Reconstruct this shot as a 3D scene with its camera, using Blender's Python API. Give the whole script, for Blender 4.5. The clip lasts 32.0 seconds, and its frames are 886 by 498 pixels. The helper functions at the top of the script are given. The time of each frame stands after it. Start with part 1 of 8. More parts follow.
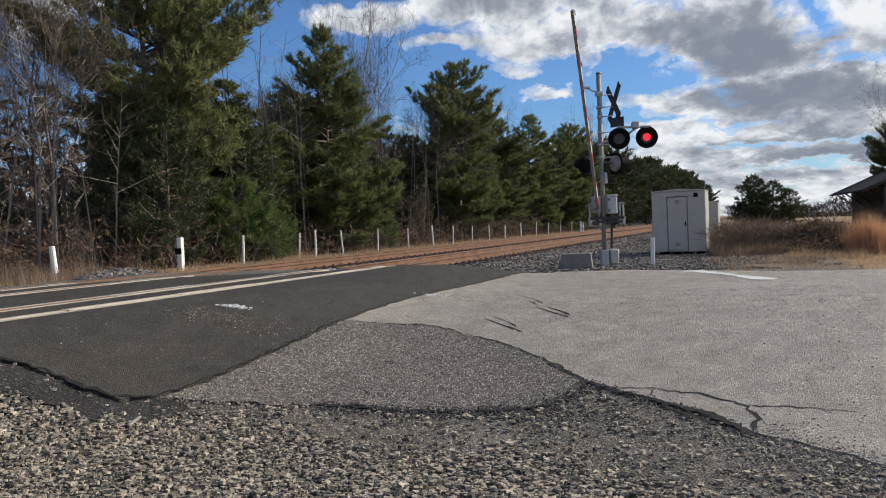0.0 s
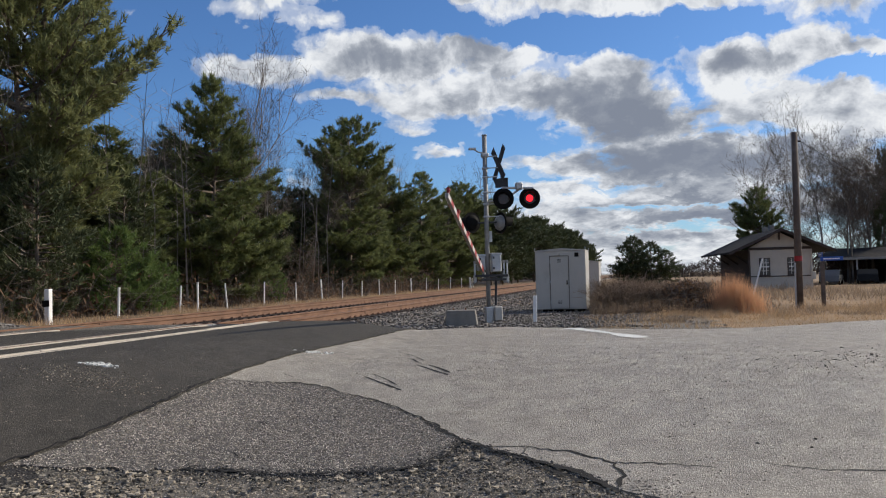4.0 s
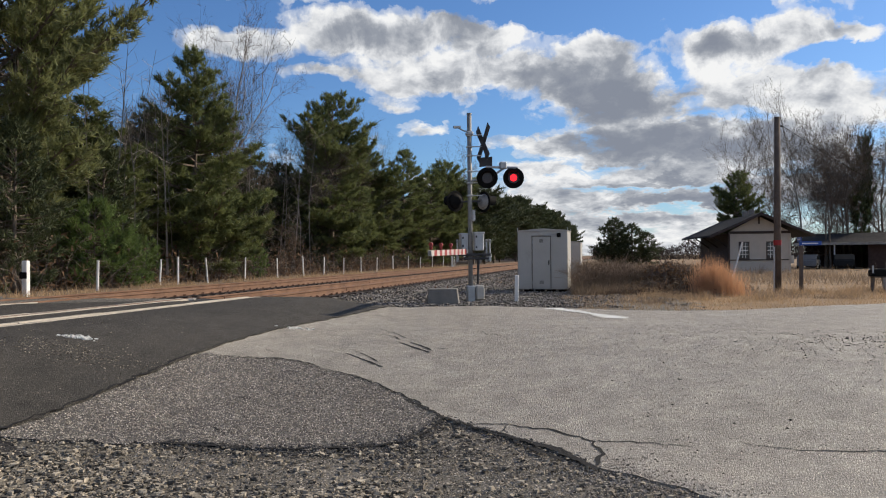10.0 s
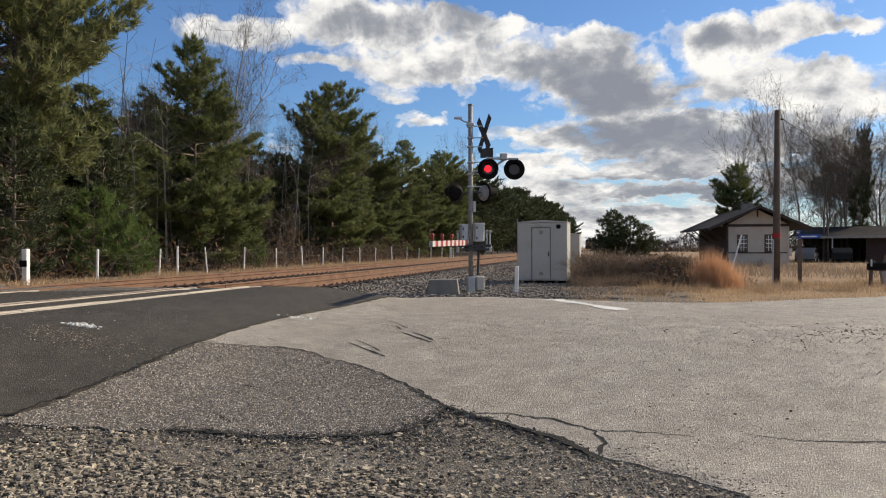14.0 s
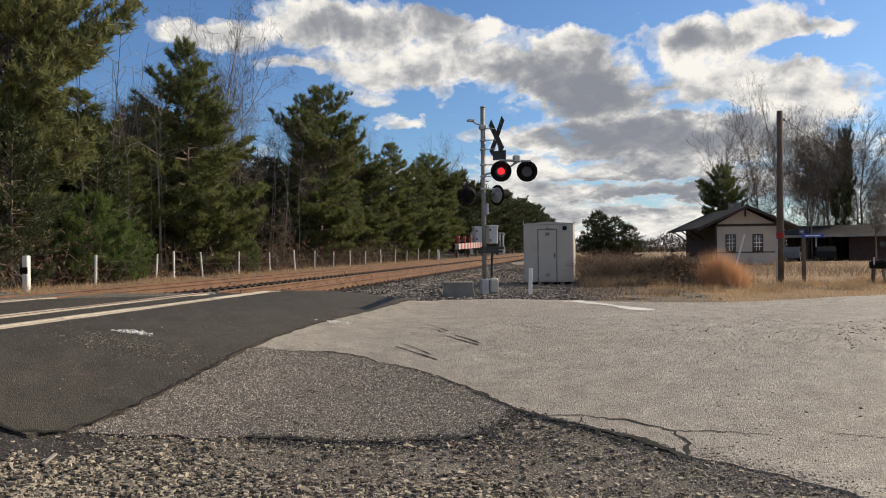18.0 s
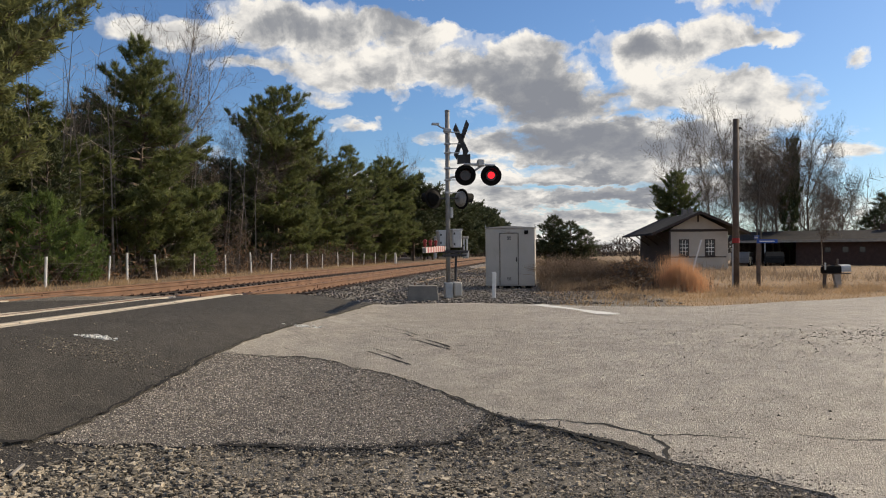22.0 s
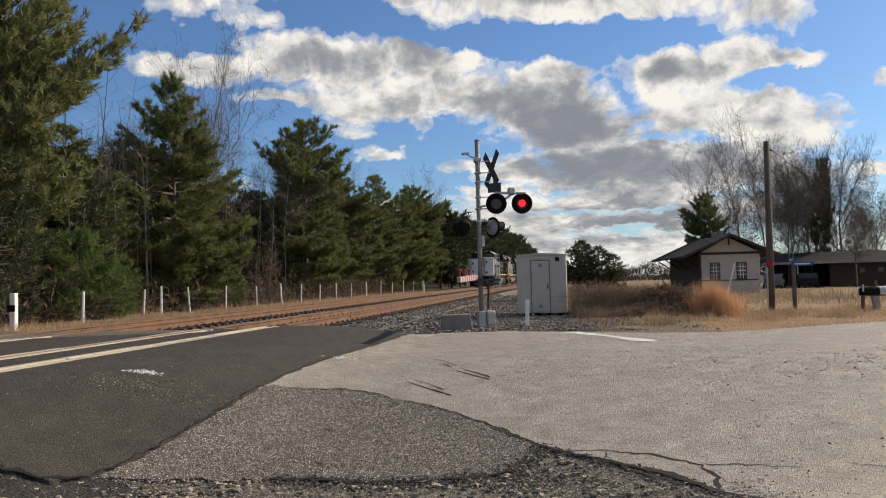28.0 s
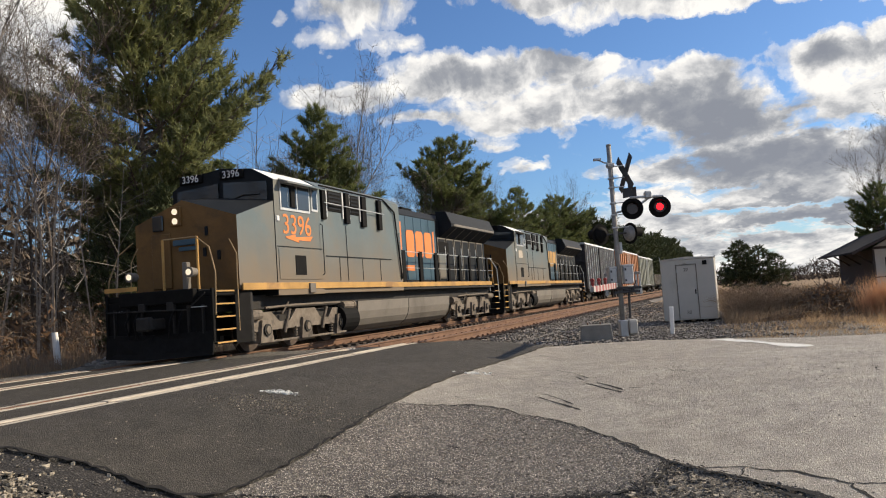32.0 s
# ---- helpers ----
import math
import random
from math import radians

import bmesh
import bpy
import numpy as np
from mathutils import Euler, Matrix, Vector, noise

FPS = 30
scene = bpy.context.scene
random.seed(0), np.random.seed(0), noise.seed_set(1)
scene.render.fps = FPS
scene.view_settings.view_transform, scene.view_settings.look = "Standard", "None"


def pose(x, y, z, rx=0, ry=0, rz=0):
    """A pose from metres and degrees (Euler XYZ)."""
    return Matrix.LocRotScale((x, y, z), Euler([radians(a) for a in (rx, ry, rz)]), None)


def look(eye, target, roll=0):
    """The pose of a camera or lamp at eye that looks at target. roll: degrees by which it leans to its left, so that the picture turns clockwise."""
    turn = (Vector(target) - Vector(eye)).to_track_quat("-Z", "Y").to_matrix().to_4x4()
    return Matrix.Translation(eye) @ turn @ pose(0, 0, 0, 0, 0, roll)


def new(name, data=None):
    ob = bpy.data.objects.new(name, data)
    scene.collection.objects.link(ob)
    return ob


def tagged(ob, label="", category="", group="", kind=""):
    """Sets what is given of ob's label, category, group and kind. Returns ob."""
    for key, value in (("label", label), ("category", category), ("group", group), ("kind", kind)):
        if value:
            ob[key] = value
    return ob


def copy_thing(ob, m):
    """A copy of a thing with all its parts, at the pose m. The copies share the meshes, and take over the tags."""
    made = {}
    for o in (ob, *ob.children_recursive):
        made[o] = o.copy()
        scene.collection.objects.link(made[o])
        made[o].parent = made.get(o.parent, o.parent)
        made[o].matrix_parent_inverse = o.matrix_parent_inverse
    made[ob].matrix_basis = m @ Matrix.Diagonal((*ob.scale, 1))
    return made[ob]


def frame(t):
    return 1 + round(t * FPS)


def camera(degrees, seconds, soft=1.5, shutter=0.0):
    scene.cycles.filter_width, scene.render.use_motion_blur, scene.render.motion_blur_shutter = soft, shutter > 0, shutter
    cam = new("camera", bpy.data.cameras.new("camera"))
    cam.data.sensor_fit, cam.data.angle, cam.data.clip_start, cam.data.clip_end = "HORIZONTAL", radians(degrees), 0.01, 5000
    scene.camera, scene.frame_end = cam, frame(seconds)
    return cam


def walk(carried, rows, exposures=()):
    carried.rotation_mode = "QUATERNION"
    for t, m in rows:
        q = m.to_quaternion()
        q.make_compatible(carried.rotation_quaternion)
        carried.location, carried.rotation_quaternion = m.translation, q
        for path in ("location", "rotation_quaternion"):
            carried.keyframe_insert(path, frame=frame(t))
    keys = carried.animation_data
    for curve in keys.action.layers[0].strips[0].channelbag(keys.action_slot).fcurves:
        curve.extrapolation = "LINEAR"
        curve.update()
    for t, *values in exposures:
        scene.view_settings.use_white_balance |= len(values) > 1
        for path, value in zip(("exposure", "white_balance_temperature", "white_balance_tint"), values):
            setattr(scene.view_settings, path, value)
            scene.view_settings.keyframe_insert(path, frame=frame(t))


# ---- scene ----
cam = camera(59.30, 32.0, soft=1.1)
EXPOSURES = [(0, 0.15, 6100, 10), (1, 0.3, 6150, 10), (2, 0.45, 6200, 10), (3.5, 0.2, 6100, 10), (5, 0.0, 6050, 10), (9, 0.12, 6200, 10), (13, 0.3, 6550, 10), (20, 0.18, 6850, 10), (25, 0.22, 6900, 10), (28, 0.18, 6800, 10), (32, 0.33, 6650, 10)]
PATH = [
    (0, (-0.073, 0.062, 1.748), (-0.084, 2.261, 1.686), -2.3),
    (0.5, (-0.130, 0.061, 1.750), (-0.186, 2.257, 1.663), -1.5),
    (1, (-0.112, 0.042, 1.756), (-0.183, 2.239, 1.680), -1.0),
    (1.5, (-0.106, 0.054, 1.739), (-0.135, 2.252, 1.645), -0.6),
    (2, (-0.091, 0.029, 1.757), (0.045, 2.224, 1.730), -1.0),
    (2.5, (-0.061, 0.062, 1.756), (0.179, 2.248, 1.788), -1.0),
    (4.5, (0.130, 0.006, 1.803), (0.429, 2.184, 1.911), -1.5),
    (5, (0.174, -0.017, 1.824), (0.438, 2.163, 1.977), -2.2),
    (5.5, (0.160, -0.011, 1.821), (0.430, 2.166, 2.007), -2.4),
    (6, (0.130, -0.015, 1.818), (0.417, 2.159, 1.991), -1.9),
    (6.5, (0.113, -0.034, 1.792), (0.400, 2.142, 1.956), -1.1),
    (7, (0.107, -0.035, 1.800), (0.400, 2.141, 1.947), -0.6),
    (7.5, (0.109, -0.006, 1.818), (0.409, 2.169, 1.971), -1.3),
    (8, (0.072, -0.004, 1.806), (0.292, 2.179, 1.967), -1.9),
    (8.5, (0.063, -0.013, 1.801), (0.272, 2.174, 1.931), -1.8),
    (9, (0.048, 0.018, 1.768), (0.288, 2.202, 1.861), -0.9),
    (9.5, (0.046, 0.025, 1.773), (0.334, 2.207, 1.823), -0.6),
    (10, (0.055, 0.046, 1.773), (0.402, 2.219, 1.794), -0.5),
    (10.5, (0.069, 0.017, 1.775), (0.464, 2.180, 1.774), -0.5),
    (11, (0.080, 0.030, 1.772), (0.505, 2.188, 1.761), -0.4),
    (11.5, (0.073, 0.003, 1.769), (0.495, 2.163, 1.757), -0.3),
    (12, (0.063, -0.003, 1.774), (0.457, 2.162, 1.769), -0.0),
    (12.5, (0.068, -0.021, 1.756), (0.439, 2.148, 1.752), 0.0),
    (13, (0.052, 0.010, 1.755), (0.410, 2.180, 1.746), 0.2),
    (13.5, (0.056, -0.001, 1.768), (0.411, 2.170, 1.763), 0.1),
    (15.5, (-0.411, 0.108, 1.756), (-0.045, 2.277, 1.749), -1.3),
    (16, (-0.387, 0.121, 1.769), (-0.001, 2.286, 1.745), -1.1),
    (16.5, (-0.367, 0.110, 1.750), (-0.021, 2.283, 1.736), -0.9),
    (17, (-0.635, 0.105, 1.746), (-0.279, 2.276, 1.749), -0.1),
    (17.5, (-0.925, 0.142, 1.778), (-0.518, 2.303, 1.780), -1.7),
    (18, (-0.953, 0.182, 1.779), (-0.543, 2.343, 1.781), -0.7),
    (18.5, (-1.141, 0.275, 1.793), (-0.623, 2.413, 1.815), -0.5),
    (19, (-1.269, 0.294, 1.792), (-0.747, 2.431, 1.817), -0.8),
    (19.5, (-1.240, 0.314, 1.774), (-0.713, 2.450, 1.804), -0.3),
    (20, (-1.231, 0.290, 1.769), (-0.695, 2.424, 1.771), 0.6),
    (20.5, (-1.223, 0.260, 1.779), (-0.680, 2.391, 1.780), 0.9),
    (21, (-1.184, 0.281, 1.784), (-0.653, 2.416, 1.782), 0.1),
    (21.5, (-1.161, 0.293, 1.784), (-0.627, 2.427, 1.783), -0.3),
    (22, (-1.177, 0.295, 1.790), (-0.643, 2.429, 1.800), -0.4),
    (22.5, (-1.218, 0.323, 1.791), (-0.692, 2.460, 1.801), -0.3),
    (23, (-1.334, 0.356, 1.777), (-0.807, 2.493, 1.773), 0.2),
    (23.5, (-1.375, 0.367, 1.776), (-0.857, 2.506, 1.765), 0.1),
    (24, (-1.345, 0.328, 1.784), (-0.829, 2.466, 1.773), 0.1),
    (24.5, (-1.337, 0.304, 1.791), (-0.871, 2.453, 1.771), 0.6),
    (25, (-1.432, 0.360, 1.807), (-0.959, 2.508, 1.801), 0.2),
    (25.5, (-1.443, 0.345, 1.825), (-0.952, 2.489, 1.864), -1.0),
    (27.5, (-1.343, 0.240, 1.869), (-0.892, 2.388, 2.018), -2.3),
    (28, (-1.355, 0.262, 1.839), (-0.892, 2.411, 1.927), -1.4),
    (28.5, (-1.283, 0.223, 1.832), (-0.859, 2.382, 1.882), -1.7),
    (29, (-1.205, 0.298, 1.825), (-0.826, 2.465, 1.877), -2.3),
    (29.5, (-1.171, 0.372, 1.832), (-0.795, 2.538, 1.929), -1.5),
    (30, (-1.052, 0.363, 1.832), (-0.743, 2.539, 1.947), -1.3),
    (30.5, (-0.972, 0.325, 1.839), (-0.771, 2.511, 1.977), -1.9),
    (31, (-0.965, 0.301, 1.839), (-0.807, 2.493, 1.965), -2.6),
    (31.5, (-0.953, 0.295, 1.845), (-0.839, 2.488, 1.974), -3.3),
    (32, (-0.960, 0.288, 1.850), (-0.911, 2.484, 1.991), -3.9),
]
walk(cam, [(t, look(eye, target, roll)) for t, eye, target, roll in PATH], EXPOSURES)

# ---------------------------------------------------------------- sun and sky
SUN_AZ, SUN_EL = 75.0, 30.0          # degrees clockwise from +y, and above the horizon
sun_dir = Vector((math.sin(radians(SUN_AZ)) * math.cos(radians(SUN_EL)),
                  math.cos(radians(SUN_AZ)) * math.cos(radians(SUN_EL)), math.sin(radians(SUN_EL))))
sun = new("sun", bpy.data.lights.new("sun", "SUN"))
sun.data.energy, sun.data.angle, sun.data.color = 4.7, radians(0.8), (1.0, 0.855, 0.655)
sun.matrix_basis = look(sun_dir * 60, (0, 0, 0))


class Nodes:
    """Short hand for building a node tree."""

    def __init__(self, tree):
        self.tree = tree

    def add(self, kind, inputs=None):
        n = self.tree.nodes.new(kind)
        for k, v in (inputs or {}).items():
            if isinstance(v, bpy.types.NodeSocket):
                self.tree.links.new(v, n.inputs[k])
            else:
                n.inputs[k].default_value = v
        return n

    def math(self, op, a, b=None, c=None, clamp=False):
        ins = {0: a}
        if b is not None:
            ins[1] = b
        if c is not None:
            ins[2] = c
        n = self.add("ShaderNodeMath", ins)
        n.operation, n.use_clamp = op, clamp
        return n.outputs[0]

    def times(self, a, b):
        n = self.add("ShaderNodeVectorMath", {0: a, 1: b})
        n.operation = "MULTIPLY"
        return n.outputs[0]

    def ramp(self, fac, stops, smooth=False):
        n = self.add("ShaderNodeValToRGB", {0: fac})
        el = n.color_ramp.elements
        while len(el) < len(stops):
            el.new(0.5)
        for e, (p, c) in zip(el, stops):
            e.position, e.color = p, (*c, 1) if len(c) == 3 else c
        if smooth:
            n.color_ramp.interpolation = "EASE"
        return n.outputs[0]

    def noise(self, vec, scale, detail=4, rough=0.55, distort=0.0):
        return self.add("ShaderNodeTexNoise", {"Vector": vec, "Scale": scale, "Detail": detail, "Roughness": rough, "Distortion": distort}).outputs[0]

    def mix(self, fac, a, b, blend="MIX"):
        n = self.add("ShaderNodeMix")
        n.data_type, n.blend_type = "RGBA", blend
        for sock, v in ((n.inputs[0], fac), (n.inputs[6], a), (n.inputs[7], b)):
            if isinstance(v, bpy.types.NodeSocket):
                self.tree.links.new(v, sock)
            else:
                sock.default_value = (*v, 1) if isinstance(v, tuple) and len(v) == 3 else v
        return n.outputs[2]


def make_world():
    """Blue winter sky with broken cumulus: white fringes, flat grey bodies, streaks towards the horizon."""
    world = bpy.data.worlds.new("sky")
    scene.world = world
    world.use_nodes = True
    world.node_tree.nodes.clear()
    n = Nodes(world.node_tree)
    way = n.add("ShaderNodeTexCoord").outputs["Generated"]
    xyz = n.add("ShaderNodeSeparateXYZ", {0: way})
    x, y, z = xyz.outputs
    sky = n.add("ShaderNodeTexSky")
    sky.sky_type, sky.sun_disc = "NISHITA", False
    sky.sun_elevation, sky.sun_rotation = radians(SUN_EL), radians(SUN_AZ)
    sky.air_density, sky.dust_density, sky.ozone_density = 1.0, 0.6, 2.0
    blue = n.mix(1.0, sky.outputs[0], SKY_TINT, "MULTIPLY")
    az = n.math("MULTIPLY", n.math("ARCTAN2", x, y), 57.2958)
    el = n.math("MULTIPLY", n.math("ARCSINE", z), 57.2958)
    low = n.math("MAXIMUM", z, 0.0)
    # puffs of even size up in the sky; towards the horizon the layer is seen edge-on
    squash = n.math("DIVIDE", 1.0, n.math("ADD", low, 0.30))
    puffs = n.add("ShaderNodeCombineXYZ", {0: n.math("MULTIPLY", x, 7.0), 1: n.math("MULTIPLY", y, 7.0), 2: n.math("MULTIPLY", n.math("MULTIPLY", z, squash), 8.0)}).outputs[0]

    def layer(vec):
        a = n.math("MULTIPLY", n.noise(vec, 1.15, 7, 0.54, 0.25), 0.75)
        return n.math("MULTIPLY_ADD", n.noise(vec, 3.1, 8, 0.62, 0.35), 0.55, a)

    here = layer(puffs)
    above = layer(n.add("ShaderNodeVectorMath", {0: puffs, 1: (0.10, 0.03, 0.16)}).outputs[0])
    # ragged edges: the cloud heads are warped before they are laid down
    az = n.math("MULTIPLY_ADD", n.math("SUBTRACT", n.noise(puffs, 1.9, 6, 0.58), 0.5), 7.0, az)
    el = n.math("MULTIPLY_ADD", n.math("SUBTRACT", n.noise(puffs, 2.3, 6, 0.6, 0.2), 0.5), 3.4, el)
    place = n.add("ShaderNodeCombineXYZ", {0: az, 1: el, 2: 0.0}).outputs[0]

    def heap(rows):
        total = None
        for a, e, ra, re, w in rows:
            off = n.add("ShaderNodeVectorMath", {0: place, 1: (1 / ra, 1 / re, 0), 2: (-a / ra, -e / re, 0)})
            off.operation = "MULTIPLY_ADD"
            far = n.add("ShaderNodeVectorMath", {0: off.outputs[0], 1: off.outputs[0]})
            far.operation = "DOT_PRODUCT"
            near = n.math("SUBTRACT", 1.0, far.outputs["Value"], clamp=True)
            total = n.math("MULTIPLY_ADD", near, w, 0.0 if total is None else total)
        return total

    bias = n.math("MINIMUM", heap(CLOUDS_HIGH + CLOUDS_MIDDLE + CLOUDS_LOW), 1.15)
    dens = n.math("MULTIPLY_ADD", bias, 0.40, here)
    dens = n.math("MULTIPLY_ADD", heap(CLEAR), 0.34, dens)
    haze = n.math("MULTIPLY", n.math("SUBTRACT", 0.13, low), 1.7, clamp=True)
    dens = n.math("ADD", dens, haze)
    # extra cloud out of view, overhead and behind, added to brighten the ground
    high = n.math("MULTIPLY", n.math("SUBTRACT", low, 0.42), 4.0, clamp=True)
    rear = n.math("MULTIPLY", n.math("SUBTRACT", 0.2, y), 2.5, clamp=True)
    dens = n.math("MULTIPLY_ADD", n.math("MAXIMUM", high, rear), 0.13, dens)
    cover = n.ramp(n.math("SUBTRACT", dens, 0.40), [(0.33, (0, 0, 0)), (0.42, (0.4, 0.4, 0.4)), (0.56, (1, 1, 1))], True)
    body = n.math("MULTIPLY", heap(GREY), 0.5)
    thick = n.math("ADD", n.math("MULTIPLY", n.math("SUBTRACT", dens, 0.86), 0.62), body)
    thick = n.math("SUBTRACT", thick, n.math("MULTIPLY", n.math("SUBTRACT", here, above), 2.3))
    shade = n.ramp(n.math("ADD", thick, 0.19), [(0.06, (0.86, 0.845, 0.815)), (0.25, (0.68, 0.68, 0.68)), (0.45, (0.44, 0.452, 0.475)), (0.65, (0.29, 0.308, 0.345)), (0.9, (0.23, 0.25, 0.295))])
    shown = n.mix(cover, blue, shade)
    out = n.add("ShaderNodeBackground", {0: shown, 1: SKY_STRENGTH})
    n.add("ShaderNodeOutputWorld", {0: out.outputs[0]})


SKY_STRENGTH = 0.95
SKY_TINT = (0.059, 0.081, 0.110)
# the cloud heads of this sky: azimuth, elevation, half widths, weight
CLOUDS_HIGH = [
    (9.6, 21.2, 7.2, 1.4, 1.0), (17.2, 19.8, 8.2, 1.7, 1.1), (27.2, 19.4, 9.8, 2.2, 1.1), (35.3, 17.5, 4.3, 1.5, 0.9), (-3.9, 21.1, 4.9, 2.1, 1.0),
    (-6.8, 18.9, 2.4, 1.1, 0.7), (-1.2, 18.8, 3.3, 0.9, 0.6), (-13.9, 18.5, 1.6, 0.7, 0.6), (-9.2, 20.8, 0.9, 0.8, 0.5), (-27.5, 16.5, 5.0, 4.0, 1.0), (-25.0, 20.5, 6.0, 2.0, 0.9),
]
CLOUDS_MIDDLE = [
    (-6.0, 15.1, 4.8, 1.6, 1.1), (3.5, 16.3, 7.1, 2.1, 1.2), (11.1, 16.3, 4.4, 1.8, 1.2), (8.5, 13.8, 9.6, 2.0, 1.0), (6.8, 12.4, 5.5, 1.1, 0.8), (10.5, 11.3, 1.1, 0.9, 0.6),
    (20.2, 14.7, 4.4, 1.3, 1.0), (18.9, 12.6, 6.9, 2.0, 1.1), (22.0, 10.6, 5.5, 2.4, 1.2), (25.7, 7.5, 10.5, 2.0, 1.2), (29.5, 14.1, 5.8, 1.8, 1.1), (33.5, 15.2, 2.1, 1.2, 0.9),
    (35.8, 14.3, 3.3, 0.9, 1.0), (30.4, 11.1, 5.4, 1.8, 1.0), (35.5, 10.1, 4.9, 2.2, 1.0), (36.2, 11.7, 1.6, 0.9, 0.6), (33.3, 7.4, 4.8, 1.7, 0.9), (17.0, 7.9, 2.9, 1.4, 0.8),
]
CLOUDS_LOW = [
    (0.1, 13.3, 4.6, 0.7, 0.8), (4.0, 11.0, 3.4, 0.8, 0.8), (7.9, 9.3, 2.5, 0.5, 0.7), (13.8, 8.2, 2.1, 0.7, 0.7), (8.8, 5.5, 2.7, 0.8, 1.0), (16.5, 6.1, 3.1, 0.6, 0.8), (23.7, 5.4, 6.5, 0.6, 0.9), (27.0, 5.0, 15.0, 5.5, 0.5), (16.0, 3.5, 6.0, 2.6, 0.5),
    (26.6, 4.0, 7.8, 0.5, 0.9), (20.5, 3.7, 5.1, 0.5, 0.8), (24.7, 2.6, 6.4, 0.5, 0.9), (18.8, 2.1, 4.8, 0.4, 0.8), (31.7, 4.1, 4.2, 1.1, 0.7), (42.4, 12.2, 1.4, 1.0, 0.9), (42.0, 6.7, 2.3, 0.6, 0.7),
]
# clear blue between them, and their thick grey bodies
CLEAR = [
    (19.1, 17.3, 13.2, 1.0, -1.0), (35.7, 12.9, 3.0, 0.7, -0.8), (0.0, 10.1, 5.4, 2.2, -0.9), (8.3, 7.4, 4.6, 1.4, -0.9), (-12.2, 16.5, 2.6, 2.3, -0.9), (2.0, 20.6, 1.3, 1.7, -0.5),
    (26.5, 10.7, 1.7, 0.6, -0.7), (-7.2, 17.2, 4.4, 0.8, -0.7), (4.4, 19.1, 2.5, 0.5, -0.5), (-1.6, 11.9, 4.1, 0.6, -0.5), (-6.0, 11.0, 6.0, 3.0, -0.7), (-16.0, 16.0, 4.5, 5.0, -0.7),
    (21.8, 6.3, 7.8, 0.3, -0.5), (24.4, 4.7, 8.7, 0.25, -0.5), (24.3, 3.3, 8.7, 0.25, -0.5), (42.3, 13.8, 1.3, 0.5, -0.8), (41.0, 10.4, 2.0, 1.1, -0.6),
]
GREY = [
    (20.0, 9.0, 9.0, 4.0, 0.35), (27.0, 4.5, 13.0, 3.0, 0.3),
    (3.9, 15.9, 4.6, 1.4, 0.8), (21.2, 10.8, 4.4, 1.8, 0.8), (25.3, 7.7, 9.1, 1.6, 1.0), (17.7, 12.7, 4.5, 1.4, 0.6), (29.8, 14.0, 3.3, 1.0, 0.7), (23.4, 20.6, 16.3, 1.3, 0.7),
    (21.0, 13.6, 3.6, 0.9, 0.4), (32.6, 7.5, 3.8, 1.3, 0.6), (11.0, 13.3, 5.0, 1.0, 0.4), (-3.9, 21.5, 3.3, 1.1, 0.4), (23.7, 5.1, 5.8, 0.3, 0.5), (26.3, 3.8, 7.1, 0.3, 0.5),
]
make_world()

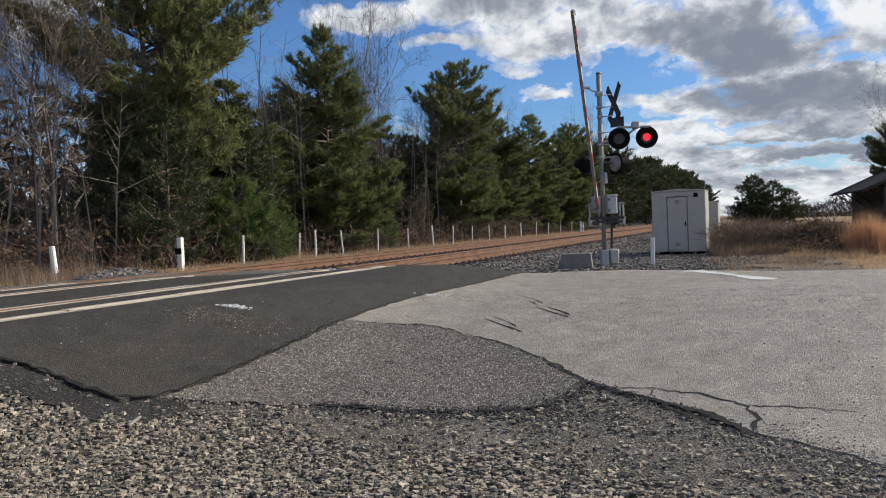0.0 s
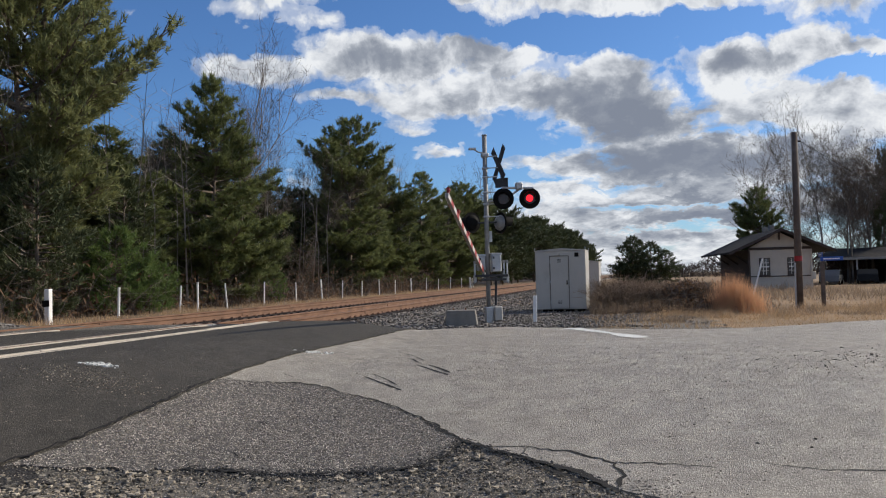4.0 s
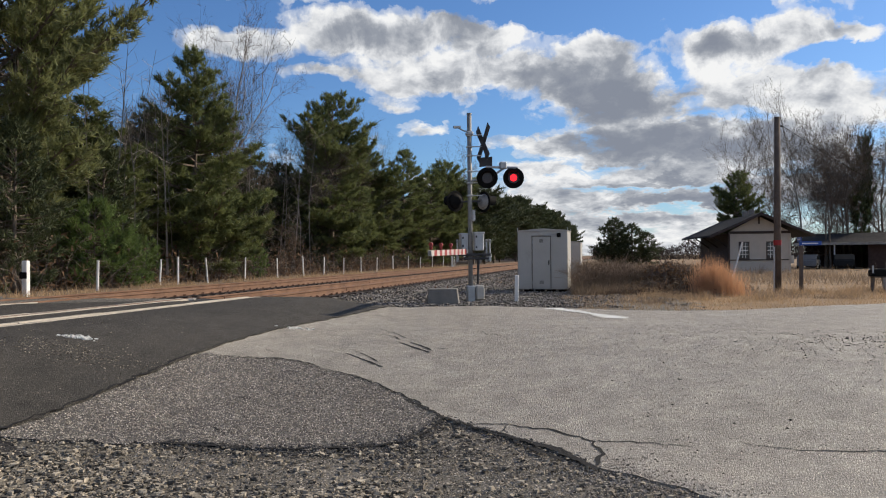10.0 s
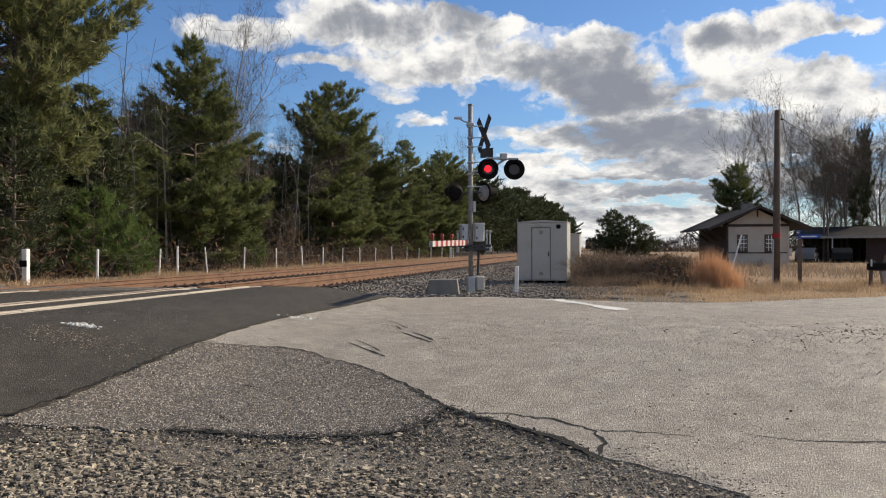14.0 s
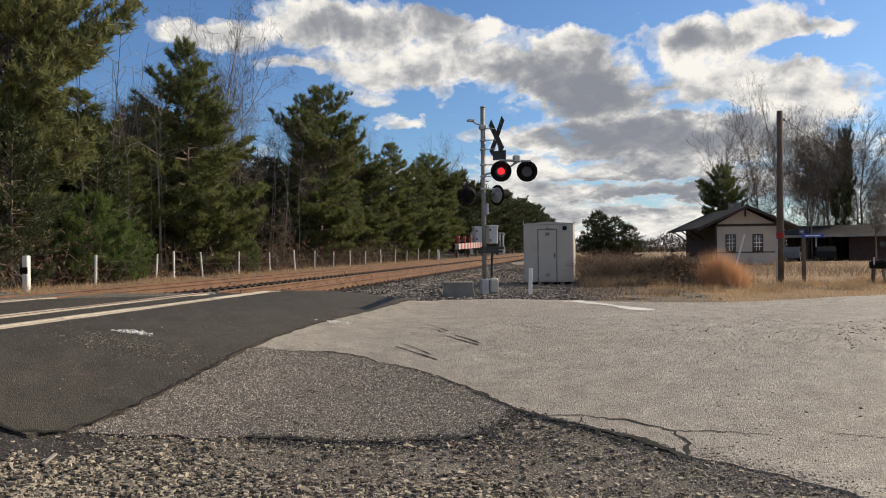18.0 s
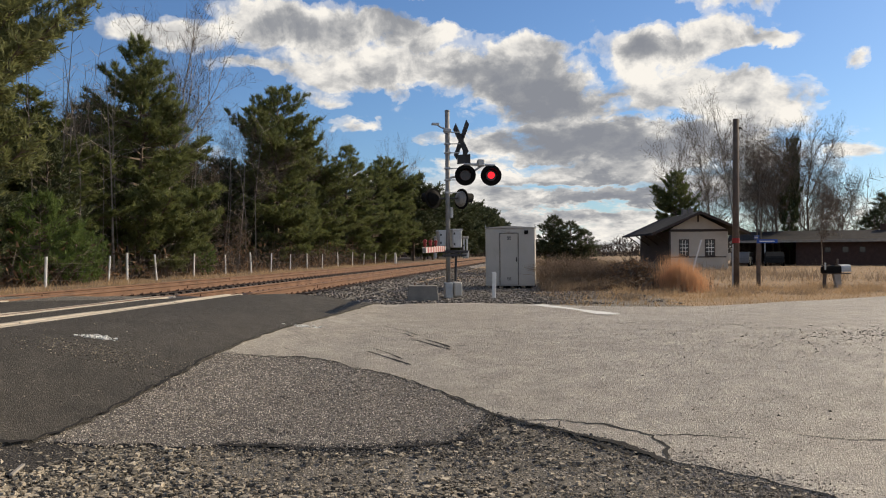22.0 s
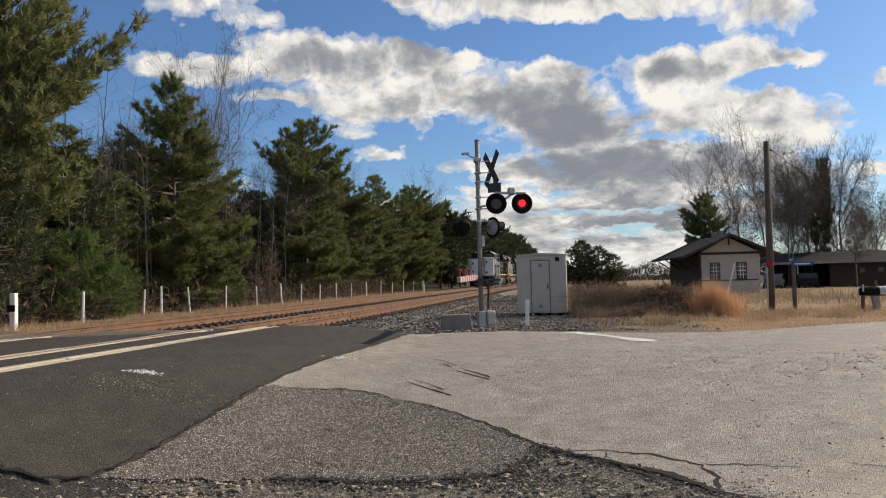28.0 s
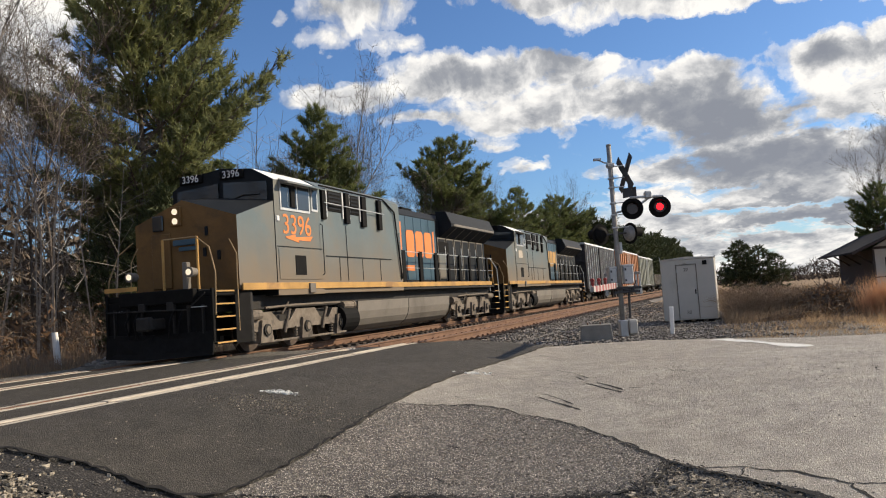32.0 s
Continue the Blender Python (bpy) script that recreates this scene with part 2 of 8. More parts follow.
# ---------------------------------------------------------------- materials
def material(name, base, rough=0.8, metal=0.0, vary=0.25, scale=3.0, grain=60.0, bump=0.3, stain=None, stain_at=0.6, island=0.0, other=None, spec=0.3, thin=0.0, dust=None):
    """A surface with its colour, broken up at two scales, fine relief and (stain) patches of a second colour."""
    m = bpy.data.materials.new(name)
    m.use_nodes = True
    m.node_tree.nodes.clear()
    n = Nodes(m.node_tree)
    at = n.add("ShaderNodeTexCoord").outputs["Object"]
    coarse, fine = n.noise(at, scale, 5, 0.6), n.noise(at, grain, 3, 0.6)
    dark, light = tuple(c * (1 - vary) for c in base), tuple(min(1, c * (1 + vary)) for c in base)
    col = n.mix(n.ramp(coarse, [(0.3, (0, 0, 0)), (0.7, (1, 1, 1))]), dark, light)
    col = n.mix(n.ramp(fine, [(0.35, (0, 0, 0)), (0.65, (1, 1, 1))]), col, n.mix(1.0, col, (1 - vary * 0.7,) * 3, "MULTIPLY"))
    if stain:
        patch = n.noise(at, scale * 0.45, 6, 0.65, 0.4)
        col = n.mix(n.ramp(patch, [(stain_at, (0, 0, 0)), (min(1, stain_at + 0.12), (1, 1, 1))]), col, stain)
    if dust:                                    # road dust thrown up from below: colour, full height, top height
        up = n.add("ShaderNodeSeparateXYZ", {0: at}).outputs[2]
        edge = n.math("ADD", up, n.math("MULTIPLY", n.math("SUBTRACT", n.noise(n.times(at, (1.0, 1.0, 0.25)), 1.7, 5, 0.6), 0.5), 1.3))
        amount = n.math("DIVIDE", n.math("SUBTRACT", dust[2], edge), dust[2] - dust[1], clamp=True)
        col = n.mix(n.math("MULTIPLY", amount, 0.8), col, dust[0])
    if island:
        rnd = n.add("ShaderNodeNewGeometry").outputs["Random Per Island"]
        col = n.mix(n.math("MULTIPLY", rnd, island), col, other or tuple(c * 0.45 for c in base))
    b = n.add("ShaderNodeBsdfPrincipled", {"Base Color": col, "Metallic": metal, "Specular IOR Level": spec})
    n.tree.links.new(n.math("ADD", rough - 0.08, n.math("MULTIPLY", coarse, 0.16), clamp=True), b.inputs["Roughness"])
    if bump:
        relief = n.add("ShaderNodeBump", {"Strength": bump, "Distance": 0.02, "Height": fine})
        n.tree.links.new(relief.outputs[0], b.inputs["Normal"])
    out = b.outputs[0]
    if thin:                                    # light comes through leaves and blades
        t = n.add("ShaderNodeBsdfTranslucent", {"Color": col})
        out = n.add("ShaderNodeMixShader", {0: thin, 1: out, 2: t.outputs[0]}).outputs[0]
    n.add("ShaderNodeOutputMaterial", {0: out})
    return m


def asphalt(name, base, stone, chips=0.5, bump=0.5, size=90.0, wear=(0.3, 0.29, 0.27), spec=0.3, rough=0.8):
    """Asphalt: dark binder with stone chips that show through, worn patches and hairline relief."""
    m = bpy.data.materials.new(name)
    m.use_nodes = True
    m.node_tree.nodes.clear()
    n = Nodes(m.node_tree)
    at = n.add("ShaderNodeTexCoord").outputs["Object"]
    cells = n.add("ShaderNodeTexVoronoi", {"Vector": at, "Scale": size, "Randomness": 1.0})
    pick = n.add("ShaderNodeSeparateColor", {0: cells.outputs["Color"]}).outputs
    stones = n.math("MULTIPLY", n.math("GREATER_THAN", pick[0], 1 - chips), n.math("LESS_THAN", cells.outputs["Distance"], 0.42))
    shade = n.mix(pick[1], tuple(c * 0.6 for c in stone), tuple(min(1, c * 1.35) for c in stone))
    worn = n.ramp(n.noise(at, 0.55, 6, 0.62, 0.3), [(0.42, (0, 0, 0)), (0.68, (1, 1, 1))])
    dusty = n.ramp(n.noise(at, 3.2, 5, 0.6), [(0.35, (0.78, 0.78, 0.78)), (0.7, (1.16, 1.16, 1.16))])
    ground = n.mix(n.math("MULTIPLY", worn, 0.55), base, wear)
    col = n.mix(1.0, n.mix(stones, ground, shade), dusty, "MULTIPLY")
    b = n.add("ShaderNodeBsdfPrincipled", {"Base Color": col, "Roughness": rough, "Specular IOR Level": spec})
    height = n.math("ADD", n.math("MULTIPLY", cells.outputs["Distance"], -0.8), n.math("MULTIPLY", n.noise(at, 24, 4, 0.6), 1.2))
    relief = n.add("ShaderNodeBump", {"Strength": bump, "Distance": 0.012, "Height": height})
    n.tree.links.new(relief.outputs[0], b.inputs["Normal"])
    n.add("ShaderNodeOutputMaterial", {0: b.outputs[0]})
    return m


def glow(name, colour, strength):
    m = bpy.data.materials.new(name)
    m.use_nodes = True
    m.node_tree.nodes.clear()
    n = Nodes(m.node_tree)
    e = n.add("ShaderNodeEmission", {0: (*colour, 1), 1: strength})
    n.add("ShaderNodeOutputMaterial", {0: e.outputs[0]})
    return m


def window_glass(name, tint=(0.02, 0.025, 0.03)):
    m = bpy.data.materials.new(name)
    m.use_nodes = True
    m.node_tree.nodes.clear()
    n = Nodes(m.node_tree)
    b = n.add("ShaderNodeBsdfPrincipled", {"Base Color": (*tint, 1), "Roughness": 0.06, "Specular IOR Level": 0.6})
    n.add("ShaderNodeOutputMaterial", {0: b.outputs[0]})
    return m


M = {
    "dark_asphalt": asphalt("dark_asphalt", (0.046, 0.041, 0.033), (0.15, 0.135, 0.112), 0.3, 1.0, 85, (0.07, 0.062, 0.051)),
    "light_asphalt": asphalt("light_asphalt", (0.262, 0.233, 0.187), (0.56, 0.505, 0.42), 0.45, 1.0, 70, (0.33, 0.302, 0.255), spec=0.5, rough=0.62),
    "rough_asphalt": asphalt("rough_asphalt", (0.088, 0.080, 0.071), (0.60, 0.54, 0.46), 0.42, 1.0, 58, (0.15, 0.134, 0.116)),
    "gravel_bed": asphalt("gravel_bed", (0.085, 0.077, 0.065), (0.28, 0.255, 0.21), 0.8, 1.0, 30, (0.15, 0.135, 0.11)),
    "gravel": material("gravel", (0.52, 0.45, 0.345), 0.9, vary=0.35, scale=20, island=1.0, other=(0.05, 0.047, 0.042)),
    "chips": material("chips", (0.46, 0.41, 0.34), 0.85, vary=0.3, scale=20, island=0.9, other=(0.07, 0.062, 0.055)),
    "ballast": material("ballast", (0.30, 0.275, 0.245), 0.9, vary=0.3, scale=12, island=0.8, other=(0.085, 0.075, 0.066)),
    "ballast_bed": asphalt("ballast_bed", (0.13, 0.115, 0.1), (0.3, 0.27, 0.235), 0.8, 1.0, 14, (0.15, 0.11, 0.08)),
    # galvanized steel darkened for the shade on the mast, with weathered patches
    "mast_grey": material("mast_grey", (0.27, 0.265, 0.255), 0.6, 0.3, vary=0.2, scale=5, stain=(0.17, 0.15, 0.13), stain_at=0.58),
    "dirt_gravel": asphalt("dirt_gravel", (0.12, 0.108, 0.09), (0.36, 0.325, 0.275), 0.4, 1.0, 40, (0.19, 0.17, 0.14)),
    "rusty_ballast": asphalt("rusty_ballast", (0.055, 0.042, 0.034), (0.15, 0.115, 0.09), 0.7, 1.0, 16, (0.075, 0.054, 0.042)),
    "shaded_tar_soil": asphalt("shaded_tar_soil", (0.022, 0.02, 0.018), (0.08, 0.072, 0.065), 0.35, 1.0, 45, (0.05, 0.045, 0.04)),
    "tar_lumps": material("tar_lumps", (0.06, 0.055, 0.05), 0.95, vary=0.4, scale=14, island=0.7, other=(0.16, 0.15, 0.135)),
    "crack": material("crack", (0.018, 0.017, 0.016), 0.95, vary=0.3, scale=8),
    "paint_white": material("paint_white", (0.66, 0.66, 0.63), 0.75, vary=0.12, scale=3, stain=(0.36, 0.35, 0.33), stain_at=0.58),
    "grass_ground": material("grass_ground", (0.28, 0.19, 0.108), 0.95, vary=0.35, scale=0.6, grain=18, bump=0.8, stain=(0.17, 0.125, 0.075), stain_at=0.55),
    "forest_floor": material("forest_floor", (0.17, 0.125, 0.085), 0.95, vary=0.4, scale=0.8, grain=12, bump=0.8),
    "rust": material("rust", (0.19, 0.108, 0.068), 0.85, vary=0.3, scale=1.6, grain=40, stain=(0.16, 0.085, 0.055)),
    "rail_top": material("rail_top", (0.13, 0.085, 0.066), 0.55, 0.4, vary=0.2, scale=3),
    "tie": material("tie", (0.06, 0.044, 0.034), 0.9, vary=0.4, scale=4, grain=30),
    "strip": material("strip", (0.50, 0.44, 0.355), 0.85, vary=0.2, scale=2.2, grain=50, stain=(0.20, 0.16, 0.12), stain_at=0.6),
    "galv": material("galv", (0.47, 0.48, 0.48), 0.5, 0.55, vary=0.14, scale=4, stain=(0.30, 0.30, 0.30), stain_at=0.6),
    "cabinet": material("cabinet", (0.47, 0.445, 0.40), 0.5, 0.25, vary=0.07, scale=1.2, stain=(0.37, 0.34, 0.295), stain_at=0.55, bump=0.08),
    "black": material("black", (0.011, 0.0105, 0.01), 0.75, vary=0.3, scale=5, bump=0.1, spec=0.08),
    "dark_metal": material("dark_metal", (0.06, 0.06, 0.062), 0.6, 0.2, vary=0.2, scale=4, bump=0.05),
    "red": material("red", (0.33, 0.025, 0.025), 0.45, vary=0.15, scale=5, bump=0.05),
    "stripe_red": material("stripe_red", (0.30, 0.045, 0.04), 0.5, vary=0.25, scale=6, stain=(0.26, 0.12, 0.1), stain_at=0.6, bump=0.05),
    "stripe_white": material("stripe_white", (0.48, 0.46, 0.43), 0.65, vary=0.15, scale=5, stain=(0.33, 0.3, 0.28), stain_at=0.58, bump=0.05),
    "white": material("white", (0.75, 0.74, 0.71), 0.6, vary=0.08, scale=3, stain=(0.5, 0.48, 0.44), stain_at=0.62, bump=0.1),
    "roundel": material("roundel", (0.03, 0.004, 0.005), 0.22, vary=0.2, scale=20, bump=0.0, spec=0.6),
    "lamp_red": glow("lamp_red", (1.0, 0.018, 0.028), 1.9),
    "lamp_white": glow("lamp_white", (1.0, 0.84, 0.62), 0.85),
    "concrete": material("concrete", (0.23, 0.215, 0.19), 0.9, vary=0.18, scale=3, stain=(0.18, 0.17, 0.15), stain_at=0.58),
    "wood_pole": material("wood_pole", (0.13, 0.10, 0.08), 0.9, vary=0.3, scale=3, grain=30, stain=(0.2, 0.17, 0.14)),
    "post_wood": material("post_wood", (0.36, 0.33, 0.29), 0.9, vary=0.25, scale=5, grain=40),
    "wire": material("wire", (0.09, 0.075, 0.065), 0.8, 0.2, bump=0),
    "bark": material("bark", (0.17, 0.135, 0.105), 0.95, vary=0.4, scale=3, grain=16, bump=0.9),
    "bark_pale": material("bark_pale", (0.31, 0.275, 0.235), 0.95, vary=0.3, scale=3, grain=16, bump=0.7),
    "twig": material("twig", (0.16, 0.13, 0.105), 0.95, vary=0.3, scale=3, bump=0),
    "needles": material("needles", (0.20, 0.228, 0.082), 0.6, vary=0.35, scale=0.6, grain=5, bump=0, island=0.6, other=(0.085, 0.10, 0.045), thin=0.42),
    # lighter copy for the tall pine: sunlight on its crown is put into the colour
    "needles_lit": material("needles_lit", (0.27, 0.285, 0.115), 0.6, vary=0.35, scale=0.6, grain=5, bump=0, island=0.6, other=(0.115, 0.13, 0.06), thin=0.45),
    # darker copy of the needles: shade inside the woods is put into the colour
    "needles_dark": material("needles_dark", (0.10, 0.12, 0.05), 0.7, vary=0.35, scale=0.4, grain=4, bump=0, island=0.6, other=(0.028, 0.036, 0.02), thin=0.15),
    "needles_young": material("needles_young", (0.15, 0.21, 0.06), 0.75, vary=0.3, scale=1.0, grain=9, bump=0, island=0.45, other=(0.08, 0.12, 0.04), thin=0.4),
    "dry_leaf": material("dry_leaf", (0.24, 0.15, 0.09), 0.85, vary=0.4, scale=1.0, grain=9, bump=0, island=0.5, other=(0.12, 0.08, 0.055), thin=0.4),
    "straw": material("straw", (0.54, 0.385, 0.23), 0.9, vary=0.25, scale=2, bump=0, island=0.6, other=(0.32, 0.215, 0.125), thin=0.4),
    "straw_red": material("straw_red", (0.66, 0.40, 0.23), 0.9, vary=0.2, scale=2, bump=0, island=0.5, other=(0.48, 0.27, 0.15), thin=0.4),
    "straw_dull": material("straw_dull", (0.36, 0.275, 0.195), 0.9, vary=0.35, scale=1.2, bump=0, island=0.6, other=(0.17, 0.125, 0.09), thin=0.35),
    "house_wall": material("house_wall", (0.48, 0.44, 0.38), 0.85, vary=0.08, scale=1.5, stain=(0.38, 0.34, 0.29), stain_at=0.62),
    "house_trim": material("house_trim", (0.05, 0.038, 0.034), 0.7, vary=0.2, scale=2),
    "shingle": material("shingle", (0.05, 0.049, 0.05), 0.95, vary=0.25, scale=2, grain=20, spec=0.05),
    "brick": material("brick", (0.075, 0.045, 0.037), 0.9, vary=0.25, scale=3, grain=25),
    "glass": window_glass("glass"),
    "pane": window_glass("pane", (0.045, 0.05, 0.055)),
    "loco_grey": material("loco_grey", (0.125, 0.158, 0.162), 0.5, 0.1, vary=0.12, scale=0.8, stain=(0.15, 0.15, 0.13), stain_at=0.52, bump=0.05, dust=((0.215, 0.15, 0.088), 1.5, 3.3)),
    "loco_blue": material("loco_blue", (0.055, 0.105, 0.14), 0.42, 0.1, vary=0.15, scale=1.5, stain=(0.09, 0.10, 0.10), bump=0.05),
    "loco_dark": material("loco_dark", (0.016, 0.0185, 0.021), 0.6, vary=0.25, scale=2, bump=0.08, spec=0.1),
    # nose gold, painted darker because the front end stands in shade
    "nose_gold_shaded": material("nose_gold_shaded", (0.165, 0.088, 0.027), 0.6, vary=0.25, scale=1.4, stain=(0.09, 0.054, 0.024), stain_at=0.5, bump=0.06),
    "loco_yellow": material("loco_yellow", (0.50, 0.285, 0.085), 0.55, vary=0.25, scale=1.2, stain=(0.30, 0.17, 0.07), stain_at=0.52, bump=0.05),
    "rail_gold": material("rail_gold", (0.34, 0.235, 0.12), 0.55, vary=0.2, scale=4, bump=0.05),
    "decal": material("decal", (0.78, 0.235, 0.06), 0.5, vary=0.1, scale=3, bump=0.03),
    "underframe": material("underframe", (0.03, 0.027, 0.024), 0.8, vary=0.35, scale=3),
    "truck_grey": material("truck_grey", (0.20, 0.165, 0.128), 0.8, vary=0.35, scale=4, stain=(0.07, 0.058, 0.048), stain_at=0.52),
    "tank_grey": material("tank_grey", (0.185, 0.165, 0.138), 0.65, vary=0.18, scale=1, stain=(0.125, 0.11, 0.092), stain_at=0.54),
    "wheel": material("wheel", (0.10, 0.075, 0.06), 0.6, 0.5, vary=0.3, scale=4),
    "car_black": material("car_black", (0.03, 0.028, 0.028), 0.7, vary=0.2, scale=1.5, stain=(0.10, 0.09, 0.08)),
    "car_silver": material("car_silver", (0.42, 0.43, 0.43), 0.5, 0.3, vary=0.15, scale=2),
    "car_brown": material("car_brown", (0.34, 0.15, 0.065), 0.65, vary=0.2, scale=1.5, stain=(0.19, 0.085, 0.045)),
    "car_green": material("car_green", (0.19, 0.20, 0.165), 0.65, vary=0.2, scale=1.5, stain=(0.12, 0.11, 0.09)),
    "blue_sign": material("blue_sign", (0.03, 0.09, 0.35), 0.4, vary=0.1, scale=4, bump=0),
    "car_paint": material("car_paint", (0.13, 0.134, 0.14), 0.3, 0.3, vary=0.05, bump=0),
}

# ---------------------------------------------------------------- mesh helpers
def mesh_of(name, verts, faces, mats, indices=None, smooth=False):
    me = bpy.data.meshes.new(name)
    me.from_pydata([tuple(v) for v in verts], [], [tuple(int(i) for i in f) for f in faces])
    for m in mats if isinstance(mats, (list, tuple)) else [mats]:
        me.materials.append(m)
    if indices is not None:
        me.polygons.foreach_set("material_index", indices)
    if smooth:
        me.polygons.foreach_set("use_smooth", [True] * len(me.polygons))
    me.update()
    return me


def finish(bm, name, mat, smooth=False):
    me = bpy.data.meshes.new(name)
    bmesh.ops.recalc_face_normals(bm, faces=bm.faces)
    if smooth:
        for f in bm.faces:
            f.smooth = True
    bm.to_mesh(me)
    bm.free()
    for m in mat if isinstance(mat, (list, tuple)) else [mat]:
        me.materials.append(m)
    return me


def part(name, bm, mat, parent=None, label="", smooth=False):
    ob = new(name, finish(bm, name, mat, smooth) if isinstance(bm, bmesh.types.BMesh) else bm)
    if parent:
        ob.parent = parent
    return tagged(ob, label)


def box(bm, x0, x1, y0, y1, z0, z1, bevel=0.0, m=None):
    r = bmesh.ops.create_cube(bm, size=1.0, matrix=Matrix.Translation(((x0 + x1) / 2, (y0 + y1) / 2, (z0 + z1) / 2)) @ Matrix.Diagonal((abs(x1 - x0), abs(y1 - y0), abs(z1 - z0), 1)))
    if m is not None:
        bmesh.ops.transform(bm, matrix=m, verts=r["verts"])
    if bevel:
        edges = list({e for v in r["verts"] for e in v.link_edges})
        bmesh.ops.bevel(bm, geom=edges, offset=bevel, segments=1, affect="EDGES")
    return bm


def rod(bm, a, b, r0, r1=None, sides=8, caps=True):
    a, b = Vector(a), Vector(b)
    d = b - a
    m = Matrix.Translation((a + b) / 2) @ d.to_track_quat("Z", "Y").to_matrix().to_4x4()
    bmesh.ops.create_cone(bm, cap_ends=caps, segments=sides, radius1=r0, radius2=r0 if r1 is None else r1, depth=d.length, matrix=m)
    return bm


def bent(bm, pts, r, sides=6):
    for a, b in zip(pts, pts[1:]):
        rod(bm, a, b, r, sides=sides)
    return bm


def slab(bm, outline, axis, lo, hi):
    """A flat outline of (a, b) pairs pushed from lo to hi along the axis 'x', 'y' or 'z'."""
    put = {"x": lambda a, b, c: (c, a, b), "y": lambda a, b, c: (a, c, b), "z": lambda a, b, c: (a, b, c)}[axis]
    lower = [bm.verts.new(put(a, b, lo)) for a, b in outline]
    upper = [bm.verts.new(put(a, b, hi)) for a, b in outline]
    n = len(outline)
    bm.faces.new(lower)
    bm.faces.new(upper[::-1])
    for i in range(n):
        bm.faces.new((lower[i], upper[i], upper[(i + 1) % n], lower[(i + 1) % n]))
    return bm


def B():
    return bmesh.new()


def thing(name, m, label, category, group="", kind=""):
    ob = new(name)
    ob.matrix_basis = m
    return tagged(ob, label, category, group, kind)


# ---------------------------------------------------------------- plan
HEADING = 21.7                      # the tracks' direction, degrees clockwise from +y
SN, CS = math.sin(radians(HEADING)), math.cos(radians(HEADING))
NEAR_Q, FAR_Q, GAUGE, RAIL_Z = -9.1, -13.4, 1.435, 0.85


def at(q, u):
    """Plan place from the distance beside the tracks and the distance along them."""
    return q * CS + u * SN, -q * SN + u * CS


def along(q, u, z=0.0):
    return pose(*at(q, u), z, 0, 0, -HEADING)


def step(a, b, v):
    v = min(1.0, max(0.0, (v - a) / (b - a)))
    return v * v * (3 - 2 * v)


def ground_z(x, y):
    """Height of the finished surface: the crossing's hump, the dip before it, the yard."""
    q, u = x * CS - y * SN, x * SN + y * CS
    r = math.hypot(x, y)
    z = 0.5 + 0.33 * (1 - step(-7.2, -4.0, q)) - 0.6 * (1 - step(6.0, 13.0, r)) * step(-8.2, -5.5, q)
    z -= 0.33 * (1 - step(-7.2, -4.0, q)) * step(17.0, 19.0, u)
    z -= 0.35 * (1 - step(-17.5, -15.6, q)) * (1 - step(17.0, 19.0, u))
    z -= 0.25 * step(30, 65, x * 0.6 + y * 0.8) * step(-4, 6, q)
    return z

# ---------------------------------------------------------------- ground
BOUNDS = {}


def inside(poly, x, y):
    if id(poly) not in BOUNDS:
        BOUNDS[id(poly)] = (min(p[0] for p in poly), max(p[0] for p in poly), min(p[1] for p in poly), max(p[1] for p in poly), np.array(poly), np.array(poly[1:] + poly[:1]), poly)
    x0, x1, y0, y1, a, b = BOUNDS[id(poly)][:6]
    if not (x0 < x < x1 and y0 < y < y1):
        return False
    cut = (a[:, 1] > y) != (b[:, 1] > y)
    a, b = a[cut], b[cut]
    return bool(np.sum(x < (b[:, 0] - a[:, 0]) * (y - a[:, 1]) / (b[:, 1] - a[:, 1]) + a[:, 0]) % 2)


def ragged(points, gap=0.12, rough=0.05, closed=False, seed=1):
    """A line with points every gap metres, worn ragged."""
    rng = random.Random(seed)
    out = []
    for (x0, y0), (x1, y1) in zip(points, points[1:] + (points[:1] if closed else [])):
        k = max(1, int(math.hypot(x1 - x0, y1 - y0) / gap))
        for i in range(k):
            w = i / k
            out.append((x0 + (x1 - x0) * w + rng.uniform(-rough, rough), y0 + (y1 - y0) * w + rng.uniform(-rough, rough)))
    if not closed:
        out.append(points[-1])
    return out


def draped(name, outline, mat, lift, label, category, cell=0.4, skirt=0.08, kind="structure"):
    """A sheet of the given outline laid on the ground, with an edge that goes down into it."""
    bm = B()
    bm.faces.new([bm.verts.new((x, y, 0)) for x, y in outline])
    bmesh.ops.triangulate(bm, faces=bm.faces[:])
    xs, ys = [p[0] for p in outline], [p[1] for p in outline]
    for k, (lo, hi) in enumerate(((min(xs), max(xs)), (min(ys), max(ys)))):
        v = lo + cell
        while v < hi:
            far = v > 14 if k == 0 else v > 24
            bmesh.ops.bisect_plane(bm, geom=bm.verts[:] + bm.edges[:] + bm.faces[:], dist=1e-5,
                                   plane_co=(v, 0, 0) if k == 0 else (0, v, 0), plane_no=(1, 0, 0) if k == 0 else (0, 1, 0))
            v += cell * (6 if far else 1)
    rim = [e for e in bm.edges if len(e.link_faces) == 1]
    for v in bm.verts:
        v.co.z = ground_z(v.co.x, v.co.y) + lift
    for v in [v for v in bmesh.ops.extrude_edge_only(bm, edges=rim)["geom"] if isinstance(v, bmesh.types.BMVert)]:
        v.co.z -= skirt
    ob = part(name, bm, mat)
    return tagged(ob, label, category, kind=kind)


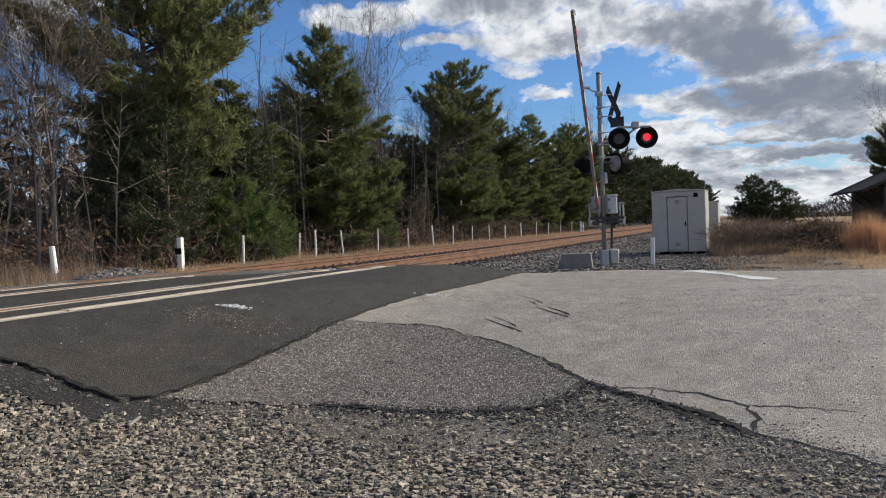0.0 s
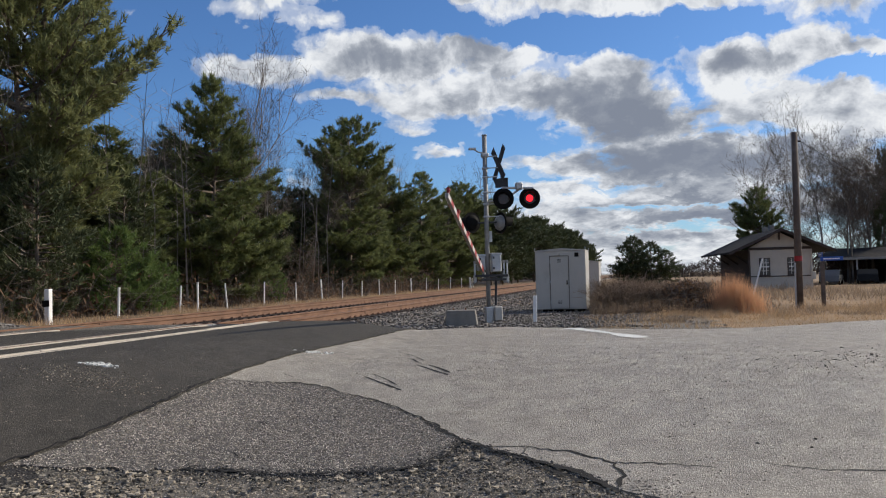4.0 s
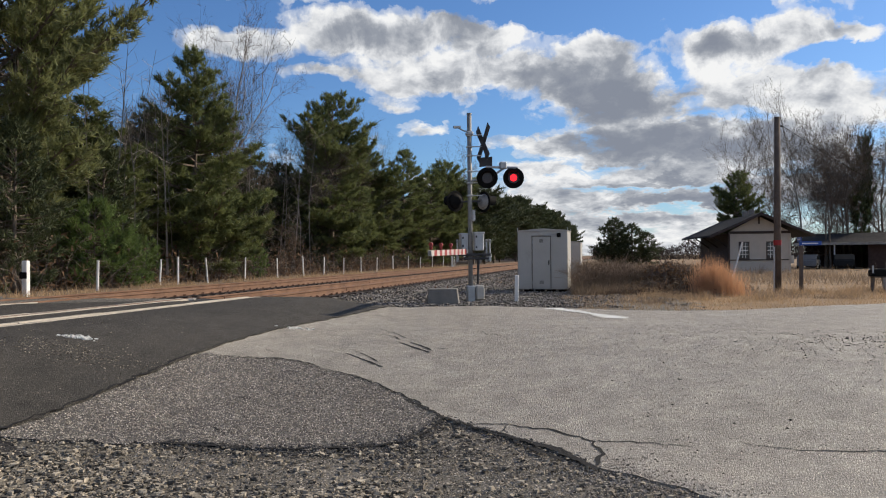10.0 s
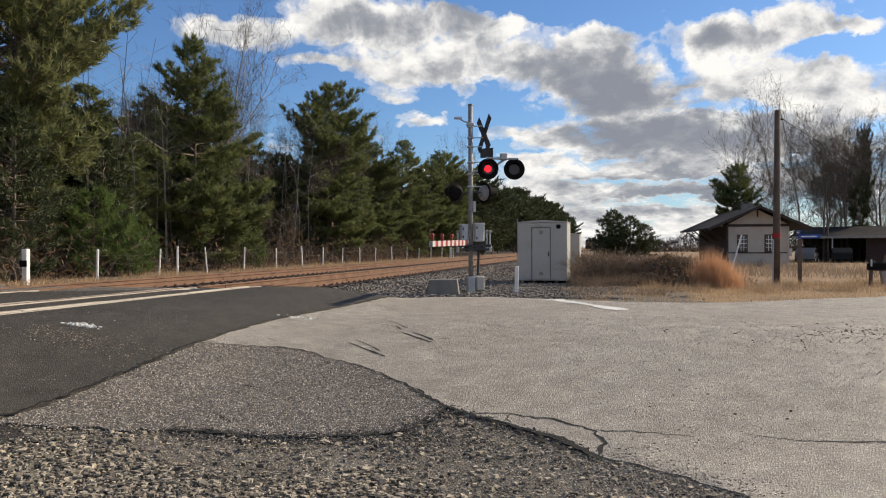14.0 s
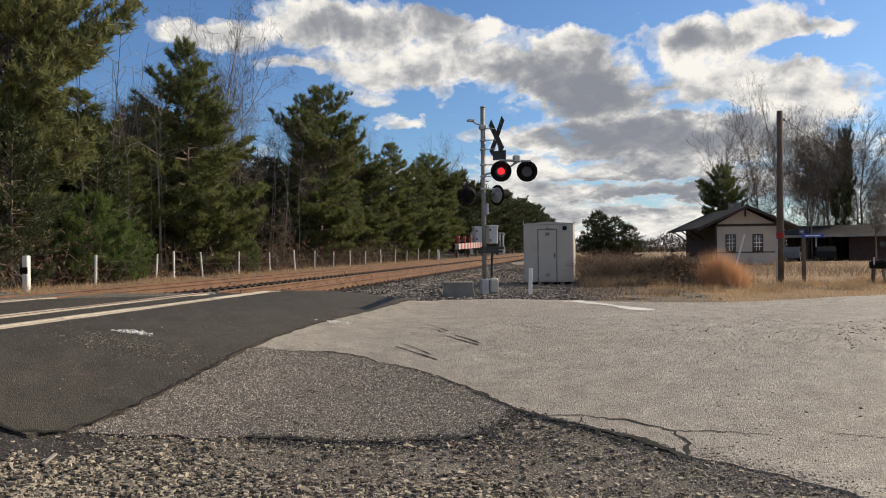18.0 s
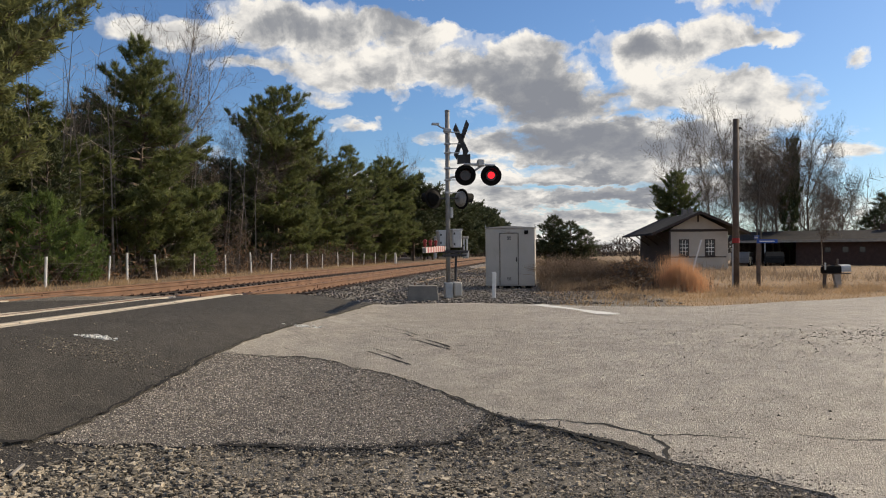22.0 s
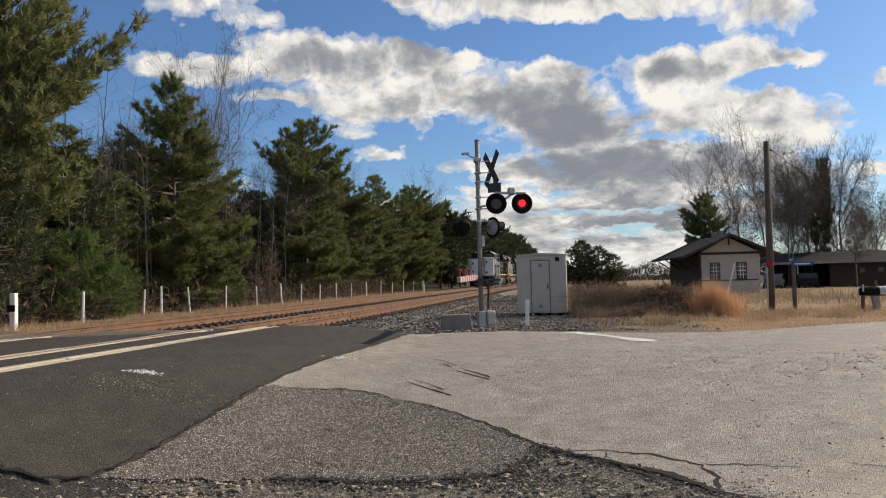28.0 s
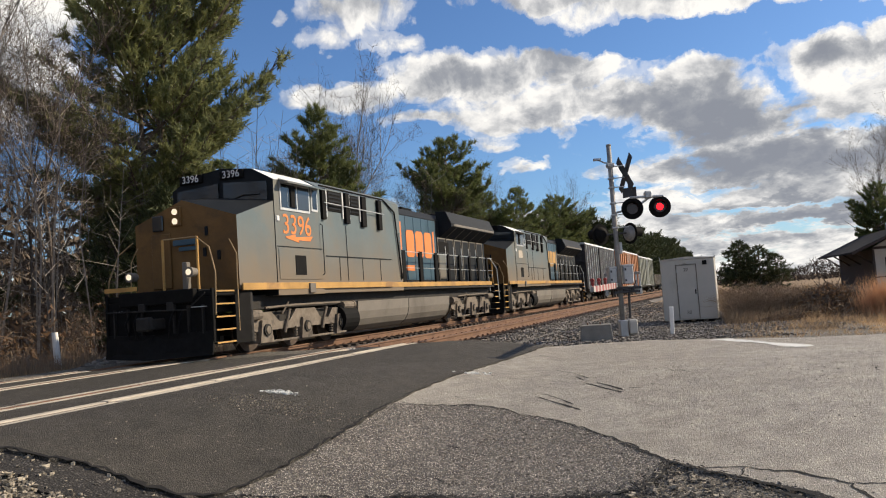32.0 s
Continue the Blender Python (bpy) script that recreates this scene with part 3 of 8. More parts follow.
def make_ground():
    def steps(near, far):
        out, v = [], near[0]
        while v < near[1]:
            out.append(v)
            v += 0.5
        right, gap = [near[1]], 1.0
        while right[-1] < far:
            right.append(right[-1] + gap)
            gap *= 1.35
        left, gap = [near[0]], 1.0
        while left[-1] > -far:
            left.append(left[-1] - gap)
            gap *= 1.35
        return left[:0:-1] + out + right
    xs, ys = steps((-16, 24), 2500), steps((-6, 36), 2500)
    verts = [(x, y, ground_z(x, y) + (0.02 * noise.noise((x * 0.5, y * 0.5, 0)) if abs(x) < 60 else 0) - 0.02) for y in ys for x in xs]
    w = len(xs)
    faces, idx = [], []
    for j in range(len(ys) - 1):
        for i in range(w - 1):
            faces.append((j * w + i, j * w + i + 1, (j + 1) * w + i + 1, (j + 1) * w + i))
            x, y = (xs[i] + xs[i + 1]) / 2, (ys[j] + ys[j + 1]) / 2
            q, u = x * CS - y * SN, x * SN + y * CS
            idx.append(1 if q < -16.5 else 2 if (y < 8.5 and x < 4 and math.hypot(x, y) < 30) or (q < 2.0 and u < 34) else 0)
    me = mesh_of("ground", verts, faces, [M["grass_ground"], M["forest_floor"], M["gravel_bed"]], idx)
    tagged(new("ground", me), "dry winter grass, forest floor and gravel ground", "ground", kind="structure")


make_ground()

# outlines in plan: the corner where three pavings meet, and their broken edges
SEAM = [(1.93, 18.9), (0.88, 16.17), (-0.07, 13.96), (-0.86, 12.15), (-1.34, 11.19), (-1.53, 10.79)]
PATCH_LEFT = [(-1.53, 10.79), (-1.91, 9.86), (-2.26, 9.01), (-2.58, 8.26), (-2.79, 7.82), (-2.94, 7.56)]
PATCH_TOP = [(-1.53, 10.79), (-1.05, 10.8), (-0.46, 10.88), (-0.1, 10.67), (0.08, 10.35), (0.46, 10.0), (0.79, 9.49), (1.1, 8.86), (1.35, 8.19)]
PATCH_FOOT = [(-2.94, 7.56), (-2.26, 7.73), (-1.43, 7.8), (-1.02, 7.7), (-0.52, 7.53), (0.0, 7.47), (0.43, 7.44), (0.84, 7.52), (1.1, 7.8), (1.35, 8.19)]
DARK_FOOT = [(-2.94, 7.56), (-3.23, 7.4), (-3.56, 7.42), (-4.02, 7.51), (-4.48, 7.49), (-4.92, 7.53), at(-7.4, 2.0), at(-7.4, -8.0)]
LIGHT_FOOT = [(1.35, 8.19), (1.56, 7.9), (1.81, 7.6), (1.99, 7.34), (2.2, 7.05), (2.31, 6.72), (2.4, 6.49), (2.75, 6.1), (3.1, 5.4), (3.3, 4.0), (3.4, -6.0)]
DIRT = [(0.35, 7.38), (0.84, 7.5), (1.1, 7.8), (1.35, 8.15), (1.81, 7.62), (2.2, 7.07), (2.42, 6.5), (2.85, 6.2), (3.25, 5.4), (3.5, 4.0), (3.6, 2.0), (0.2, 2.0), (0.6, 4.5), (-1.4, 6.4), (-2.6, 7.2), (-1.4, 7.7), (-0.5, 7.45)]
FAR_EDGE = [(1.93, 18.9), (2.78, 19.45), (4.31, 19.2), (5.45, 18.2), (7.01, 16.84), (8.15, 16.31), (9.58, 16.26), (11.58, 16.89), (13.11, 17.15), (15.21, 17.77), (24.0, 20.6), (60.0, 33.0)]

dark = ragged(SEAM, 0.2, 0.03, seed=1)[:-1] + ragged(PATCH_LEFT, 0.12, 0.035, seed=2)[:-1] + ragged(DARK_FOOT, 0.12, 0.05, seed=3)
dark += [at(-8.15, -8.0), at(-8.15, 16.7)]
draped("crossing_approach", dark, M["dark_asphalt"], 0.035, "newer dark asphalt patch beside the rails with ragged edges", "road", 0.5, 0.16)
# tar and soil strip, blackened for the shade under the asphalt's step
soil = ragged(DARK_FOOT, 0.12, 0.05, seed=3)[:-1] + ragged([at(-6.9, -8.0), at(-6.9, 2.0), (-4.7, 7.05), (-4.2, 7.0), (-3.7, 7.02), (-3.3, 6.98), (-2.9, 7.1), (-2.5, 7.38), (-2.7, 7.6)], 0.1, 0.1, seed=14)
draped("tar_crumbs", soil, M["shaded_tar_soil"], 0.004, "crumbled tar and soil, painted black for shade below the asphalt edge", "road", 0.4, 0.04)
rough = ragged(PATCH_TOP, 0.12, 0.03, seed=4)[:-1] + ragged(PATCH_FOOT, 0.1, 0.05, seed=5)[::-1][:-1] + ragged(PATCH_LEFT, 0.12, 0.035, seed=2)[::-1][:-1]
draped("worn_patch", rough, M["rough_asphalt"], 0.012, "coarse worn asphalt patch with exposed stone chips", "road", 0.4, 0.1)
light = ragged(SEAM, 0.2, 0.03, seed=1)[:-1] + ragged(PATCH_TOP, 0.12, 0.03, seed=4)[:-1] + ragged(LIGHT_FOOT, 0.14, 0.04, seed=6) + [(60.0, -6.0)] + ragged(FAR_EDGE, 0.3, 0.06, seed=7)[::-1]
draped("broken_shoulder", ragged(DIRT, 0.15, 0.16, True, seed=9), M["dirt_gravel"], -0.012, "broken shoulder of dirt, tar and fine gravel", "road", 0.4, 0.05)
draped("road", light, M["light_asphalt"], 0.016, "sun-bleached grey asphalt road with cracks", "road", 0.5, 0.09)


def crossing_panels():
    """Asphalt between and outside the rails of both tracks, flush with the rail heads."""
    rails = [NEAR_Q + GAUGE / 2, NEAR_Q - GAUGE / 2, FAR_Q + GAUGE / 2, FAR_Q - GAUGE / 2]
    ends = {0: 16.4, 1: 16.0, 2: 14.3, 3: 12.2}
    spans = [(rails[0] - 0.22, rails[1] + 0.22, 16.2), (rails[1] - 0.22, rails[2] + 0.22, 15.2), (rails[2] - 0.22, rails[3] + 0.22, 13.4), (rails[3] - 0.22, rails[3] - 2.2, 11.0)]
    for k, (a, b, end) in enumerate(spans):
        bm = B()
        slab(bm, [(b, -8), (a, -8), (a, end + 0.4), (b, end - 0.8)], "z", 0.3, RAIL_Z - 0.012)
        ob = part("crossing_panel", bm, M["dark_asphalt"])
        ob.matrix_basis = along(0, 0)
        tagged(ob, "dark asphalt between the rails of the crossing", "crossing", kind="structure")
    for k, q in enumerate(rails):
        for side in (-1, 1):
            bm = B()
            rng = random.Random(k * 2 + side)
            u = -8.0
            while u < ends[k] + 0.6:
                run = min(rng.uniform(1.8, 2.6), ends[k] + 0.6 - u)
                w = 0.15
                c = q + side * (0.05 + w / 2 + 0.02)
                box(bm, c - w / 2, c + w / 2, u + 0.01, u + run - 0.01, 0.5, RAIL_Z + (0.015 if k == 0 else -0.004) + rng.uniform(-0.006, 0.004), 0.008)
                u += run
            ob = part("flangeway_board", bm, M["strip"])
            ob.matrix_basis = along(0, 0)
            tagged(ob, "pale worn timber boards along a rail at the crossing", "crossing board", "crossing boards", "structure")


crossing_panels()


def make_track(q0, name, label):
    """Two rails on ties in ballast."""
    track = thing(name, along(q0, 0), label, "railway track", "tracks", "structure")
    prof = [(-0.075, 0), (0.075, 0), (0.075, 0.014), (0.014, 0.04), (0.012, 0.125), (0.036, 0.14), (0.036, 0.172), (0.028, 0.18), (-0.028, 0.18), (-0.036, 0.172), (-0.036, 0.14), (-0.012, 0.125), (-0.014, 0.04), (-0.075, 0.014)]
    for side in (-1, 1):
        bm = B()
        slab(bm, [(a + side * GAUGE / 2, b + RAIL_Z - 0.18) for a, b in prof], "y", -60, 700)
        rail = part("rail", bm, [M["rust"], M["rail_top"]], track, "rusty steel rail with a worn bright head")
        for p in rail.data.polygons:
            if p.normal.z > 0.9 and p.center.z > RAIL_Z - 0.01:
                p.material_index = 1
        for k in range(8):
            bm = B()
            y = 9.0 + k * 11.9 + side * 2.6
            box(bm, side * GAUGE / 2 - 0.035, side * GAUGE / 2 + 0.035, y, y + 0.65, RAIL_Z - 0.15, RAIL_Z - 0.06, 0.008)
            part("joint_bar", bm, M["rust"], track)
    bm = B()
    box(bm, -1.3, 1.3, -0.115, 0.115, RAIL_Z - 0.36, RAIL_Z - 0.182, 0.012)
    tie_mesh = finish(bm, "tie", M["tie"])
    bm = B()
    for side in (-1, 1):
        box(bm, side * GAUGE / 2 - 0.17, side * GAUGE / 2 + 0.17, -0.09, 0.09, RAIL_Z - 0.181, RAIL_Z - 0.165, 0.004)
        for s in (-1, 1):
            box(bm, side * GAUGE / 2 + s * 0.09 - 0.014, side * GAUGE / 2 + s * 0.09 + 0.014, -0.05, -0.02, RAIL_Z - 0.17, RAIL_Z - 0.135)
            box(bm, side * GAUGE / 2 + s * 0.09 - 0.014, side * GAUGE / 2 + s * 0.09 + 0.014, 0.03, 0.06, RAIL_Z - 0.17, RAIL_Z - 0.135)
    plate_mesh = finish(bm, "tie_plate", M["rust"])
    first = 10.5 if q0 < -11 else 14.5
    for k in range(140):
        tie = new("tie", tie_mesh)
        tie.parent = track
        tie.location = (random.uniform(-0.03, 0.03), first + k * 0.53, random.uniform(-0.01, 0.0))
        plate = new("tie_plate", plate_mesh)
        plate.parent = tie
    bm = B()
    for k in range(140, 800):
        box(bm, -1.3, 1.3, first + k * 0.53 - 0.115, first + k * 0.53 + 0.115, RAIL_Z - 0.36, RAIL_Z - 0.182)
    rest = part("far_ties", bm, M["tie"], track)
    rest["kind"] = "stuff"
    return track


make_track(NEAR_Q, "railway_track", "rusty near railway track on timber ties in ballast")
make_track(FAR_Q, "railway_track", "rusty far railway track on timber ties in ballast")


def stones(name, spots, size, mat, label, category, seed):
    """Loose stones as one mesh: each a small uneven lump of eight faces."""
    rng = np.random.default_rng(seed)
    n = len(spots)
    if size[1] > 0.02:                          # broken stone with eight corners
        shape = np.array([(x, y, z) for z in (-0.7, 0.7) for x, y in ((1, 0.2), (-0.2, 1), (-1, -0.2), (0.2, -1))], float)
        tri = np.array([(0, 1, 5), (0, 5, 4), (1, 2, 6), (1, 6, 5), (2, 3, 7), (2, 7, 6), (3, 0, 4), (3, 4, 7), (4, 5, 6), (4, 6, 7)])
    else:
        shape = np.array([(1, 0, 0), (0, 1, 0), (-1, 0, 0), (0, -1, 0), (0, 0, 1), (0, 0, -1)], float)
        tri = np.array([(0, 1, 4), (1, 2, 4), (2, 3, 4), (3, 0, 4), (1, 0, 5), (2, 1, 5), (3, 2, 5), (0, 3, 5)])
    m = len(shape)
    r = rng.uniform(size[0], size[1], (n, 1, 1)) * rng.uniform(0.65, 1.2, (n, m, 1)) * rng.uniform((0.7, 0.7, 0.4), (1.3, 1.3, 0.85), (n, 1, 3))
    v = shape[None] * r + rng.uniform(-0.35, 0.35, (n, m, 3)) * r
    ang = rng.uniform(0, 6.283, n)
    c, s = np.cos(ang)[:, None], np.sin(ang)[:, None]
    x, y = v[..., 0] * c - v[..., 1] * s, v[..., 0] * s + v[..., 1] * c
    v = np.stack([x, y, v[..., 2]], -1) + np.asarray(spots)[:, None, :]
    f = (tri[None] + (np.arange(n) * m)[:, None, None]).reshape(-1, 3)
    ob = new(name, mesh_of(name, v.reshape(-1, 3), f, mat))
    return tagged(ob, label, category, kind="stuff")


def ballast_bed():
    bm = B()
    lo, hi = FAR_Q - 2.9, NEAR_Q + 2.6
    for u0, u1 in ((16.9, 60), (60, 700)):
        slab(bm, [(lo, 0.25), (hi, 0.25), (hi - 0.1, 0.36), (NEAR_Q + 1.5, RAIL_Z - 0.25), (FAR_Q - 1.5, RAIL_Z - 0.25), (lo + 0.1, 0.4)], "y", u0, u1)
    slab(bm, [(lo, 0.25), (FAR_Q + 1.0, 0.25), (FAR_Q + 1.0, RAIL_Z - 0.255), (FAR_Q - 1.5, RAIL_Z - 0.255), (lo + 0.1, 0.4)], "y", 11.5, 16.9)
    for q0 in (NEAR_Q, FAR_Q):
        rb = B()
        box(rb, q0 - 1.25, q0 + 1.25, 11.5 if q0 == FAR_Q else 17.0, 700, RAIL_Z - 0.3, RAIL_Z - 0.245)
        o = part("rusty_ballast", rb, M["rusty_ballast"])
        o.matrix_basis = along(0, 0)
        tagged(o, "ballast stained brown with rust between the rails", "ballast", kind="structure")
    ob = part("ballast_bed", bm, M["ballast_bed"])
    ob.matrix_basis = along(0, 0)
    tagged(ob, "crushed stone ballast bed under both tracks", "ballast", kind="structure")
    rng = random.Random(5)
    spots = []
    while len(spots) < 18000:
        u = 16.6 + 45 * rng.random() ** 1.8
        q = rng.uniform(FAR_Q + 1.5, NEAR_Q + 5.5)
        if q > NEAR_Q + 2.5:
            z = ground_z(*at(q, u)) + 0.0
        elif q > NEAR_Q + 1.5:
            z = RAIL_Z - 0.2 - (q - NEAR_Q - 1.5) * 0.29
        else:
            z = RAIL_Z - 0.25
        if q > NEAR_Q + 2.5 and rng.random() < 0.35:
            continue
        if u < 17.6 and q > NEAR_Q + 1.4:
            continue
        x, y = at(q, u)
        if inside(light, x, y) or inside(dark, x, y):
            continue
        spots.append((x, y, z + rng.uniform(-0.01, 0.03)))
    apron = []
    while len(apron) < 12000:
        u, q = rng.uniform(19.5, 36), rng.uniform(NEAR_Q + 4.6, 2.2)
        x, y = at(q, u)
        if inside(light, x, y) or inside(dark, x, y) or (-3.4 < q < -1.6 and 27.2 < u < 29.1):
            continue
        if noise.noise((x * 0.55, y * 0.55, 11.0)) > 0.12 + 0.25 * rng.random() or rng.random() < step(-0.4, 2.2, q):
            continue
        apron.append((x, y, ground_z(x, y) + rng.uniform(-0.012, 0.02)))
    stones("apron_gravel", apron, (0.018, 0.045), M["ballast"], "grey crushed gravel round the signal cabinet", "gravel", 18)
    stones("ballast_stones", spots, (0.03, 0.062), M["ballast"], "grey-brown crushed ballast stones", "ballast", 11)


ballast_bed()


def loose_gravel():
    rng = random.Random(8)
    spots = []
    while len(spots) < 24000:
        x, y = rng.uniform(-6.0, 3.2), rng.uniform(4.2, 8.2)
        if inside(dark, x, y) or (inside(soil, x, y) and rng.random() > 0.12) or (inside(light, x, y) and rng.random() > 0.015) or (inside(rough, x, y) and rng.random() > 0.02):
            continue
        line = y - 7.1 + 0.42 * (x + 2.6) + 0.9 * noise.noise((x * 0.9, y * 0.9, 1.0)) + 0.4 * noise.noise((x * 3.0, y * 3.0, 2.0))
        if rng.random() < 0.9 * step(-0.5, 0.55, line):
            continue
        spots.append((x, y, ground_z(x, y) + rng.uniform(-0.012, 0.014)))
    crumbs = []
    while len(crumbs) < 13000:
        x, y = rng.uniform(-3.2, 3.6), rng.uniform(4.2, 8.2)
        if inside(dark, x, y) or (inside(light, x, y) and rng.random() > 0.03) or (inside(rough, x, y) and rng.random() > 0.06):
            continue
        if rng.random() > 0.25 + 0.75 * step(-0.8, 0.5, y - 7.1 + 0.42 * (x + 2.6)) or noise.noise((x * 1.7, y * 1.7, 5.0)) < -0.35:
            continue
        crumbs.append((x, y, ground_z(x, y) + rng.uniform(-0.008, 0.012)))
    stones("fine_gravel", crumbs, (0.004, 0.013), M["gravel"], "fine crumbled gravel on the broken shoulder", "gravel", 15)
    lumps = []
    for line, n, spread, lo in ((PATCH_FOOT[2:], 1500, 0.07, 0.02), (DARK_FOOT[:6], 900, 0.12, 0.02), (LIGHT_FOOT[:6], 500, 0.05, 0.016), ([(0.5, 7.2), (0.9, 7.35), (1.5, 7.3)], 500, 0.16, 0.0)):
        for k in range(n):
            i = rng.randrange(len(line) - 1)
            w = rng.random()
            x, y = (line[i][0] + (line[i + 1][0] - line[i][0]) * w + rng.gauss(0, spread), line[i][1] + (line[i + 1][1] - line[i][1]) * w + rng.gauss(-spread * 0.6, spread))
            lumps.append((x, y, ground_z(x, y) + lo * (inside(rough, x, y) or inside(light, x, y) or inside(dark, x, y))))
    stones("tar_lumps", lumps, (0.006, 0.019), M["tar_lumps"], "crumbled black tar lumps along the broken asphalt edges", "gravel", 16)
    stones("gravel", spots, (0.009, 0.029), M["gravel"], "loose pale and dark gravel beside the road", "gravel", 12)
    spots = []
    for k in range(800):
        x, y = (rng.gauss(-2.9, 0.42), rng.gauss(10.02, 0.22)) if k % 4 else (rng.uniform(-4.8, -1.6), rng.uniform(8.0, 12.5))
        if inside(dark, x, y):
            spots.append((x, y, ground_z(x, y) + 0.04))
    for k in range(700):
        x, y = rng.gauss(8.4, 1.3), rng.gauss(9.95, 0.5)
        spots.append((x, y, ground_z(x, y) + 0.025))
    dark_spots = []
    for k in range(420):
        x, y = (rng.gauss(8.4, 1.2), rng.gauss(10.0, 0.55)) if k % 3 else (rng.uniform(3, 11), rng.uniform(6.5, 12))
        dark_spots.append((x, y, ground_z(x, y) + 0.02))
    grit = []
    while len(grit) < 15000:
        x, y = rng.uniform(-2.95, 1.4), rng.uniform(7.4, 10.9)
        if inside(rough, x, y):
            grit.append((x, y, ground_z(x, y) + rng.uniform(0.009, 0.016)))
    stones("exposed_chips", grit, (0.007, 0.016), M["chips"], "pale stone chips standing proud of the worn patch", "stone chips", 19)
    grit = []
    while len(grit) < 9000:
        x, y = rng.uniform(-1.5, 7.5), 6.2 + 7.0 * rng.random() ** 1.6
        if inside(light, x, y):
            grit.append((x, y, ground_z(x, y) + rng.uniform(0.013, 0.018)))
    stones("exposed_chips", grit, (0.004, 0.010), M["chips"], "fine stone chips worn out of the grey road", "stone chips", 20)
    grit = []
    for k in range(5200):
        w = rng.random()
        x, y = 2.3 + 1.1 * w + rng.gauss(0, 0.28), 6.6 - 2.4 * w + rng.gauss(0, 0.22)
        grit.append((x, y, ground_z(x, y) + (0.016 if inside(light, x, y) else 0.0)))
    stones("road_crumbs", grit, (0.005, 0.016), M["chips"], "crumbs of grey road strewn over its broken foot", "gravel", 21)
    stones("loose_stones", dark_spots, (0.005, 0.02), M["tar_lumps"], "small dark stones lying on the pale asphalt", "gravel", 17)
    stones("scattered_chips", spots, (0.004, 0.014), M["gravel"], "small pale stone chips scattered on the asphalt", "gravel", 13)


loose_gravel()


def strip_on(name, line, width, mat, lift, label, category, seed, kind="structure", rough=0.02):
    """A thin ragged strip along a line on the ground: a crack, a scrape or a painted line."""
    rng = random.Random(seed)
    pts = ragged(line, 0.07, rough, seed=seed)
    left, right = [], []
    for i, (x, y) in enumerate(pts):
        x0, y0 = pts[max(0, i - 1)]
        x1, y1 = pts[min(len(pts) - 1, i + 1)]
        d = math.hypot(x1 - x0, y1 - y0) or 1
        nx, ny = -(y1 - y0) / d, (x1 - x0) / d
        w = width * (0.5 + 1.1 * rng.random() * max(0.15, 0.75 + 1.3 * noise.noise((x * 1.6, y * 1.6, 0.3)))) * (1 if 0 < i < len(pts) - 1 else 0.2) / 2
        left.append((x + nx * w, y + ny * w))
        right.append((x - nx * w, y - ny * w))
    verts = [(x, y, ground_z(x, y) + lift) for x, y in left] + [(x, y, ground_z(x, y) + lift) for x, y in right]
    n = len(pts)
    faces = [(i, i + 1, n + i + 1, n + i) for i in range(n - 1)]
    return tagged(new(name, mesh_of(name, verts, faces, mat)), label, category, kind=kind)


# cracks: line, width, height over the ground
CRACKS = [
    (LIGHT_FOOT[:7], 0.04, 0.021), ([(1.26, 8.3), (1.52, 7.96), (1.79, 7.56), (2.07, 7.26), (2.29, 6.88), (2.37, 6.39)], 0.05, 0.022),
    ([(1.46, 7.98), (1.86, 7.87), (2.3, 7.59), (2.62, 7.16), (2.6, 6.87), (2.42, 6.51)], 0.034, 0.022), ([(2.62, 7.16), (2.99, 7.07), (3.46, 6.76)], 0.024, 0.021),
    ([(3.89, 6.76), (4.3, 6.42), (5.2, 6.1)], 0.018, 0.021), ([(1.8, 7.59), (1.97, 7.83)], 0.02, 0.021), ([(1.89, 7.39), (2.04, 6.96), (2.19, 6.71)], 0.035, 0.021),
    (PATCH_TOP, 0.026, 0.021), (PATCH_LEFT, 0.032, 0.041), (SEAM, 0.014, 0.041), (PATCH_FOOT[2:], 0.05, 0.018), (DARK_FOOT[:7], 0.05, 0.041),
    ([(-1.02, 8.25), (-0.95, 8.1), (-0.88, 8.0)], 0.03, 0.018), ([(-0.86, 9.22), (-0.78, 9.16), (-0.72, 9.18)], 0.06, 0.018), ([(1.0, 8.9), (1.15, 8.6), (1.3, 8.35)], 0.03, 0.021),
]
for i, (line, w, lift) in enumerate(CRACKS):
    strip_on("crack", line, w, M["crack"], lift, "dark open crack in the asphalt", "crack", 20 + i, rough=0.03 if w > 0.02 else 0.015)
SCRAPES = [
    [(1.1, 13.64), (1.26, 12.95), (1.39, 12.16)], [(0.99, 12.78), (1.22, 12.4), (1.29, 12.03)], [(1.23, 11.83), (1.43, 11.38), (1.6, 10.98)], [(1.41, 11.78), (1.56, 11.42), (1.66, 11.08)],
    [(0.41, 11.19), (0.61, 10.8), (0.88, 10.29)], [(0.55, 11.31), (0.72, 10.92), (0.84, 10.59)], [(1.74, 11.25), (1.92, 11.16)], [(2.75, 12.87), (2.7, 12.18)], [(2.83, 12.45), (2.89, 12.05), (3.02, 11.88)],
    [(1.32, 15.33), (1.59, 15.01)], [(-0.73, 11.29), (-0.51, 11.13)], [(0.75, 15.35), (1.02, 15.9)], [(1.6, 15.6), (1.2, 16.2)],
]
for i, line in enumerate(SCRAPES):
    strip_on("scrape_mark", line, 0.03 if i in (2, 3, 4) else 0.02, M["crack"], 0.021, "dark scrape mark in the asphalt", "scrape mark", 50 + i, rough=0.008)
strip_on("stop_line", [(5.5, 17.9), (5.75, 16.6), (5.95, 14.6)], 0.36, M["paint_white"], 0.026, "worn white painted stop line", "road marking", 80, rough=0.01)
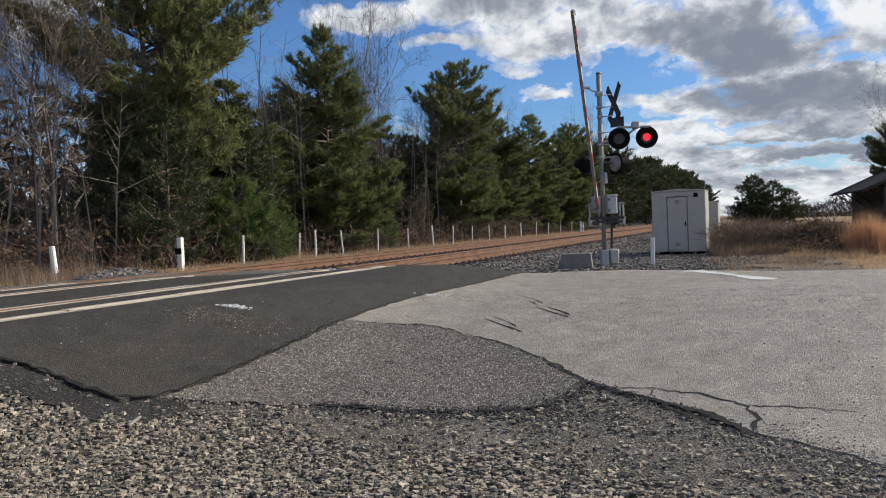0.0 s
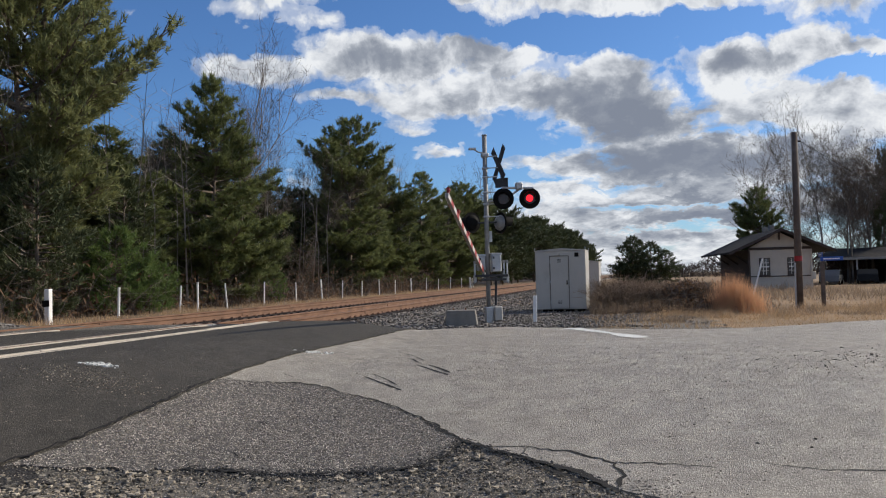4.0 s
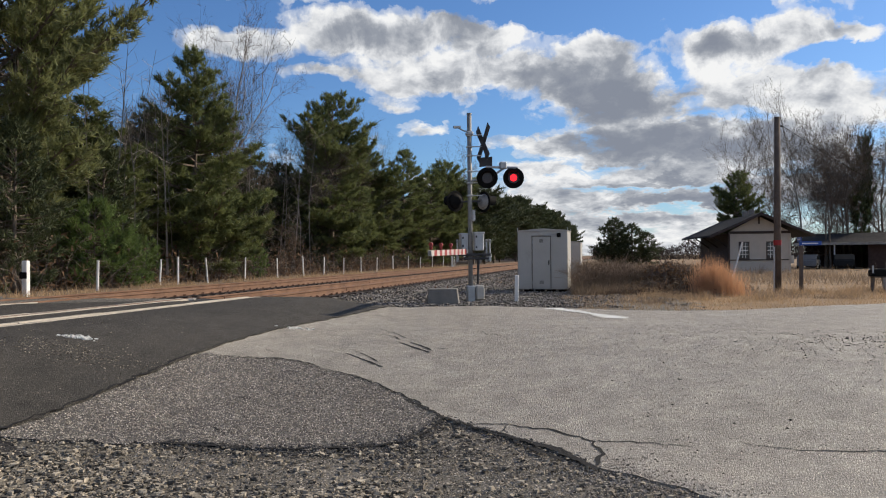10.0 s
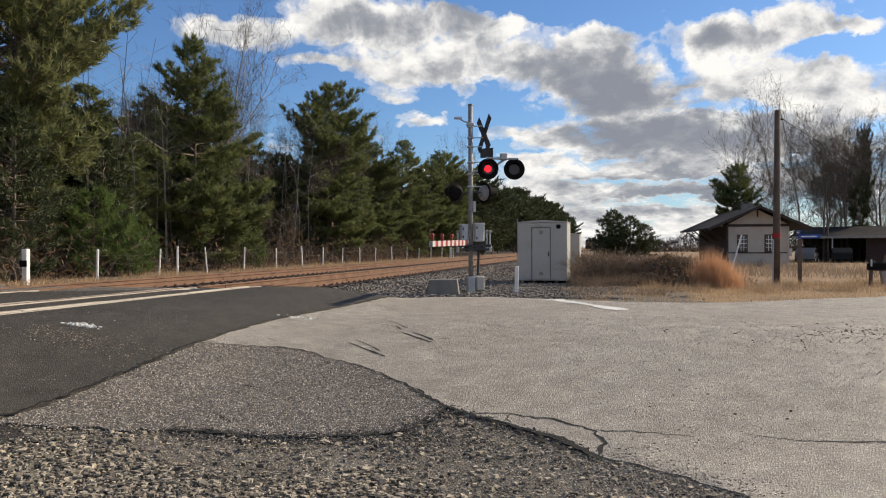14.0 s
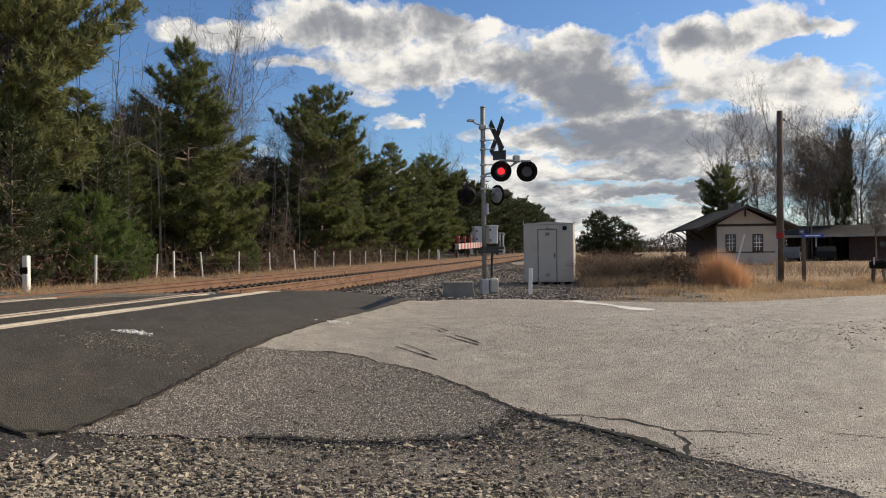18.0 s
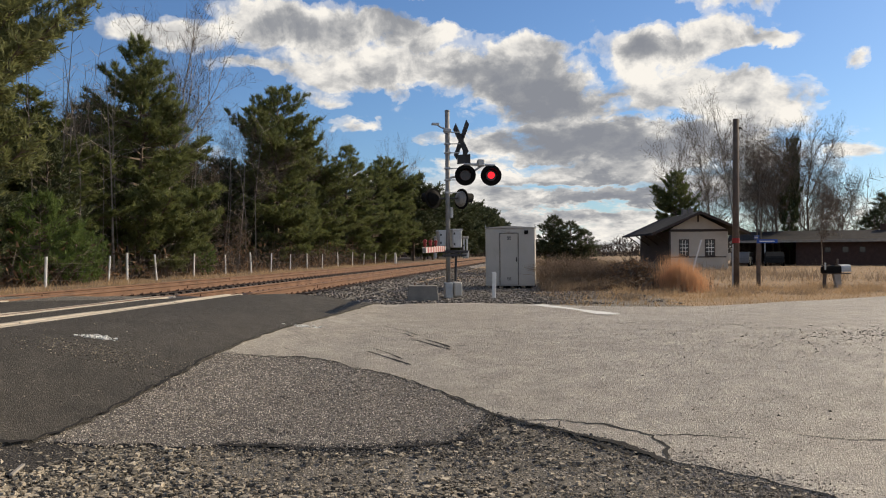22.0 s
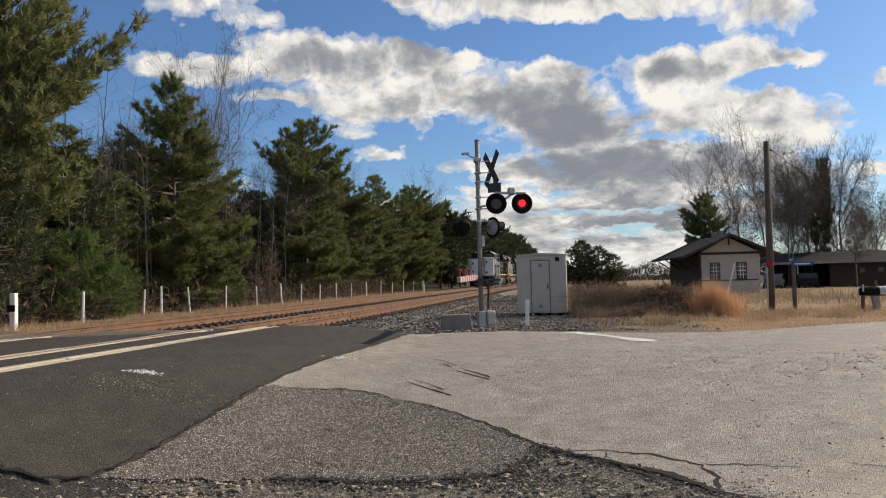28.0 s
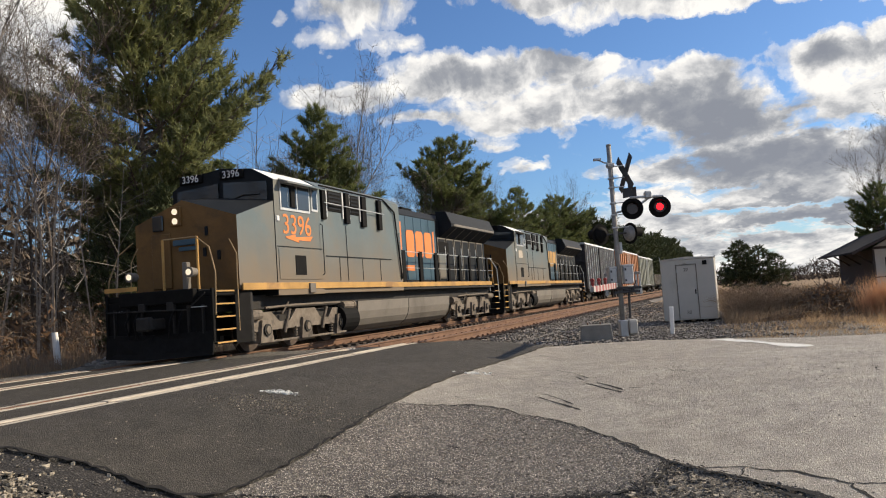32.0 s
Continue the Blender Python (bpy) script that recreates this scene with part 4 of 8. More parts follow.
for cx, cy, sx, sy, count, seed in ((-2.98, 10.64, 0.085, 0.045, 110, 83), (-0.38, 13.08, 0.14, 0.06, 60, 84)):
    rng_paint = random.Random(seed)
    flecks = [(cx + rng_paint.gauss(0, sx), cy + rng_paint.gauss(0, sy)) for k in range(count)]
    stones("paint_splash", [(x, y, ground_z(x, y) + (0.034 if cx < -1 else 0.016)) for x, y in flecks], (0.012, 0.03), M["paint_white"], "flecks of white paint splashed on the asphalt", "paint splash", seed)

# ---------------------------------------------------------------- trees
def tubes(segs, sides):
    """One mesh of many tapered tubes: rows of start, end, start radius, end radius."""
    a = np.array([s[0] for s in segs], float)
    b = np.array([s[1] for s in segs], float)
    ra, rb = np.array([s[2] for s in segs]), np.array([s[3] for s in segs])
    d = b - a
    d /= np.linalg.norm(d, axis=1, keepdims=True) + 1e-9
    ref = np.where(np.abs(d[:, 2:3]) > 0.9, np.array([[1.0, 0, 0]]), np.array([[0, 0, 1.0]]))
    p = np.cross(d, ref)
    p /= np.linalg.norm(p, axis=1, keepdims=True) + 1e-9
    q = np.cross(d, p)
    ang = np.arange(sides) * 2 * math.pi / sides
    ring = p[:, None] * np.cos(ang)[None, :, None] + q[:, None] * np.sin(ang)[None, :, None]
    v = np.concatenate([a[:, None] + ring * ra[:, None, None], b[:, None] + ring * rb[:, None, None]], 1)
    i = np.arange(sides)
    f = np.stack([i, (i + 1) % sides, sides + (i + 1) % sides, sides + i], 1)
    f = (f[None] + (np.arange(len(segs)) * 2 * sides)[:, None, None]).reshape(-1, 4)
    return v.reshape(-1, 3), f


def blades(spots, ways, length, width, rng):
    """One mesh of thin pointed blades: at each spot one blade along its way."""
    n = len(spots)
    side = np.cross(ways, rng.normal(size=(n, 3)))
    side /= np.linalg.norm(side, axis=1, keepdims=True) + 1e-9
    length, width = np.reshape(length, (-1, 1)), np.reshape(width, (-1, 1))
    v = np.stack([spots - side * width / 2, spots + side * width / 2, spots + ways * length], 1).reshape(-1, 3)
    return v, np.arange(n * 3).reshape(n, 3)


def ribbons(starts, ends, width, rng):
    """One mesh of thin strips that narrow to their far end."""
    n = len(starts)
    side = np.cross(ends - starts, rng.normal(size=(n, 3)))
    side /= np.linalg.norm(side, axis=1, keepdims=True) + 1e-9
    side *= np.reshape(width, (-1, 1)) / 2
    v = np.stack([starts - side, starts + side, ends + side * 0.5, ends - side * 0.5], 1).reshape(-1, 3)
    return v, np.arange(n * 4).reshape(n, 4)


def tree_thing(name, parts, label, category, group):
    ob = new(name)
    tagged(ob, label, category, group)
    for pname, me in parts:
        o = new(pname, me)
        o.parent = ob
        if pname in ("limb_work", "twig_work", "foliage", "crown"):
            o["kind"] = "stuff"
    return ob


SPIRE = ((0, 0.5), (0.1, 0.86), (0.25, 1.0), (0.45, 0.9), (0.65, 0.66), (0.82, 0.4), (0.93, 0.2), (1, 0.06))
BLUNT = ((0, 0.45), (0.12, 0.8), (0.3, 1.0), (0.55, 0.95), (0.75, 0.72), (0.9, 0.42), (1, 0.1))
SPREAD = ((0, 0.5), (0.1, 0.72), (0.25, 0.9), (0.5, 1.0), (0.7, 0.96), (0.85, 0.76), (0.95, 0.45), (1, 0.15))
DOME = ((0, 0.35), (0.1, 0.62), (0.3, 0.86), (0.5, 1.0), (0.7, 0.98), (0.85, 0.78), (0.95, 0.45), (1, 0.15))


def make_pine(h, base, radius, limbs, seed, form=SPIRE, mat="needles", needle=0.33, per=25, gap=0.21, wide=0.15, name="pine_tree", label="tall green pine tree at the edge of the woods", group="pines", uneven=0.35, stems=1, dead=0, lift=0.0):
    """A pine: trunk, limbs that fan out into flat sprays of twigs, and a brush of needles on every twig that points up and out."""
    rng = np.random.default_rng(seed)
    lean = rng.uniform(-0.02, 0.02, (stems, 2)) * h + (np.array([[-0.05, 0.02], [0.06, -0.02]]) * h if stems == 2 else 0)
    axis = lambda z, k: np.array([lean[k, 0] * (z / h) ** 1.3, lean[k, 1] * (z / h) ** 1.3, z])
    r0 = 0.011 * h + 0.03
    zs = np.linspace(0, h * 0.97, 10)
    trunk = [(axis(a, k), axis(b, k), r0 * (1 - a / h) + 0.02, r0 * (1 - b / h) + 0.02) for k in range(stems) for a, b in zip(zs, zs[1:])]
    limb_segs, spots, ways = [], [], []
    up = np.array([0, 0, 1.0])
    fw, fr = [p[0] for p in form], [p[1] for p in form]
    for k in range(limbs + dead):
        az = rng.uniform(0, 6.283)
        stem = k % stems
        if k >= limbs:                          # dead bare limbs under the crown
            z, ln, rise = rng.uniform(base * 0.3, base * 1.25), radius * rng.uniform(0.25, 0.7), rng.uniform(-0.35, 0.15)
        else:
            w = (k + rng.random()) / limbs
            z = base + (h - base) * w ** 0.92
            w = (z - base) / (h - base)
            lumpy = 1 + uneven * 1.6 * noise.noise((math.cos(az) * 1.4 + seed * 7.1, math.sin(az) * 1.4, z / h * 6.0))
            ln = radius * float(np.interp(w, fw, fr)) * rng.uniform(0.78, 1.08) * lumpy
            rise = rng.uniform(-0.15, 0.15) + 0.9 * w ** 2 + lift
        d = np.array([math.cos(az), math.sin(az), rise])
        side = np.array([-math.sin(az), math.cos(az), 0.0])
        start = axis(max(0.1, z - 0.25 * ln * max(0, rise)), stem)
        mid = start + d * ln * 0.5 - up * 0.06 * ln
        end = start + d * ln * 0.97 + up * 0.10 * ln
        rr = 0.011 * ln + 0.008
        limb_segs += [(start, mid, rr * 1.5, rr), (mid, end, rr, rr * 0.35)]
        n = max(3, int(ln * 3.4)) if k < limbs else 4
        for s in range(n):
            f = 0.22 + 0.78 * (s + rng.random()) / n
            p0 = start + (mid - start) * (f / 0.5) if f < 0.5 else mid + (end - mid) * ((f - 0.5) / 0.5)
            reach = (0.34 * ln * (1.2 - f) + 0.22) * rng.uniform(0.6, 1.3)
            t = d * 0.75 + side * (1 if s % 2 else -1) * rng.uniform(0.25, 1.0) + up * rng.uniform(-0.1, 0.45)
            t = t / np.linalg.norm(t)
            e = p0 + t * reach
            if mat != "needles_dark":
                limb_segs.append((p0, e, rr * 0.45, rr * 0.18))
            if k >= limbs:
                continue
            m = max(1, int(reach / gap))
            for j in range(m):
                spots.append(p0 + (e - p0) * (1 - j / max(1, m) * 0.8) + rng.normal(size=3) * 0.06)
                b = t * 0.7 + up * 0.55 + rng.normal(size=3) * 0.3
                ways.append(b / np.linalg.norm(b))
        if k < limbs:
            spots.append(end)
            ways.append((d + up * 0.6) / np.linalg.norm(d + up * 0.6))
    spots, ways = np.repeat(np.array(spots), per, 0), np.repeat(np.array(ways), per, 0)
    m = len(spots)
    grow = ways * 0.85 + rng.normal(size=(m, 3)) * 0.5
    grow /= np.linalg.norm(grow, axis=1, keepdims=True)
    size = needle * np.repeat(rng.uniform(0.75, 1.3, m // per), per)
    roots = spots + ways * (size * rng.uniform(-0.5, 0.3, m))[:, None] + rng.normal(size=(m, 3)) * needle * 0.12
    nv, nf = blades(roots, grow, size * rng.uniform(0.7, 1.15, m), size * wide, rng)
    tv, tf = tubes(trunk, 8)
    lv, lf = tubes(limb_segs, 3)
    return tree_thing(name, [("trunk", mesh_of("trunk", tv, tf, M["bark"], smooth=True)), ("limb_work", mesh_of("limb_work", lv, lf, M["bark"])), ("crown", mesh_of("crown", nv, nf, M[mat]))], label, "tree", group)


def make_bare(h, seed, bark="twig", trunk_r=None, spread=0.55, depth=4, fork=0.25, name="bare_tree", label="leafless winter hardwood tree", group="bare trees", leaves=0):
    """A leafless tree: a trunk that forks again and again into fine twigs."""
    rng = np.random.default_rng(seed)
    thick, thin, tips = [], [], []
    trunk_r = trunk_r or 0.011 * h + 0.02

    def grow(p, d, ln, r, level):
        k = 3 if level == 0 else 2
        for i in range(k):
            d2 = d + rng.normal(size=3) * (0.05 if level == 0 else 0.13)
            d2 /= np.linalg.norm(d2)
            e = p + d2 * ln / k
            r2 = r * (0.86 if level else 0.8)
            (thick if r > 0.03 else thin).append((p, e, r, r2))
            if level < depth and (i > 0 or level > 0):
                for s in range(2 if level < 3 else 1):
                    side = np.cross(d2, rng.normal(size=3))
                    side /= np.linalg.norm(side) + 1e-9
                    b = d2 * rng.uniform(0.45, 0.9) + side * rng.uniform(0.5, 1.0) * spread * 1.4 + np.array([0, 0, 0.12])
                    grow(e - d2 * ln / k * rng.uniform(0, 0.6), b / np.linalg.norm(b), ln * rng.uniform(0.4, 0.62), r2 * 0.5, level + 1)
            p, d, r = e, d2, r2
        if level < depth:
            for s in range(2):
                side = np.cross(d, rng.normal(size=3))
                side /= np.linalg.norm(side) + 1e-9
                b = d + side * spread * rng.uniform(0.4, 0.9)
                grow(p, b / np.linalg.norm(b), ln * rng.uniform(0.5, 0.7), r * 0.75, level + 1)
        else:
            tips.append(p)

    grow(np.zeros(3), np.array([rng.uniform(-0.04, 0.04), rng.uniform(-0.04, 0.04), 1.0]), h * 0.5, trunk_r, 0)
    stout = [(a, b, ra, rb) for a, b, ra, rb in thin if ra > 0.016]
    fine = [(a, b, ra) for a, b, ra, rb in thin if ra <= 0.016]
    tips_at = np.array(tips)
    ends = np.repeat(tips_at, 3, 0)
    spray = rng.normal(size=ends.shape) * 0.55 + np.array([0, 0, 0.55])
    spray /= np.linalg.norm(spray, axis=1, keepdims=True)
    roots = np.concatenate([np.array([f[0] for f in fine]), ends])
    runs = np.concatenate([np.array([f[1] - f[0] for f in fine]), spray * rng.uniform(0.35, 0.9, (len(ends), 1)) * h / 14])
    wide = np.concatenate([np.array([max(0.016, f[2] * 2.0) for f in fine]), np.full(len(ends), 0.013)])
    bv, bf = ribbons(roots, roots + runs, wide, rng)
    tv, tf = tubes(thick + stout, 4)
    parts = [("trunk", mesh_of("trunk", tv, tf, M[bark], smooth=True)), ("twig_work", mesh_of("twig_work", bv, bf, M["twig"]))]
    if leaves:
        tp = np.array(tips)[rng.integers(0, len(tips), leaves)] + rng.normal(size=(leaves, 3)) * 0.25
        w = rng.normal(size=(leaves, 3))
        w /= np.linalg.norm(w, axis=1, keepdims=True)
        v, f = blades(tp, w, rng.uniform(0.08, 0.16, leaves), 0.1, rng)
        parts.append(("foliage", mesh_of("foliage", v, f, M["dry_leaf"])))
    return tree_thing(name, parts, label, "tree", group)


def put(proto, x, y, size=1.0, turn=0.0, z=None, wide=None):
    m = pose(x, y, ground_z(x, y) - 0.05 if z is None else z, 0, 0, turn) @ Matrix.Diagonal((wide or size, wide or size, size, 1))
    return copy_thing(proto, m)


def plant_woods():
    rng = random.Random(3)
    pines = [make_pine(14, 0.6, 4.3, 140, 1), make_pine(14, 0.8, 4.2, 140, 2, BLUNT), make_pine(14, 0.5, 3.6, 130, 3)]
    back = [make_pine(14, 0.8, 4.2, 74, 6, BLUNT, "needles_dark", 0.62, 12, 0.42, 0.22, label="pine tree deep in the woods"),
            make_pine(14, 1.8, 4.4, 74, 9, DOME, "needles_dark", 0.62, 12, 0.42, 0.22, label="round-topped pine tree deep in the woods")]
    cedar = make_pine(6.5, 0.15, 2.0, 90, 7, needle=0.3, per=16, mat="needles_dark", name="cedar_tree", label="dark dense cedar in the woods' edge", group="cedars")
    tall = make_pine(17.6, 2.8, 4.6, 175, 4, SPREAD, needle=0.38, per=20, gap=0.30, label="very tall old pine with two stems and a broad open crown", uneven=0.6, stems=2, dead=34, mat="needles_lit", lift=0.28)
    young = make_pine(4.2, 0.2, 1.8, 60, 5, BLUNT, "needles_young", 0.36, 12, 0.24, label="young bright green pine beside the fence")
    bare = [make_bare(13, 11, trunk_r=0.10, spread=0.4), make_bare(15, 12, "bark_pale", trunk_r=0.12, spread=0.36, label="slim leafless tree with a pale trunk"), make_bare(12, 13, trunk_r=0.11, spread=0.42)]
    brown = make_bare(9, 14, leaves=900, label="small tree with a few dead brown leaves")
    used = set()

    def place(p, q, u, size=1.0, wide=None):
        x, y = at(q, u)
        m = pose(x, y, ground_z(x, y) - 0.05, 0, 0, rng.uniform(0, 360)) @ Matrix.Diagonal((wide or size, wide or size, size, 1))
        if p in used:
            copy_thing(p, m)
        else:
            used.add(p)
            p.matrix_basis = m

    place(tall, -26.0, 28.8)
    place(pines[0], -24.0, 41.25, 0.94)
    place(pines[1], -24.0, 63.5, 1.07, 1.05)
    place(pines[2], -24.0, 86.5, 0.96, 1.15)
    place(pines[1], -25.5, 76.0, 0.8, 1.0)
    place(pines[2], -27.0, 36.0, 0.72, 0.95)
    place(pines[1], -29.0, 33.5, 0.6, 0.9)
    place(young, -22.8, 30.6, 0.88, 0.75)
    place(young, -22.3, 33.3, 0.62, 0.6)
    place(young, -22.5, 46.0, 0.5)
    place(young, -22.0, 32.0, 0.6)
    # the edge goes on along the line
    u = 97.0
    k = 0
    while u < 430:
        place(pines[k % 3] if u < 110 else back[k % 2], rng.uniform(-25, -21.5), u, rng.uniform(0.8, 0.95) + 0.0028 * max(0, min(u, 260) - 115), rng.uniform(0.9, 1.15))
        u += rng.uniform(5, 8) * (1 + u / 350)
        k += 1
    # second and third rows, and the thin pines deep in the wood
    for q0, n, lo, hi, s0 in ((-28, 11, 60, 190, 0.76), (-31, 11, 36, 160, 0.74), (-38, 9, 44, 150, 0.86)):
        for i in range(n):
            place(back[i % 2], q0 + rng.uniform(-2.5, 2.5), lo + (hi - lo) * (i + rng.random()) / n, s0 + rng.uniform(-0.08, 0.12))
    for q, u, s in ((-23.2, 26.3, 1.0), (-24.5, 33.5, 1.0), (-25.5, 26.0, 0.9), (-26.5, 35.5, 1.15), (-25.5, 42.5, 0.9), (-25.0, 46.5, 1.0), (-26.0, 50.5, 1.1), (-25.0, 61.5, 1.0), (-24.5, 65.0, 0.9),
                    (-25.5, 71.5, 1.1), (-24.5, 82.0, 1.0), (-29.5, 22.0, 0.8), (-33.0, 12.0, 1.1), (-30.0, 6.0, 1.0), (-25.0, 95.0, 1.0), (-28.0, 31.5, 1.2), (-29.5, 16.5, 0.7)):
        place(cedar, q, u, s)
    # bare hardwoods: a thick stand beside the crossing
    for k in range(17):
        place(bare[k % 3], rng.uniform(-47, -25), rng.uniform(-8, 24), rng.uniform(0.85, 1.15))
    for k, (q, u, s) in enumerate(((-25.5, 22.6, 0.95), (-26.6, 20.2, 0.92), (-30.7, 27.8, 0.95), (-34.5, 26.0, 1.0), (-27.6, 17.0, 0.9), (-31.4, 21.5, 1.0), (-24.6, 15.0, 0.8), (-29.0, 12.0, 0.95),
                                   (-26.0, 36.5, 1.0), (-26.5, 43.5, 1.05), (-25.5, 48.0, 1.08), (-26.0, 51.5, 1.1), (-27.0, 62.0, 1.05), (-28.0, 74.0, 1.0), (-36.0, 16.0, 1.0), (-38.0, 24.0, 1.05), (-27.0, 86.0, 0.95), (-27.5, 104.0, 0.95),
                                   (-24.5, 66.0, 0.98), (-24.5, 45.0, 1.1), (-25.0, 50.0, 1.08), (-24.8, 61.0, 1.05), (-25.0, 73.5, 1.0), (-26.0, 112.0, 1.1), (-26.0, 124.0, 1.1), (-25.5, 138.0, 1.15), (-26.0, 152.0, 1.15), (-27.0, 19.0, 1.0), (-30.0, 15.5, 0.95), (-33.0, 19.0, 1.05), (-28.5, 24.5, 1.0), (-32.0, 9.0, 1.0))):
        place(bare[k % 3], q, u, s * (0.8 if 30 < u < 100 else 1.0))
    for q, u, s in ((-22.5, 50.9, 0.45), (-21.8, 62.0, 0.42), (-23.0, 34.5, 0.5), (-22.0, 20.5, 0.45), (-22.4, 71.5, 0.45), (-24.0, 27.0, 0.55), (-22.5, 44.5, 0.4)):
        place(brown, q, u, s)
    # trees across the yard
    oaks = [make_bare(14.5, 21, spread=0.72, trunk_r=0.28, depth=5, label="old leafless oak with a wide crown behind the buildings"),
            make_bare(14.5, 27, spread=0.66, trunk_r=0.24, depth=5, label="old leafless oak with a fine round crown")]
    for k, (x, y, s) in enumerate(((54.6, 73.0, 0.95), (60.0, 75.0, 0.95), (58.0, 78.0, 0.98), (66.2, 78.0, 0.66), (52.5, 82.0, 0.42), (63.0, 80.0, 0.8), (72.0, 84.0, 0.8), (52.3, 64.0, 0.6))):
        m = pose(x, y, 0.2, 0, 0, 140 * k) @ Matrix.Diagonal((s * 0.78, s * 0.78, s, 1))
        if k < 2:
            oaks[k].matrix_basis = m
        else:
            copy_thing(oaks[k % 2], m)
    for k in range(9):
        place(bare[k % 3], rng.uniform(14, 24), rng.uniform(84, 100), rng.uniform(0.9, 1.1))
    # a pine squeezed narrow stands in for an ivy-covered trunk
    copy_thing(back[1], pose(56.5, 74.0, 0.2, 0, 0, 40) @ Matrix.Diagonal((0.26, 0.26, 1.06, 1)))
    copy_thing(pines[1], pose(40.2, 70.0, 0.2, 0, 0, 70) @ Matrix.Diagonal((0.52, 0.52, 0.62, 1)))
    # stretched cedars stand in for the small pines farther off
    for x, y, s, w in ((40.1, 102.0, 0.98, 1.35), (42.4, 101.0, 0.86, 1.3), (44.4, 101.0, 0.68, 1.1), (41.2, 103.0, 0.9, 1.3), (68.5, 75.0, 0.9, 1.3), (71.0, 76.0, 1.2, 1.5)):
        copy_thing(cedar, pose(x, y, 0.2, 0, 0, rng.uniform(0, 360)) @ Matrix.Diagonal((w, w, s, 1)))


plant_woods()

# ---------------------------------------------------------------- crossing signal with its gate
MOVERS = []                          # things and parts that move, with their rows
MAST = (4.2, 21.2)
FLASH = 1.2222                       # seconds for one flash of both lamps


def make_signal():
    zb = ground_z(*MAST)
    s = thing("crossing_signal", pose(*MAST, zb), "galvanized railroad crossing signal mast with crossbuck, red flashers and gate", "crossing signal")
    bm = B()
    rod(bm, (0, 0, 0.1), (0, 0, 5.2), 0.064, sides=16)
    rod(bm, (0, 0, 5.2), (0, 0, 5.24), 0.07, sides=16)
    part("mast", bm, M["mast_grey"], s, "galvanized steel pipe mast", True)
    bm = B()
    box(bm, -0.11, 0.11, -0.12, 0.12, 0.0, 0.46, 0.02)
    part("mast_base", bm, M["galv"], s, "cast mast base")
    bm = B()
    box(bm, 0.13, 0.36, -0.16, 0.1, 0.06, 0.47, 0.03)
    box(bm, 0.15, 0.34, -0.18, -0.16, 0.1, 0.42, 0.005)
    part("junction_box", bm, M["cabinet"], s, "pale grey junction box at the mast foot")
    bm = B()
    rod(bm, (0.2, -0.02, 0.5), (0.22, -0.05, 1.35), 0.035, sides=8)
    part("conduit", bm, M["dark_metal"], s, "dark conduit up to the gate machine")
    # gate machine
    for name, x0, x1, y0, y1, z0, z1 in (("gate_machine", -0.26, -0.05, -0.02, 0.34, 1.46, 1.90), ("junction_housing", 0.09, 0.36, -0.16, 0.12, 1.42, 1.93)):
        housing = part(name, box(B(), x0, x1, y0, y1, z0, z1, 0.025), M["galv"], s, "grey cast housing on the mast")
        part("lid", box(B(), x0 - 0.012, x1 + 0.012, y0 - 0.012, y1 + 0.012, z1 - 0.05, z1 + 0.012, 0.012), M["galv"], housing)
        for z in (z0 + 0.1, z1 - 0.12):
            part("latch", box(B(), x0 + 0.03, x0 + 0.07, y0 - 0.02, y0 - 0.001, z - 0.03, z + 0.03), M["dark_metal"], housing)
    part("machine_bracket", box(B(), -0.36, 0.56, -0.1, 0.1, 1.28, 1.35, 0.01), M["dark_metal"], s)
    part("machine_bracket", box(B(), -0.2, 0.5, -0.14, -0.08, 1.18, 1.24, 0.01), M["dark_metal"], s)
    for x in (-0.36, 0.46, 0.55):
        rail = part("counterweight_arm", rod(B(), (x, 0.02, 1.12), (x, 0.02, 1.72), 0.026, sides=8), M["galv"], s)
        part("counterweight", box(B(), x - 0.04, x + 0.04, -0.03, 0.07, 1.14, 1.34, 0.01), M["galv"], rail)
        part("end_cap", box(B(), x - 0.035, x + 0.035, -0.02, 0.06, 1.66, 1.74, 0.01), M["mast_grey"], rail)
    part("drive_rod", bent(B(), [(0.02, -0.12, 1.3), (0.3, -0.13, 1.22), (0.42, -0.1, 1.5)], 0.02), M["dark_metal"], s)
    bm = B()
    box(bm, 0.06, 0.14, -0.05, 0.05, 2.25, 2.55, 0.01)
    part("cable_box", bm, M["galv"], s)
    # crossbuck, seen nearly edge-on: it faces along the road
    face = pose(0.34, -0.16, 4.40, 0, 0, -79)
    for tilt, y in ((48, 0.0), (-48, 0.02)):
        bm = B()
        box(bm, -0.59, 0.59, -0.006 + y, 0.006 + y, -0.115, 0.115, 0.004)
        # the dark colour stands for shade on the side turned this way
        blade = part("crossbuck_blade", bm, M["dark_metal"], s, "crossbuck blade seen from behind, shade painted into its dark colour")
        blade.matrix_basis = face @ pose(0, 0, 0, 0, tilt, 0)
    bm = B()
    box(bm, -0.2, 0.2, -0.006, 0.006, -0.13, 0.13, 0.004)
    box(bm, -0.03, 0.03, -0.004, 0.004, 0.13, 0.4)
    plate = part("track_count_sign", bm, M["dark_metal"], s, "small track number sign under the crossbuck")
    plate.matrix_basis = pose(0.42, -0.18, 3.87, 0, 0, -40)
    for z in (4.62, 4.3, 4.05, 3.62, 3.3, 2.95):
        bm = B()
        rod(bm, (0.0, 0, z), (0.33, -0.14, z), 0.014, sides=6)
        box(bm, -0.08, 0.08, -0.08, 0.08, z - 0.025, z + 0.025, 0.01)
